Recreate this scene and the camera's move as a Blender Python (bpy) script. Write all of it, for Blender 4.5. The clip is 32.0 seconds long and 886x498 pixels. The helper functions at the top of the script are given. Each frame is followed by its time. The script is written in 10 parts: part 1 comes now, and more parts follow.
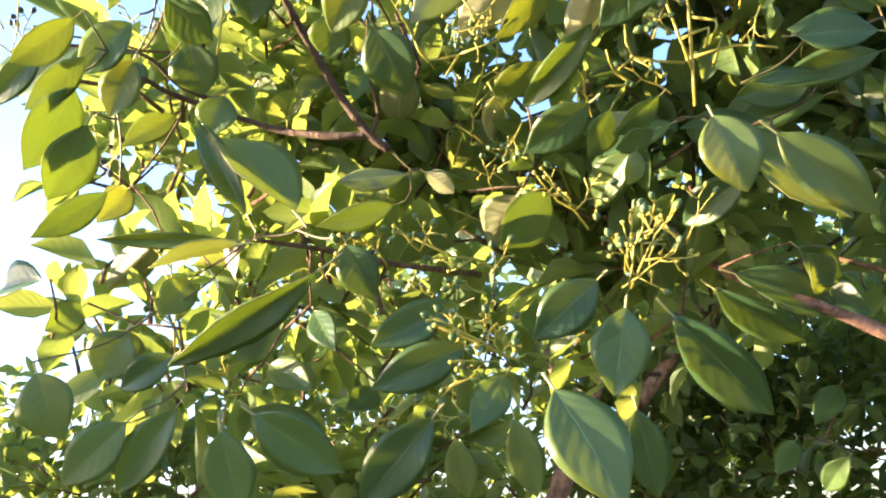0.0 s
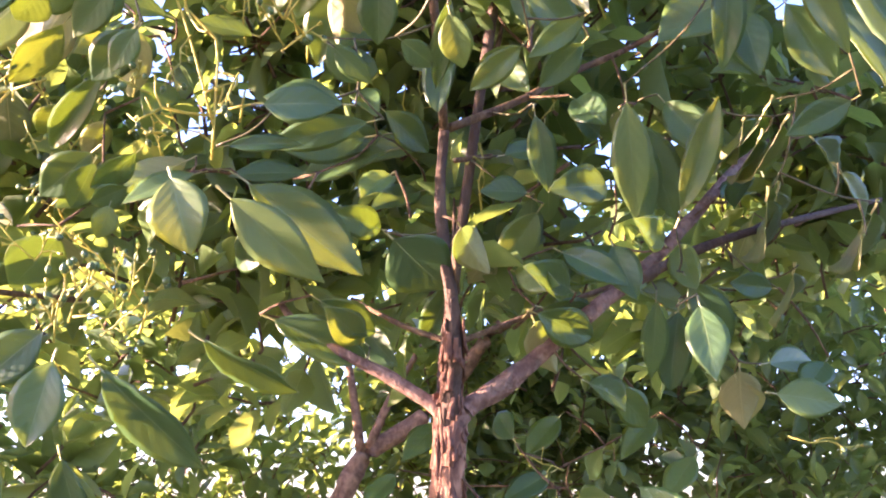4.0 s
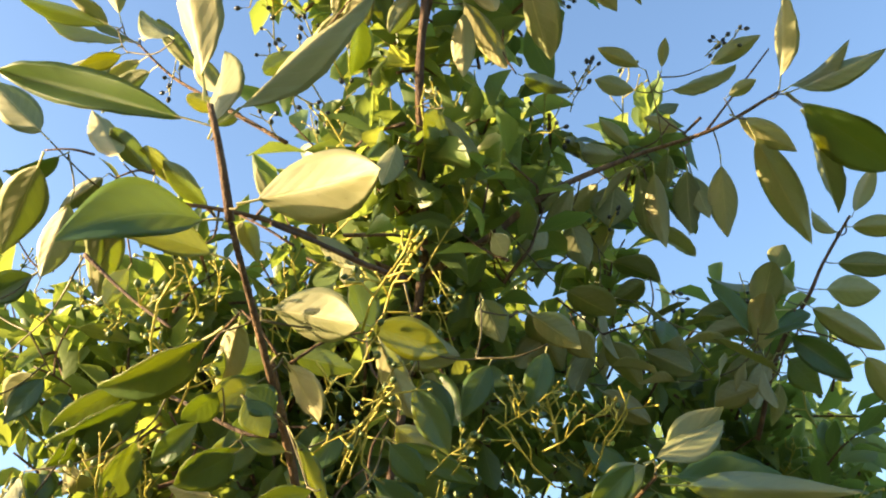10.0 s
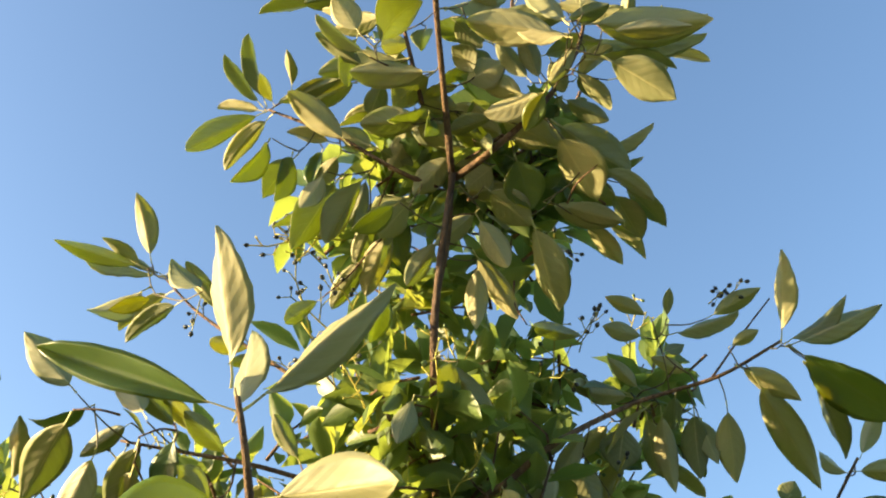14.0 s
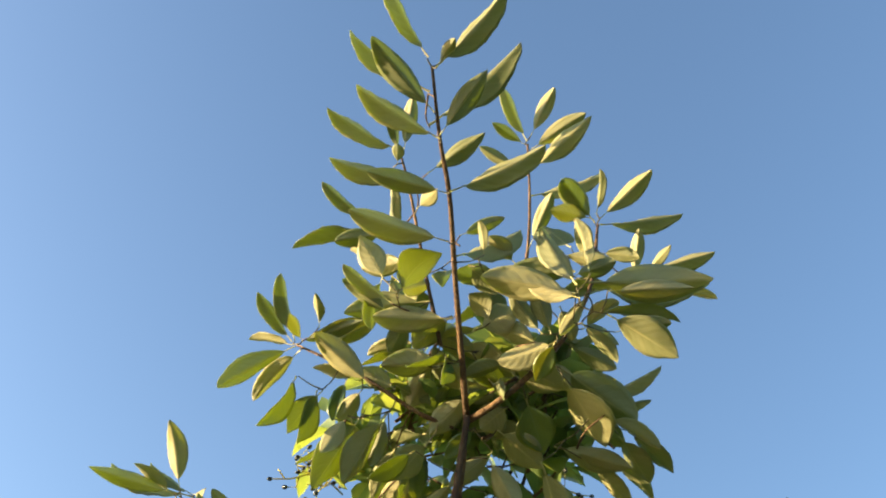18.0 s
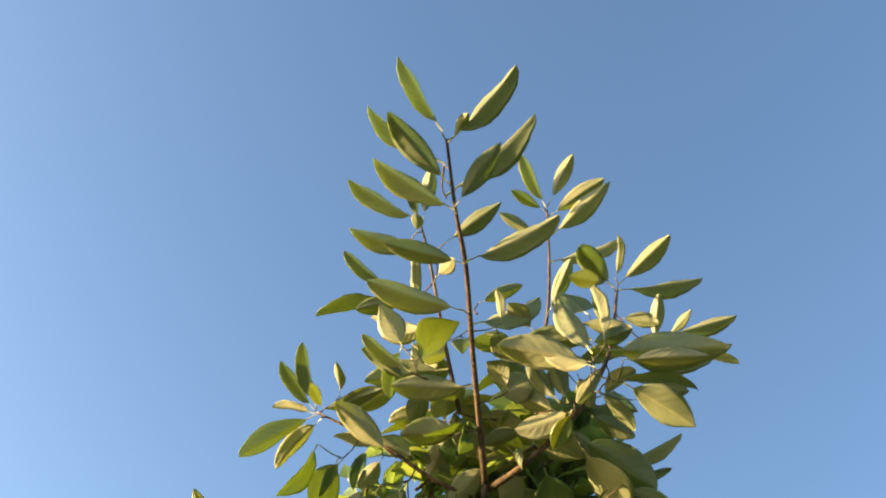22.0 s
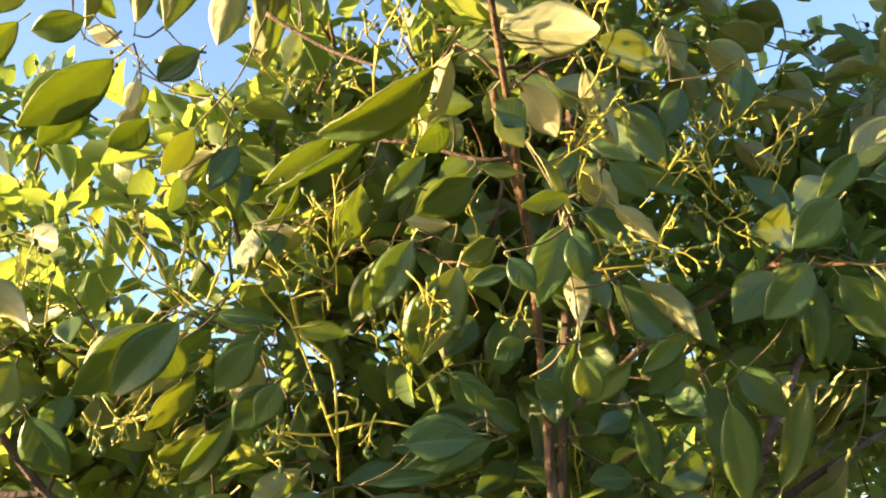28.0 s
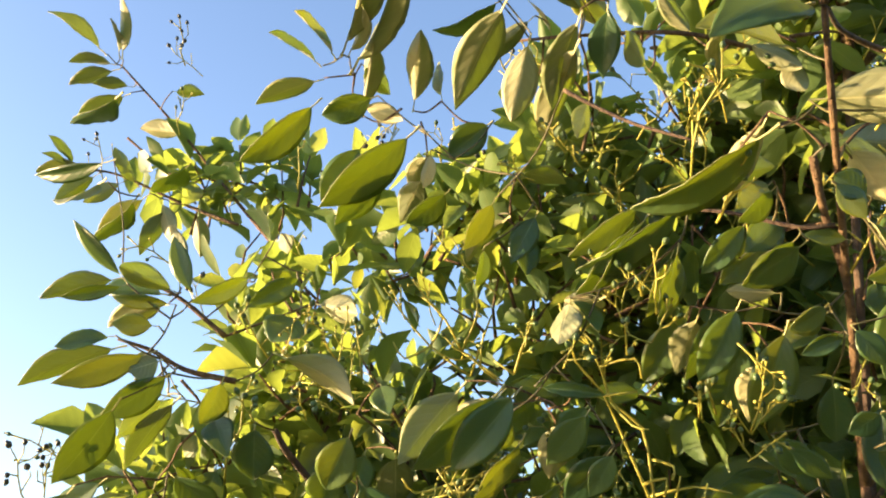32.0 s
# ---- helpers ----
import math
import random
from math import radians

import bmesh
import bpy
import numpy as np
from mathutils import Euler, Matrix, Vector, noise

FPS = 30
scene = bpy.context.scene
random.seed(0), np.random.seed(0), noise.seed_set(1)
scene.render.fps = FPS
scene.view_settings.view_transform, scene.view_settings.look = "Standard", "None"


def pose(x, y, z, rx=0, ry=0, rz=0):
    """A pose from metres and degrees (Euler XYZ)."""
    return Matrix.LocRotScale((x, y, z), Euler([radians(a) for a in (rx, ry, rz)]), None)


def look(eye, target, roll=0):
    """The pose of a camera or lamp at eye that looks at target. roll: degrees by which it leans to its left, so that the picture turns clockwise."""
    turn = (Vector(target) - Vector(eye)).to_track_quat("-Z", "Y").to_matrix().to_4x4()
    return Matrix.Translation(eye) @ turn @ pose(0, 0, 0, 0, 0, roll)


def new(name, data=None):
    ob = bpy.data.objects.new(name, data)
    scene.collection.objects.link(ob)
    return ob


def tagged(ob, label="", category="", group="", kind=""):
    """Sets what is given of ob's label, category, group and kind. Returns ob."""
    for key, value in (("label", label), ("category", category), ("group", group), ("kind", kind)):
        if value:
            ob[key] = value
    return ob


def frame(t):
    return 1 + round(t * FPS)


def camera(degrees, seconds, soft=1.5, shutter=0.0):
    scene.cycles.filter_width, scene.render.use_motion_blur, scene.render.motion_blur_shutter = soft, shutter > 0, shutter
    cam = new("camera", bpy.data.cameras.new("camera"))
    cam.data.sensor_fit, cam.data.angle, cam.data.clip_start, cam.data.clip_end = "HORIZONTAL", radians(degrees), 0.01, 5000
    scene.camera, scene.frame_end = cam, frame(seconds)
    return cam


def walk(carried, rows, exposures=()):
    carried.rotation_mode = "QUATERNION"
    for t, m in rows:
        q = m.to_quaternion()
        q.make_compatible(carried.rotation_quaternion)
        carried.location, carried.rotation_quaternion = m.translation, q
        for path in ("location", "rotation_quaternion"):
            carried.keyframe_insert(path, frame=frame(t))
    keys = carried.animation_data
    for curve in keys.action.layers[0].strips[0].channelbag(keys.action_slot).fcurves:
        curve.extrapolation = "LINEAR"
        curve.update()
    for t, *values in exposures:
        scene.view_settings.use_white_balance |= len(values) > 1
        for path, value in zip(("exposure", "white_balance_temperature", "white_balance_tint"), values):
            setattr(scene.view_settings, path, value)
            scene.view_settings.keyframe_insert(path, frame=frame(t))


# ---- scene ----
# ---------------------------------------------------------------- camera
cam = camera(50.83, 32.0, soft=2.0)
PATH = [
    (0, (-0.3403, 0.1615, 1.3879), (-0.6779, 2.0405, 1.9842), -2.63),
    (0.5, (-0.2972, 0.1761, 1.3801), (-0.5261, 2.0665, 1.9915), -2.67),
    (1, (-0.2570, 0.1824, 1.3861), (-0.4351, 2.0823, 1.9850), -2.97),
    (1.5, (-0.2199, 0.1988, 1.3730), (-0.3253, 2.1011, 1.9814), -3.02),
    (2, (-0.1987, 0.2024, 1.3552), (-0.1971, 2.1016, 1.9822), -3.64),
    (2.5, (-0.1403, 0.2026, 1.3558), (-0.1444, 2.1041, 1.9755), -3.71),
    (4.5, (0.0454, 0.1664, 1.4571), (-0.2173, 2.0723, 2.0034), 0.29),
    (5, (0.0406, 0.1511, 1.4924), (-0.1789, 2.0473, 2.0892), 1.33),
    (5.5, (0.0379, 0.1206, 1.5664), (-0.1690, 2.0280, 2.1312), 2.01),
    (6, (0.0792, 0.1037, 1.6060), (-0.1810, 2.0004, 2.1845), 2.42),
    (6.5, (0.1029, 0.1065, 1.5959), (-0.1627, 1.9632, 2.2902), 1.27),
    (7, (0.0635, 0.0867, 1.6415), (-0.1104, 1.9568, 2.3289), 2.46),
    (7.5, (0.0730, 0.0659, 1.6758), (-0.0730, 1.9392, 2.3611), 1.64),
    (8, (0.1059, 0.0585, 1.6575), (-0.0879, 1.8782, 2.4644), 0.70),
    (8.5, (0.1079, 0.0527, 1.6700), (-0.0413, 1.8412, 2.5527), 0.20),
    (9, (0.1057, 0.0368, 1.6811), (-0.0162, 1.7951, 2.6264), -0.47),
    (9.5, (0.1103, 0.0311, 1.6890), (-0.0093, 1.7615, 2.6847), -0.48),
    (10, (0.1151, 0.0281, 1.6903), (0.0020, 1.7482, 2.7046), -0.51),
    (10.5, (0.1220, 0.0213, 1.6990), (0.0149, 1.7218, 2.7463), -0.73),
    (11, (0.1241, 0.0135, 1.7133), (0.0106, 1.6925, 2.7941), -0.04),
    (11.5, (0.0890, -0.0027, 1.7296), (0.0049, 1.6609, 2.8366), 0.22),
    (12, (0.1152, -0.0032, 1.7316), (-0.0016, 1.6216, 2.8920), 0.40),
    (12.5, (0.0584, -0.0247, 1.7209), (0.0038, 1.5672, 2.9304), -0.68),
    (13, (0.1044, -0.0381, 1.7379), (-0.0060, 1.5371, 2.9654), 0.22),
    (13.5, (0.1005, -0.0388, 1.7365), (-0.0116, 1.5134, 2.9928), 0.88),
    (14, (0.1153, -0.0573, 1.7492), (-0.0017, 1.4586, 3.0485), 0.79),
    (14.5, (0.1231, -0.0744, 1.7675), (-0.0263, 1.4048, 3.1052), 1.77),
    (16.5, (0.1541, -0.1552, 1.7726), (-0.0100, 1.2274, 3.2084), 2.86),
    (17, (0.1700, -0.1744, 1.7834), (-0.0297, 1.1834, 3.2383), 4.37),
    (17.5, (0.1599, -0.1868, 1.8013), (-0.0345, 1.1585, 3.2684), 4.28),
    (18, (0.1491, -0.1987, 1.8018), (-0.0353, 1.1109, 3.3021), 4.33),
    (18.5, (0.1375, -0.2114, 1.8092), (-0.0306, 1.0870, 3.3211), 4.00),
    (19, (0.1361, -0.2229, 1.8088), (-0.0362, 1.0424, 3.3481), 4.57),
    (19.5, (0.1334, -0.2262, 1.8074), (-0.0551, 1.0157, 3.3637), 5.54),
    (20, (0.1347, -0.2314, 1.8133), (-0.0544, 1.0181, 3.3634), 5.41),
    (20.5, (0.1540, -0.2242, 1.8069), (-0.0638, 1.0116, 3.3643), 5.87),
    (21, (0.1684, -0.2266, 1.8090), (-0.0661, 1.0021, 3.3695), 6.20),
    (21.5, (0.1832, -0.2252, 1.8086), (-0.0809, 0.9948, 3.3713), 7.10),
    (22, (0.1827, -0.2237, 1.8047), (-0.0841, 0.9911, 3.3710), 7.03),
    (22.5, (0.1597, -0.2159, 1.8038), (-0.0886, 1.0082, 3.3658), 6.20),
    (23, (0.1474, -0.2017, 1.7944), (-0.0915, 1.0305, 3.3515), 5.33),
    (23.5, (0.1351, -0.1918, 1.7936), (-0.0952, 1.0713, 3.3270), 4.71),
    (24, (0.1319, -0.1669, 1.7730), (-0.0918, 1.1268, 3.2818), 4.11),
    (24.5, (0.1296, -0.1309, 1.7572), (-0.1085, 1.2542, 3.1802), 3.39),
    (25, (0.1127, -0.0981, 1.7358), (-0.1390, 1.3579, 3.0837), 2.55),
    (25.5, (0.1028, -0.0775, 1.7287), (-0.2010, 1.4652, 2.9647), 2.70),
    (27.5, (-0.0860, 0.0415, 1.6766), (-0.1252, 1.8691, 2.4882), -5.80),
    (28, (-0.1060, 0.0537, 1.5934), (-0.1759, 1.9079, 2.3397), -6.68),
    (28.5, (-0.1335, 0.0818, 1.5500), (-0.3517, 1.9286, 2.2861), -6.73),
    (29, (-0.1490, 0.0776, 1.5437), (-0.5641, 1.8901, 2.2801), -6.19),
    (29.5, (-0.1975, 0.0589, 1.5536), (-0.6235, 1.8824, 2.2563), -7.08),
    (30, (-0.2426, 0.0433, 1.5701), (-0.6510, 1.8818, 2.2433), -7.61),
    (30.5, (-0.2596, 0.0286, 1.5898), (-0.6480, 1.8733, 2.2578), -7.88),
    (31, (-0.2585, 0.0189, 1.6112), (-0.6405, 1.8488, 2.3223), -7.53),
    (31.5, (-0.2564, 0.0072, 1.6287), (-0.6260, 1.8176, 2.3941), -6.67),
    (32, (-0.2475, -0.0079, 1.6498), (-0.6041, 1.7899, 2.4502), -5.62),
]
walk(cam, [(t, look(eye, target, roll)) for t, eye, target, roll in PATH],
     [(0, 3.05, 5900, 26), (1, 3.3, 5800, 40), (2.5, 3.6, 5750, 54), (4.5, 3.6, 5700, 54), (6, 3.2, 5900, 36), (7.5, 2.85, 6450, 20), (9, 2.5, 6800, 16), (13, 2.1, 6750, 12), (16, 2.08, 6750, 12), (19, 1.95, 6700, 11), (24, 1.95, 6700, 11), (25.5, 2.0, 6800, 13), (28, 2.6, 6900, 18), (29.5, 2.3, 6700, 16), (32, 2.25, 6800, 19)])

# ---------------------------------------------------------------- sky and sun
SUN_LEFT, SUN_HIGH = 97.0, 9.0     # degrees to the left of +y, degrees above the horizon
world = bpy.data.worlds.new("world")
scene.world = world
world.use_nodes = True
wn = world.node_tree.nodes
sky = wn.new("ShaderNodeTexSky")
sky.sky_type = "NISHITA"
sky.sun_disc = False
sky.sun_elevation = radians(SUN_HIGH)
sky.sun_rotation = radians(-SUN_LEFT)
sky.air_density, sky.dust_density, sky.ozone_density = 1.0, 1.8, 2.5
world.node_tree.links.new(sky.outputs[0], wn["Background"].inputs[0])
wn["Background"].inputs[1].default_value = 0.115
sun = new("sun", bpy.data.lights.new("sun", "SUN"))
sun.data.energy, sun.data.angle, sun.data.color = 5.0, radians(0.6), (1.0, 0.74, 0.40)
_to_sun = Vector((-math.sin(radians(SUN_LEFT)) * math.cos(radians(SUN_HIGH)),
                  math.cos(radians(SUN_LEFT)) * math.cos(radians(SUN_HIGH)), math.sin(radians(SUN_HIGH))))
sun.matrix_world = look(_to_sun * 30, (0, 0, 0))


# ---------------------------------------------------------------- materials
class Nodes:
    """A short way to write node trees."""

    def __init__(self, name):
        self.mat = bpy.data.materials.new(name)
        self.mat.use_nodes = True
        self.tree = self.mat.node_tree
        self.tree.nodes.clear()

    def add(self, kind, **inputs):
        n = self.tree.nodes.new(kind)
        for k, v in inputs.items():
            self.put(n, k.replace("_", " "), v)
        return n

    def put(self, n, key, v):
        sock = n.inputs[int(key[1:])] if key[0] == "i" and key[1:].isdigit() else n.inputs[key]
        if isinstance(v, bpy.types.NodeSocket):
            self.tree.links.new(v, sock)
        else:
            sock.default_value = v

    def math(self, op, a, b=0.0, clamp=False):
        n = self.add("ShaderNodeMath", i0=a, i1=b)
        n.operation, n.use_clamp = op, clamp
        return n.outputs[0]

    def ramp(self, fac, *stops):
        n = self.add("ShaderNodeValToRGB", Fac=fac)
        e = n.color_ramp.elements
        while len(e) < len(stops):
            e.new(0.5)
        for el, (p, c) in zip(e, stops):
            el.position = p
            el.color = (*c, 1) if len(c) == 3 else c
        return n.outputs[0]

    def mix(self, fac, a, b, kind="MIX"):
        n = self.add("ShaderNodeMix")
        n.data_type, n.blend_type = "RGBA", kind
        self.put(n, "i0", fac), self.put(n, "i6", a), self.put(n, "i7", b)
        return n.outputs[2]

    def noise(self, scale, detail=3.0, vector=None, rough=0.55):
        n = self.add("ShaderNodeTexNoise", Scale=scale, Detail=detail, Roughness=rough)
        if vector:
            self.put(n, "Vector", vector)
        return n.outputs[0]

    def out(self, shader):
        self.add("ShaderNodeOutputMaterial", Surface=shader)
        return self.mat


def leaf_material(name, dark, light, through_light, clear=0.38, gloss=0.34, rib_colour=(0.24, 0.30, 0.09), relief=0.09):
    """Glossy leathery leaf: pale midrib, side veins, quilted relief, light that shines through."""
    n = Nodes(name)
    uv = n.add("ShaderNodeUVMap")
    xyz = n.add("ShaderNodeSeparateXYZ", Vector=uv.outputs[0])
    u, v = xyz.outputs[0], xyz.outputs[1]
    d = n.math("ABSOLUTE", n.math("SUBTRACT", v, 0.5))
    rib = n.math("SUBTRACT", 1.0, n.math("DIVIDE", d, n.math("SUBTRACT", 0.034, n.math("MULTIPLY", u, 0.024))), True)
    slant = n.math("SUBTRACT", n.math("MULTIPLY", u, 6.5), n.math("MULTIPLY", d, 4.0))
    wob = n.noise(6.0, 2.0, uv.outputs[0])
    slant = n.math("ADD", slant, n.math("MULTIPLY", wob, 0.5))
    tri = n.math("PINGPONG", slant, 0.5)
    vein = n.math("SUBTRACT", 1.0, n.math("DIVIDE", tri, 0.07), True)
    vein = n.math("MULTIPLY", vein, n.math("SUBTRACT", 1.0, n.math("MULTIPLY", d, 2.0)), True)
    oi = n.add("ShaderNodeObjectInfo").outputs["Random"]
    isl = n.add("ShaderNodeNewGeometry").outputs["Random Per Island"]
    rnd = n.math("FRACT", n.math("ADD", oi, isl))
    tex = n.add("ShaderNodeTexCoord").outputs["Generated"]
    mott = n.noise(5.0, 4.0, tex)
    tone = n.math("ADD", n.math("MULTIPLY", rnd, 0.6), n.math("MULTIPLY", mott, 0.4))
    col = n.ramp(tone, (0.2, dark), (0.8, light))
    col = n.mix(n.math("MULTIPLY", vein, 0.20), col, (*[min(1, c * 2.0) for c in light], 1))
    col = n.mix(n.math("MULTIPLY", rib, 0.95), col, (*rib_colour, 1))
    spots = n.math("GREATER_THAN", n.noise(26.0, 1.0, uv.outputs[0]), 0.765)
    col = n.mix(n.math("MULTIPLY", spots, n.math("GREATER_THAN", rnd, 0.6)), col, (0.10, 0.07, 0.03, 1))
    hue = n.ramp(rnd, (0.0, [c * 0.75 for c in through_light]), (0.55, through_light),
                 (1.0, (through_light[0] * 1.25, through_light[1] * 1.05, through_light[2])))
    thr = n.mix(n.math("MULTIPLY", n.math("ADD", n.math("MULTIPLY", vein, 0.5), rib, True), 0.4), hue, [c * 0.55 for c in through_light] + [1])
    thr = n.mix(n.math("MULTIPLY", mott, 0.35), thr, [c * 0.6 for c in through_light] + [1])
    hgt = n.math("ADD", n.math("MULTIPLY", tri, 0.8), n.math("MULTIPLY", rib, -0.5))
    hgt = n.math("ADD", hgt, n.math("MULTIPLY", mott, 0.5))
    bump = n.add("ShaderNodeBump", Strength=relief, Distance=0.004, Height=hgt).outputs[0]
    rough = n.math("ADD", gloss, n.math("MULTIPLY", mott, 0.22))
    face = n.add("ShaderNodeBsdfPrincipled", Base_Color=col, Roughness=rough, Normal=bump)
    face.inputs["Specular IOR Level"].default_value = 0.52
    tl = n.add("ShaderNodeBsdfTranslucent", Color=thr, Normal=bump)
    m = n.add("ShaderNodeMixShader", Fac=clear, i1=face.outputs[0], i2=tl.outputs[0])
    return n.out(m.outputs[0])


def bark_material(name, deep, pale, scale=1.0, lichen=0.0, upright=13):
    """Bark that flakes in strips; upright: the smaller, the longer the strips."""
    n = Nodes(name)
    tc = n.add("ShaderNodeTexCoord").outputs["Object"]
    mp = n.add("ShaderNodeMapping", Vector=tc)
    mp.inputs["Scale"].default_value = (scale * 55, scale * 55, scale * upright)
    strips = n.noise(1.0, 6.0, mp.outputs[0], 0.65)
    big = n.noise(9.0 * scale, 3.0, tc)
    fine = n.noise(220.0 * scale, 3.0, tc)
    tone = n.math("ADD", n.math("MULTIPLY", strips, 0.75), n.math("MULTIPLY", big, 0.25))
    col = n.ramp(tone, (0.40, deep), (0.50, [a * 0.6 + b * 0.4 for a, b in zip(deep, pale)]), (0.60, pale))
    if lichen:
        col = n.mix(n.math("MULTIPLY", n.math("GREATER_THAN", n.noise(30.0 * scale, 3.0, tc), 0.6), lichen), col, (0.28, 0.29, 0.22, 1))
    hgt = n.math("ADD", n.math("MULTIPLY", strips, 1.0), n.math("MULTIPLY", fine, 0.15))
    bump = n.add("ShaderNodeBump", Strength=1.0, Distance=0.010, Height=hgt).outputs[0]
    b = n.add("ShaderNodeBsdfPrincipled", Base_Color=col, Roughness=0.85, Normal=bump)
    return n.out(b.outputs[0])


def stalk_material(name, a, b, rough=0.5, clear=0.25):
    n = Nodes(name)
    tc = n.add("ShaderNodeTexCoord").outputs["Object"]
    rnd = n.add("ShaderNodeObjectInfo").outputs["Random"]
    tone = n.math("ADD", n.math("MULTIPLY", n.noise(60.0, 3.0, tc), 0.6), n.math("MULTIPLY", rnd, 0.4))
    col = n.ramp(tone, (0.25, a), (0.75, b))
    bump = n.add("ShaderNodeBump", Strength=0.3, Distance=0.002, Height=n.noise(300.0, 2.0, tc)).outputs[0]
    s = n.add("ShaderNodeBsdfPrincipled", Base_Color=col, Roughness=rough, Normal=bump)
    tl = n.add("ShaderNodeBsdfTranslucent", Color=col)
    return n.out(n.add("ShaderNodeMixShader", Fac=clear, i1=s.outputs[0], i2=tl.outputs[0]).outputs[0])


def ground_material():
    n = Nodes("dry_grass_ground")
    tc = n.add("ShaderNodeTexCoord").outputs["Object"]
    a = n.noise(0.7, 5.0, tc)
    b = n.noise(45.0, 4.0, tc)
    col = n.ramp(n.math("ADD", n.math("MULTIPLY", a, 0.6), n.math("MULTIPLY", b, 0.4)),
                 (0.35, (0.035, 0.05, 0.015)), (0.55, (0.09, 0.10, 0.035)), (0.7, (0.17, 0.13, 0.07)))
    bump = n.add("ShaderNodeBump", Strength=0.8, Distance=0.03, Height=b).outputs[0]
    return n.out(n.add("ShaderNodeBsdfPrincipled", Base_Color=col, Roughness=0.95, Normal=bump).outputs[0])


LEAF = leaf_material("leathery_green_leaf", (0.046, 0.092, 0.030), (0.105, 0.160, 0.050), (0.42, 0.56, 0.08), 0.38)
LEAF_TOP = leaf_material("glossy_upper_leaf", (0.030, 0.084, 0.044), (0.074, 0.140, 0.062), (0.56, 0.71, 0.10), 0.48, 0.26, (0.24, 0.31, 0.13), 0.12)
LEAF_UNDER = leaf_material("pale_matte_leaf_underside", (0.150, 0.180, 0.088), (0.345, 0.335, 0.180), (0.62, 0.72, 0.11), 0.28, 0.45, (0.50, 0.47, 0.22), 0.16)
LIMB_BARK = bark_material("smooth_pinkish_grey_limb_bark", (0.12, 0.062, 0.042), (0.33, 0.195, 0.135), 1.5, 0.12, 45)
BARK = bark_material("flaking_red_brown_bark", (0.085, 0.033, 0.019), (0.40, 0.205, 0.115))
UPPER_BARK = bark_material("dark_brown_bark", (0.050, 0.028, 0.018), (0.11, 0.070, 0.042), 1.4)
TWIG = bark_material("smooth_brown_twig_bark", (0.075, 0.040, 0.018), (0.19, 0.115, 0.052), 2.0)
BACK_BARK = bark_material("weathered_red_brown_bark", (0.12, 0.058, 0.032), (0.34, 0.19, 0.11), 1.0, 0.12, 40)
GREEN_TWIG = stalk_material("green_brown_leaf_twig", (0.085, 0.075, 0.03), (0.16, 0.14, 0.055))
STALK = stalk_material("yellow_green_fruit_stalk", (0.30, 0.31, 0.050), (0.54, 0.47, 0.075))
BERRY = stalk_material("green_unripe_berry", (0.045, 0.09, 0.025), (0.09, 0.15, 0.04), 0.3, 0.1)
BERRY_RIPE = stalk_material("dark_ripening_berry", (0.012, 0.016, 0.014), (0.03, 0.04, 0.03), 0.3, 0.0)


# ---------------------------------------------------------------- mesh tools
def part(name, mesh, material, parent=None, label=""):
    ob = new(name, mesh)
    if material and not mesh.materials:
        mesh.materials.append(material)
    if parent:
        ob.parent = parent
    if label:
        tagged(ob, label)
    return ob


def mesh_of(name, verts, faces, smooth=True):
    me = bpy.data.meshes.new(name)
    me.from_pydata([tuple(v) for v in verts], [], faces)
    if smooth:
        me.polygons.foreach_set("use_smooth", [True] * len(me.polygons))
    me.update()
    return me


def curve_through(points, steps=5):
    """A smooth line through the points (Catmull-Rom)."""
    p = [Vector(q) for q in points]
    if len(p) < 3:
        return [p[0].lerp(p[-1], i / steps) for i in range(steps + 1)]
    p = [2 * p[0] - p[1]] + p + [2 * p[-1] - p[-2]]
    out = []
    for i in range(1, len(p) - 2):
        a, b, c, d = p[i - 1:i + 3]
        for k in range(steps):
            s = k / steps
            out.append(0.5 * (2 * b + (c - a) * s + (2 * a - 5 * b + 4 * c - d) * s * s + (3 * b - 3 * c + d - a) * s ** 3))
    return out + [p[-2]]


def tube_data(line, r0, r1, sides=7, rough=0.0, base=0, power=1.0, knots=0.0, strips=0.0):
    """Vertices and faces of a tapered limb along a line."""
    verts, faces, n = [], [], len(line)
    up = Vector((0.3, 0.2, 1)).normalized()
    for i, q in enumerate(line):
        t = (line[min(i + 1, n - 1)] - line[max(i - 1, 0)]).normalized()
        x = t.cross(Vector((0.9, 0.35, 0.1)) if abs(t.z) > 0.7 else up).normalized()
        y = t.cross(x)
        s = i / (n - 1)
        r = r0 + (r1 - r0) * s ** power
        for k in range(sides):
            a = 2 * math.pi * k / sides
            w = x * math.cos(a) + y * math.sin(a)
            rr = r * (1 + rough * noise.noise((q + w * r) * 38) + strips * noise.noise(Vector((w.x * r * 260, w.y * r * 260, q.z * 34 + w.z * 3))) + knots * max(0, noise.noise(q * 21 + w)))
            verts.append(q + w * rr)
    for i in range(n - 1):
        for k in range(sides):
            a, b = i * sides + k, i * sides + (k + 1) % sides
            faces.append((base + a, base + b, base + b + sides, base + a + sides))
    faces.append(tuple(base + (n - 1) * sides + k for k in range(sides)))
    faces.append(tuple(base + k for k in reversed(range(sides))))
    return verts, faces


BRANCH_POINTS = []


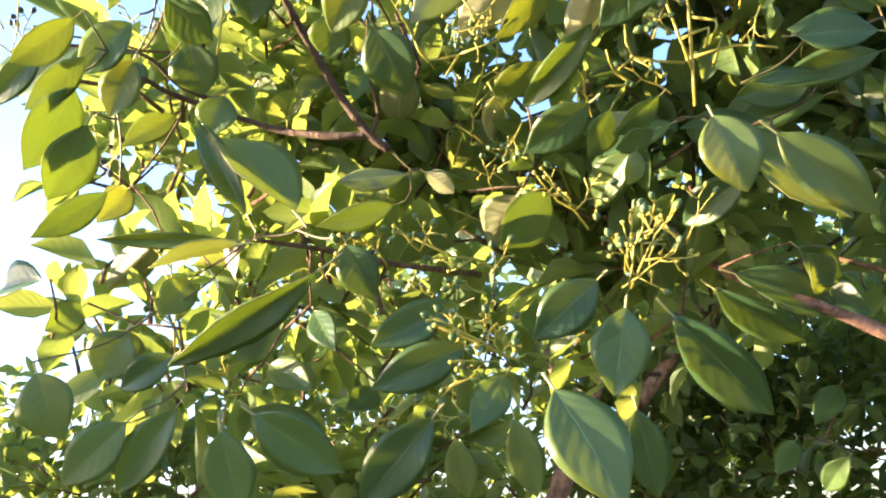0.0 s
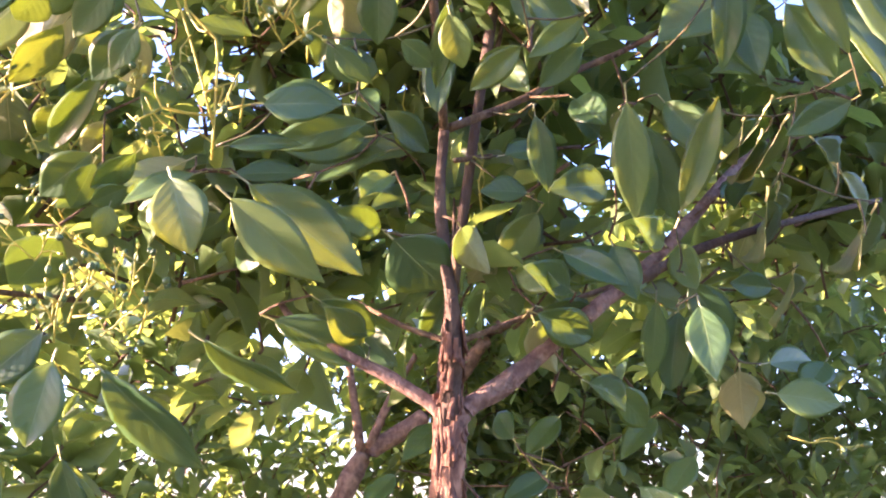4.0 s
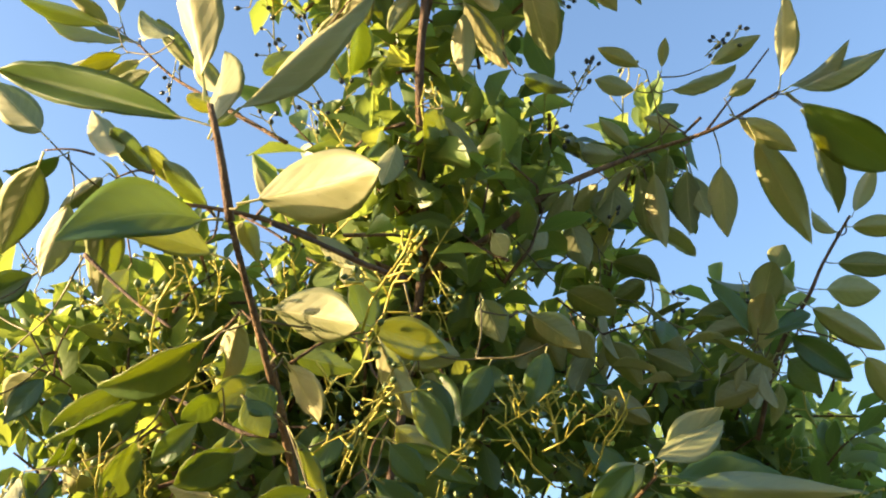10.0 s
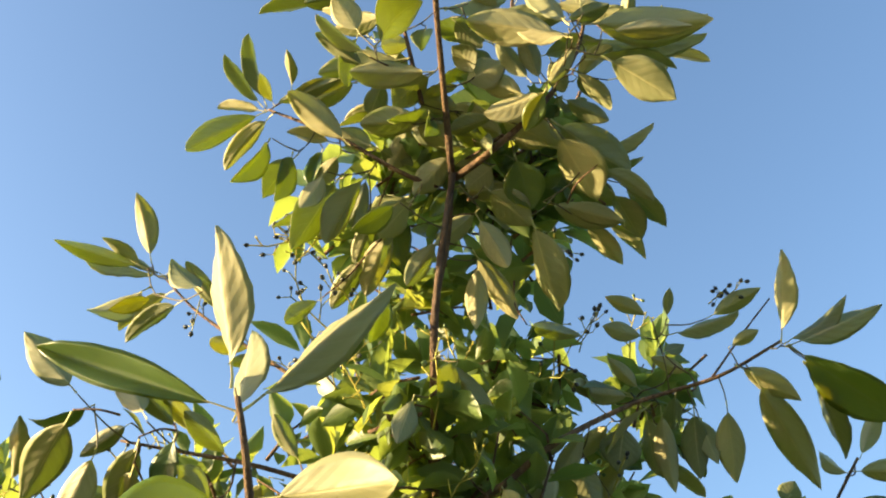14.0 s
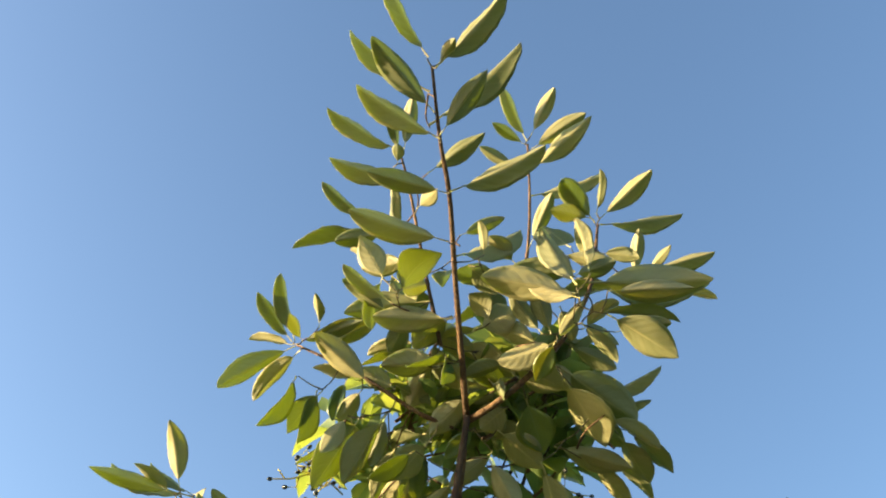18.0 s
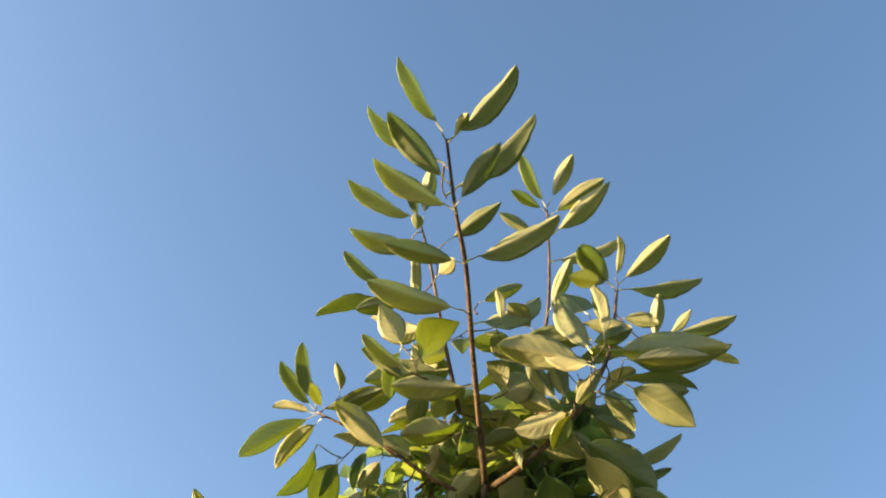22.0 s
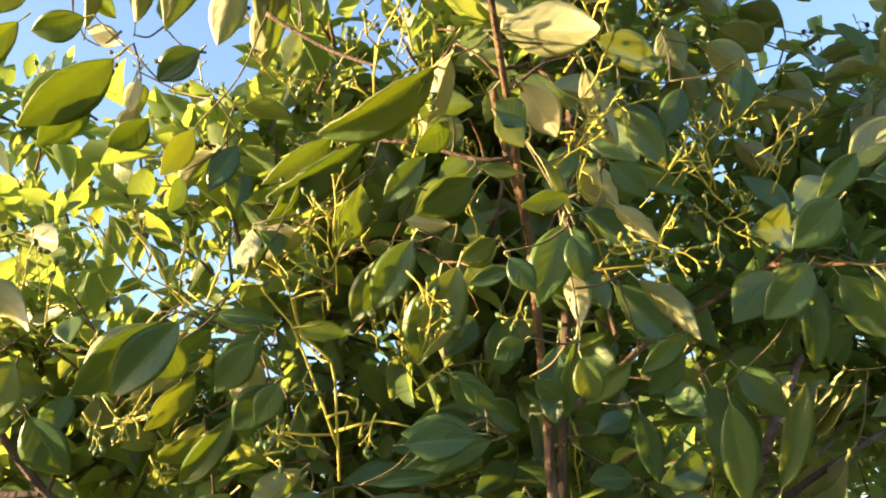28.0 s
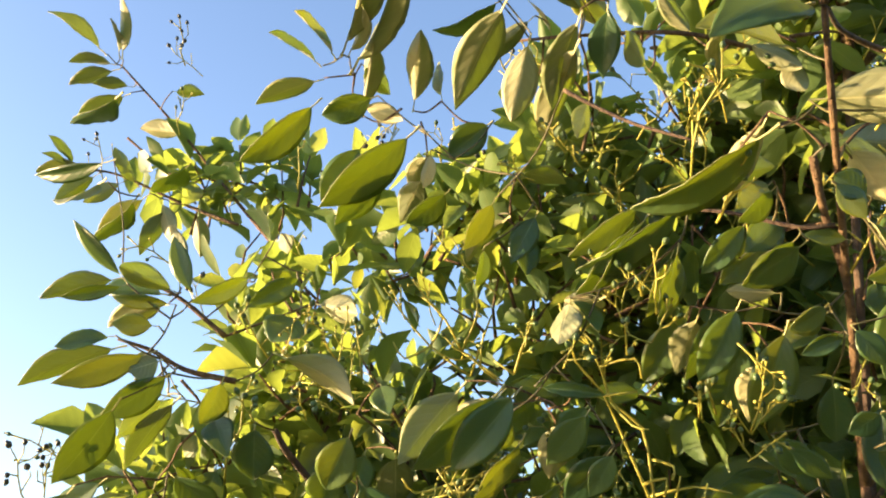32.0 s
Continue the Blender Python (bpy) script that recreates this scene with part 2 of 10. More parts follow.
def limb(name, points, r0, r1, material, parent, sides=8, rough=0.12, steps=5, power=1.0, knots=0.0, strips=0.0, label=""):
    line = curve_through(points, steps)
    if name in ("branch", "stem", "limb"):
        BRANCH_POINTS.extend(line)
    v, f = tube_data(line, r0, r1, sides, rough, 0, power, knots, strips)
    return part(name, mesh_of(name, v, f), material, parent, label)


def leaf_grid(rows, cols, fold, droop, curl, seed, stalk=0.14, wide=1.08, blunt=0.86):
    """One leaf along +y, one unit long and one unit wide, face up: vertices, uv and faces."""
    rnd = random.Random(seed)
    verts, uvs, faces = [], [], []
    ph, amp = rnd.uniform(0, 6), rnd.uniform(0.007, 0.020)
    bend = rnd.uniform(-0.03, 0.03)
    for i in range(rows + 1):
        s = 0.55 * (0.5 - 0.5 * math.cos(math.pi * i / rows)) + 0.45 * i / rows
        half = 0.5 * (math.sin(math.pi * s ** wide) ** blunt if 0 < s < 1 else 0) * (1.04 - 0.10 * s)
        half *= 1 - (0.30 if blunt > 0.8 else 0.06) * max(0.0, (s - 0.72) / 0.28) ** 1.5 * (1 - s) / 0.28 * 0.9
        half = max(half, 0.012)
        y = stalk + s * (1 - stalk)
        for k in range(2 * cols + 1):
            c = (k - cols) / cols
            x = c * half
            z = half * (0.75 * abs(c) + 0.25 * c * c) * math.tan(radians(fold)) * 0.58 + droop * 0.9 * s * (1 - s)
            z += -curl * (abs(c) ** 3) * half * 0.15 + amp * abs(c) * math.sin(9 * s + ph + (1.5 if c > 0 else 0))
            z += 0.35 * amp * c * c * math.sin(34 * s + 2 * ph + (0.8 if c > 0 else 0))
            verts.append((x + bend * math.sin(math.pi * s), y, z))
            uvs.append((s, 0.5 + 0.5 * c))
    w = 2 * cols + 1
    for i in range(rows):
        for k in range(2 * cols):
            a = i * w + k
            faces.append((a, a + 1, a + 1 + w, a + w))
    return verts, uvs, faces


def leaf_stalk(stalk, base, thick=0.012):
    """The stalk of a leaf as a thin three-sided prism."""
    v = []
    for y, r, z in ((0.0, thick * 1.1, -0.02), (stalk * 0.5, thick * 0.8, -0.005), (stalk + 0.02, thick * 0.7, 0.0)):
        v += [(r * 2.2, y, z), (-r * 2.2, y, z), (0, y, z - 1.6 * r)]
    f = []
    for i in range(2):
        for k in range(3):
            a, b = base + 3 * i + k, base + 3 * i + (k + 1) % 3
            f.append((a, b, b + 3, a + 3))
    return v, f


def leaf_mesh(name, rows, cols, fold, droop, curl, wide, blunt, seed):
    """A leaf with an upper and a lower skin, a closed rim and a stalk."""
    v, uv, f = leaf_grid(rows, cols, fold, droop, curl, seed, 0.14, wide, blunt)
    n, w = len(v), 2 * cols + 1
    low = [(x, y, z - 0.004) for x, y, z in v]
    rim = []
    for i in range(rows):
        a, b = i * w, (i + 1) * w
        rim += [(a, b, b + n, a + n), (b + w - 1, a + w - 1, a + w - 1 + n, b + w - 1 + n)]
    sv, sf = leaf_stalk(0.14, 2 * n)
    me = mesh_of(name, v + low + sv, f + [tuple(k + n for k in reversed(q)) for q in f] + rim + sf)
    uv = uv + uv + [(0.02, 0.5)] * len(sv)
    layer = me.uv_layers.new(name="UVMap")
    idx = np.empty(len(me.loops), int)
    me.loops.foreach_get("vertex_index", idx)
    layer.data.foreach_set("uv", np.array(uv, np.float32)[idx].ravel())
    me.materials.append(LEAF_TOP)
    me.materials.append(LEAF_UNDER)
    for k in range(len(f), len(me.polygons)):
        me.polygons[k].material_index = 1
    return me


# fold, arch, rolled edge, where it is widest, how blunt it is
LEAVES = [leaf_mesh("leaf", 18, 4, *shape, seed) for seed, shape in enumerate((
    (18, 0.06, 0.3, 1.00, 0.82), (27, 0.08, 0.8, 1.12, 0.60), (32, 0.10, 1.0, 1.10, 0.58), (22, 0.20, 0.4, 0.94, 0.80),
    (12, 0.12, 0.3, 0.90, 0.96), (31, 0.05, 0.8, 1.14, 0.61), (24, -0.06, 0.6, 1.02, 0.80), (20, 0.52, 0.4, 1.00, 0.86)))]


def leaf(parent, base, tip, width, face, kind=0):
    """A leaf from its stalk's foot to its tip; face: the way its upper side looks."""
    base, tip = Vector(base), Vector(tip)
    y = tip - base
    length = y.length
    y.normalize()
    z = Vector(face)
    z = (z - y * z.dot(y)).normalized()
    x = y.cross(z)
    ob = new("leaf", LEAVES[kind % len(LEAVES)])
    m = Matrix((x, y, z)).transposed().to_4x4()
    ob.matrix_basis = Matrix.Translation(base) @ m @ Matrix.Diagonal((width, length, length, 1))
    ob.parent = parent
    return ob


FILL = [leaf_grid(5, 1, *shape, 40 + i) for i, shape in enumerate(((20, 0.08, 0), (42, 0.14, 0), (30, 0.24, 0), (10, 0.05, 0)))]


def foliage(name, lumps, parent, seed, label="", keep_from=0.42, twigs=True, sag=0.35):
    """Many leaves in opposite pairs on short twigs, filling soft lumps (centre, radii, number of twigs, leaf length)."""
    rng = np.random.default_rng(seed)
    allv, allf, alluv, tv, tf, at, tat = [], [], [], [], [], 0, 0
    for centre, radii, count, size in lumps:
        centre, radii = np.array(centre, float), np.array(radii, float)
        for _ in range(count):
            d = rng.normal(size=3)
            d /= np.linalg.norm(d)
            p = centre + radii * d * rng.random() ** 0.45
            way = 0.55 * d + rng.normal(size=3) * 0.5 + (0, 0, 0.35)
            way /= np.linalg.norm(way)
            size_here = size * rng.uniform(0.75, 1.2)
            pairs = rng.integers(3, 6)
            gap = size_here * 0.30
            side = np.cross(way, rng.normal(size=3))
            side /= np.linalg.norm(side)
            length = gap * pairs
            q0 = p - way * length
            if twigs:
                v, f = tube_data([Vector(q0), Vector(p - way * length * 0.5 + rng.normal(size=3) * 0.006), Vector(p)], 0.0026, 0.0012, 4, 0, tat)
                tv += v
                tf += f
                tat += len(v)
            for j in range(pairs):
                side = np.cross(way, side) if j else side
                node = q0 + way * gap * (j + 1)
                for sign in (1, -1):
                    if rng.random() < 0.12:
                        continue
                    y = side * sign * rng.uniform(0.6, 1.0) + way * rng.uniform(0.25, 0.8) + (0, 0, -sag * rng.uniform(0, 1.4)) + rng.normal(size=3) * 0.15
                    if j == pairs - 1:
                        y = y * 0.4 + way
                    y /= np.linalg.norm(y)
                    z = np.array((0, 0, 1.0)) * 0.8 + way * 0.4 + rng.normal(size=3) * 0.45
                    z -= y * (z @ y)
                    z /= np.linalg.norm(z)
                    x = np.cross(y, z)
                    ll = size_here * rng.uniform(0.7, 1.15)
                    gv, guv, gf = FILL[rng.integers(len(FILL))]
                    g = np.array(gv) * (ll * rng.uniform(0.36, 0.48), ll, ll)
                    allv.append(node + g @ np.array([x, y, z]))
                    alluv.append(np.array(guv))
                    allf.append(np.array(gf) + at)
                    at += len(gv)
    v, f, uv = np.concatenate(allv), np.concatenate(allf), np.concatenate(alluv)
    me = bpy.data.meshes.new(name)
    me.vertices.add(len(v))
    me.vertices.foreach_set("co", v.ravel().astype(np.float32))
    me.loops.add(f.size)
    me.loops.foreach_set("vertex_index", f.ravel().astype(np.int32))
    me.polygons.add(len(f))
    me.polygons.foreach_set("loop_start", np.arange(0, f.size, 4, dtype=np.int32))
    me.polygons.foreach_set("use_smooth", np.ones(len(f), bool))
    me.update(calc_edges=True)
    me.uv_layers.new(name="UVMap").data.foreach_set("uv", uv[f.ravel()].ravel().astype(np.float32))
    ob = part(name, me, LEAF, parent, label)
    tagged(ob, kind="stuff")
    if twigs:
        tagged(part("twig", mesh_of("twig", tv, tf), TWIG, parent), kind="stuff")
    return ob


# ---------------------------------------------------------------- ground
n_ = 40
gv = [((i / n_ - 0.5) * 2, (j / n_ - 0.5) * 2) for j in range(n_ + 1) for i in range(n_ + 1)]
gv = [(1500 * x * abs(x) ** 2, 1500 * y * abs(y) ** 2) for x, y in gv]
gv = [(x, y, 0.04 * noise.noise((x * 0.4, y * 0.4, 0)) - 0.03 - 0.17 * max(0.0, math.hypot(x, y - 1.0) - 4.5)) for x, y in gv]
gf = [(j * (n_ + 1) + i, j * (n_ + 1) + i + 1, (j + 1) * (n_ + 1) + i + 1, (j + 1) * (n_ + 1) + i) for j in range(n_) for i in range(n_)]
ground = part("ground", mesh_of("ground", gv, gf), ground_material())
tagged(ground, "grassy ground on a hilltop, falling away behind the trees", "ground", kind="structure")

# ---------------------------------------------------------------- fruit
def berry_mesh(name, material):
    """A small oval berry with the withered tip of the flower."""
    verts, faces, rings, sides = [], [], 6, 8
    for i in range(rings + 1):
        a = math.pi * i / rings
        r = math.sin(a) * 0.5 + (0.10 if i == rings else 0.02)
        y = 0.62 - 0.62 * math.cos(a) + (0.10 if i == rings else 0)
        verts += [(r * math.cos(2 * math.pi * k / sides), y, r * math.sin(2 * math.pi * k / sides)) for k in range(sides)]
    for i in range(rings):
        faces += [(i * sides + k, i * sides + (k + 1) % sides, (i + 1) * sides + (k + 1) % sides, (i + 1) * sides + k) for k in range(sides)]
    faces.append(tuple(range(rings * sides, (rings + 1) * sides)))
    me = mesh_of(name, verts, faces)
    me.materials.append(material)
    return me


GREEN_BERRY, DARK_BERRY = berry_mesh("berry", BERRY), berry_mesh("berry", BERRY_RIPE)
fruit_rng = random.Random(11)


def fruit_stalk(parent, foot, top, ripe):
    """A crooked stalk with few kinked side arms; empty cups or a berry at the ends."""
    rnd = fruit_rng
    foot, top = Vector(foot), Vector(top)
    axis = top - foot
    size = axis.length
    axis.normalize()
    side = axis.cross(Vector((rnd.uniform(-1, 1), -1.5, rnd.uniform(-0.5, 0.5)))).normalized()
    other = axis.cross(side)
    verts, faces, ends = [], [], []

    def shoot(points, r0, r1, cup=False):
        line = [Vector(p) for p in points]
        v, f = tube_data(line, r0, r1, 5, 0.15, len(verts))
        verts.extend(v), faces.extend(f)
        if cup:
            way = (line[-1] - line[-2]).normalized()
            e = line[-1]
            v, f = tube_data([e - way * 0.002, e + way * 0.0005, e + way * 0.0022], r1, 0.0017, 6, 0.1, len(verts), 0.6)
            verts.extend(v), faces.extend(f)

    def loose(k):
        return Vector((rnd.uniform(-1, 1), rnd.uniform(-1, 1), rnd.uniform(-1, 1))) * k

    thick = 0.0012 if size > 0.07 else 0.0009
    knees = [foot]
    for s in (0.3, 0.55, 0.8):
        knees.append(foot.lerp(top, s) + (side * rnd.uniform(-1, 1) + other * rnd.uniform(-1, 1)) * size * 0.05)
    knees.append(top)
    shoot(knees, thick, thick * 0.75, not ripe)
    ends.append((top, (top - knees[-2]).normalized()))
    turn = rnd.uniform(0, 6.28)
    arms = min(6, max(3, int(size / 0.022)))
    for k in range(arms):
        s = 0.30 + 0.66 * k / arms + rnd.uniform(0, 0.07)
        seg = min(3, int((s - 0.3) / 0.25) + 1) if s > 0.3 else 0
        lo, hi = (0.0, 0.3, 0.55, 0.8)[seg], (0.3, 0.55, 0.8, 1.0)[seg]
        root = knees[seg].lerp(knees[seg + 1], (s - lo) / (hi - lo))
        turn += 2.4 + rnd.uniform(-0.4, 0.4)
        out = side * math.cos(turn) + other * math.sin(turn) * 0.7 + axis * rnd.uniform(0.3, 1.1)
        out.normalize()
        reach = min(0.042, max(0.016, size * 0.42)) * rnd.uniform(0.55, 1.25) * (1.15 - 0.45 * s)
        knee = root + out * reach * rnd.uniform(0.4, 0.65)
        hook = (out * 0.4 + axis * rnd.uniform(-0.3, 0.9) + loose(0.8)).normalized()
        end = knee + hook * reach * rnd.uniform(0.3, 0.6)
        shoot([root, knee, end], thick * 0.8, thick * 0.6, not ripe)
        ends.append((end, hook))
        if rnd.random() < 0.45:
            fork = knee + (out + loose(0.9)).normalized() * reach * rnd.uniform(0.25, 0.5)
            shoot([knee, fork], thick * 0.7, thick * 0.6, not ripe)
            ends.append((fork, (fork - knee).normalized()))
    ob = part("fruit_stalk", mesh_of("fruit_stalk", verts, faces), STALK, parent)
    for at, way in ends:
        if rnd.random() < (0.1 if ripe else 0.55):
            continue
        b = new("berry", DARK_BERRY if ripe else GREEN_BERRY)
        d = rnd.uniform(0.0046, 0.0064)
        b.matrix_basis = Matrix.Translation(at + way * 0.0005) @ way.to_track_quat("Y", "Z").to_matrix().to_4x4() @ Matrix.Diagonal((d, d, d, 1))
        b.parent = ob
    return ob


# ---------------------------------------------------------------- the tree
tree = tagged(new("tree"), "young tree with leathery green leaves and small green berries", "tree")
trunk = limb("trunk", [(-0.125, 1.059, -0.080), (-0.115, 1.035, 0.497), (-0.102, 1.130, 1.025), (-0.078, 1.082, 1.340), (-0.074, 1.059, 1.396), (-0.069, 1.036, 1.453), (-0.066, 1.026, 1.489), (-0.064, 1.021, 1.508)], 0.0175, 0.0132, BARK, tree, 28, 0.10, 26, 0.8, 0.25, 0.2)
limb("stem", [(-0.066, 1.029, 1.480), (-0.064, 1.017, 1.508), (-0.060, 1.002, 1.544), (-0.057, 0.983, 1.573), (-0.057, 0.970, 1.614), (-0.062, 0.962, 1.651), (-0.064, 0.953, 1.707), (-0.059, 0.945, 1.760)], 0.0105, 0.0045, UPPER_BARK, tree, 18, 0.12, 16, 0.5, 0.35, 0.2)
limb("stem", [(-0.059, 0.945, 1.760), (-0.060, 0.802, 1.908), (-0.074, 0.584, 2.047)], 0.0040, 0.0024, TWIG, tree, 9, 0.12, 6, 1.0, 0.35)
limb("stem", [(-0.067, 1.032, 1.486), (-0.069, 1.028, 1.520), (-0.070, 1.025, 1.550), (-0.066, 1.023, 1.595), (-0.060, 1.021, 1.641), (-0.040, 1.016, 1.773), (0.031, 0.935, 2.192), (0.040, 0.808, 2.381), (0.064, 0.741, 2.553)], 0.0070, 0.0040, UPPER_BARK, tree, 14, 0.2, 10, 0.8, 0.35, 0.15)
limb("limb", [(-0.067, 1.020, 1.508), (-0.079, 1.021, 1.524), (-0.116, 1.017, 1.549), (-0.157, 1.014, 1.571), (-0.203, 1.033, 1.598), (-0.245, 1.074, 1.642), (-0.282, 1.131, 1.710)], 0.0078, 0.0026, LIMB_BARK, tree, 16, 0.2, 10, 0.8, 0.4)
limb("limb", [(-0.062, 1.020, 1.508), (-0.046, 1.022, 1.525), (-0.015, 1.029, 1.545), (0.023, 1.037, 1.576), (0.071, 1.040, 1.614), (0.142, 1.099, 1.683), (0.227, 1.184, 1.787), (0.297, 1.276, 1.869)], 0.0098, 0.0050, LIMB_BARK, tree, 16, 0.2, 10, 1.0, 0.4)
limb("limb", [(0.111, 1.032, 1.638), (0.157, 1.054, 1.666), (0.220, 1.099, 1.698), (0.285, 1.147, 1.725), (0.413, 1.253, 1.779)], 0.0055, 0.003, UPPER_BARK, tree, 9, 0.2)
limb("limb", [(-0.054, 0.986, 1.575), (-0.036, 1.000, 1.585), (0.009, 1.018, 1.605), (0.064, 1.046, 1.629), (0.155, 1.102, 1.673), (0.283, 1.196, 1.746)], 0.0032, 0.002, TWIG, tree, 7, 0.15, 5)
limb("limb", [(-0.059, 0.985, 1.576), (-0.095, 0.995, 1.590), (-0.127, 1.010, 1.608), (-0.160, 1.035, 1.630)], 0.0030, 0.002, TWIG, tree, 7, 0.15, 5)


def flake_mesh(width, length, lift, bow):
    """A loose strip of bark along +z that lifts off at its lower end; +y looks outwards."""
    verts, faces = [], []
    for i in range(5):
        s = i / 4
        half = width * (0.30 + 0.70 * math.sin(math.pi * (0.15 + 0.7 * s))) / 2
        for k in (-1, 0, 1):
            y = lift * (1 - s) ** 2.2 - bow * k * k
            verts.append((half * k + width * 0.12 * math.sin(5 * s + k), y, s * length))
    n = len(verts)
    verts += [(x, y - 0.0008, z) for x, y, z in verts]
    for i in range(4):
        for k in range(2):
            a = i * 3 + k
            faces += [(a, a + 1, a + 4, a + 3), (a + n + 3, a + n + 4, a + n + 1, a + n)]
        for a, b in ((i * 3, i * 3 + 3), (i * 3 + 5, i * 3 + 2)):
            faces.append((a, b, b + n, a + n))
    faces += [(1, 0, n, n + 1), (2, 1, n + 1, n + 2), (12, 13, n + 13, n + 12), (13, 14, n + 14, n + 13)]
    me = mesh_of("bark_flake", verts, faces)
    me.materials.append(BARK)
    return me


FLAKES = [flake_mesh(w, l, h, 0.0012) for w, l, h in ((0.006, 0.030, 0.004), (0.009, 0.045, 0.003), (0.007, 0.022, 0.006), (0.011, 0.034, 0.004), (0.005, 0.052, 0.003))]
flake_rng = random.Random(4)


def flakes_on(line, r, number, parent):
    """Loose bark strips round a stem that runs along the line."""
    for _ in range(number):
        s = flake_rng.random() * (len(line) - 1)
        i = int(s)
        p = line[i].lerp(line[i + 1], s - i)
        way = (line[i + 1] - line[i]).normalized()
        a = flake_rng.uniform(0, 6.28)
        out = Vector((math.cos(a), math.sin(a), 0))
        out = (out - way * out.dot(way)).normalized()
        x = out.cross(way)
        f = new("bark_flake", flake_rng.choice(FLAKES))
        k = flake_rng.uniform(0.6, 1.1)
        f.matrix_basis = Matrix.Translation(p + out * r * flake_rng.uniform(0.97, 1.06)) @ Matrix((x, out, way)).transposed().to_4x4() @ Matrix.Rotation(flake_rng.uniform(-0.15, 0.15), 4, "Y") @ Matrix.Diagonal((k, k, k, 1))
        f.parent = parent


flakes_on(curve_through([(-0.078, 1.082, 1.340), (-0.074, 1.059, 1.396), (-0.069, 1.036, 1.453), (-0.066, 1.021, 1.504)], 6), 0.0136, 110, trunk)
flakes_on(curve_through([(-0.064, 1.017, 1.508), (-0.060, 1.002, 1.544), (-0.057, 0.983, 1.573)], 6), 0.0092, 30, trunk)

# top
b = limb("branch", [(0.063, 0.743, 2.555), (0.054, 0.615, 2.666), (0.049, 0.530, 2.745), (0.040, 0.470, 2.782), (0.035, 0.391, 2.824)], .0042, .0020, TWIG, tree, 7, 0.1, 5, 1.0, 0.35)
leaf(b, (0.030, 0.378, 2.822), (-0.021, 0.299, 2.883), 0.033, (-0.72, 0.65, 0.26), 6)
leaf(b, (0.042, 0.388, 2.815), (0.128, 0.322, 2.881), 0.037, (0.32, 0.84, 0.44), 2)
leaf(b, (0.036, 0.436, 2.788), (-0.039, 0.356, 2.844), 0.035, (-0.28, 0.72, 0.64), 1)
leaf(b, (0.025, 0.439, 2.839), (-0.074, 0.369, 2.886), 0.038, (-0.54, 0.84, 0.11), 1)
leaf(b, (0.041, 0.397, 2.839), (0.067, 0.351, 2.819), 0.016, (0.42, -0.17, 0.89), 0)
leaf(b, (0.042, 0.457, 2.770), (0.104, 0.400, 2.825), 0.029, (-0.12, 0.61, 0.78), 6)
leaf(b, (0.022, 0.492, 2.839), (0.146, 0.415, 2.917), 0.048, (0.46, 0.88, 0.13), 5)
leaf(b, (0.042, 0.467, 2.772), (-0.062, 0.406, 2.813), 0.037, (-0.40, 0.86, 0.32), 1)
leaf(b, (-0.034, 0.573, 2.901), (-0.135, 0.515, 2.937), 0.034, (-0.43, 0.88, 0.22), 2)
leaf(b, (0.017, 0.539, 2.801), (0.095, 0.503, 2.839), 0.028, (0.11, 0.83, 0.55), 6)
leaf(b, (0.053, 0.514, 2.725), (0.173, 0.478, 2.768), 0.039, (0.17, 0.94, 0.30), 2)
leaf(b, (0.048, 0.519, 2.731), (-0.053, 0.490, 2.744), 0.029, (-0.08, 0.62, 0.78), 5)
leaf(b, (-0.008, 0.580, 2.832), (-0.124, 0.542, 2.849), 0.034, (-0.26, 0.92, 0.30), 1)
leaf(b, (-0.087, 0.656, 2.850), (-0.150, 0.607, 2.883), 0.024, (-0.47, 0.82, 0.34), 5)
leaf(b, (0.048, 0.562, 2.686), (-0.075, 0.520, 2.706), 0.038, (-0.23, 0.88, 0.42), 5)
leaf(b, (-0.063, 0.674, 2.838), (-0.136, 0.676, 2.828), 0.029, (-0.08, 0.65, 0.76), 2)
leaf(b, (-0.072, 0.696, 2.863), (-0.206, 0.701, 2.844), 0.039, (-0.15, -0.24, 0.96), 5)
leaf(b, (-0.016, 0.646, 2.747), (-0.088, 0.674, 2.764), 0.032, (0.39, 0.58, 0.72), 5)
leaf(b, (-0.032, 0.646, 2.664), (-0.093, 0.601, 2.694), 0.024, (-0.50, 0.83, 0.25), 5)
leaf(b, (-0.005, 0.610, 2.817), (0.028, 0.563, 2.798), 0.024, (0.64, 0.13, 0.76), 4)
leaf(b, (-0.049, 0.605, 2.896), (-0.048, 0.677, 2.837), 0.028, (0.67, 0.47, 0.57), 6)
b = limb("branch", [(0.027, 0.714, 2.652), (0.006, 0.666, 2.741), (-0.021, 0.615, 2.869), (-0.036, 0.580, 2.918)], .003, .0016, TWIG, tree, 7, 0.1, 5, 1.0, 0.35)
leaf(b, (-0.038, 0.585, 2.918), (-0.044, 0.522, 2.939), 0.019, (-0.42, 0.32, 0.85), 2)
leaf(b, (-0.027, 0.571, 2.904), (-0.011, 0.512, 2.955), 0.023, (-0.13, 0.62, 0.77), 2)
leaf(b, (-0.038, 0.590, 2.897), (-0.030, 0.539, 2.875), 0.019, (0.25, -0.35, 0.90), 4)
b = limb("branch", [(0.130, 0.718, 2.713), (0.147, 0.717, 2.849), (0.152, 0.692, 2.936), (0.151, 0.653, 3.023)], .003, .0016, TWIG, tree, 7, 0.1, 5, 1.0, 0.35)
leaf(b, (0.149, 0.645, 3.019), (0.113, 0.572, 3.075), 0.029, (-0.61, 0.65, 0.46), 6)
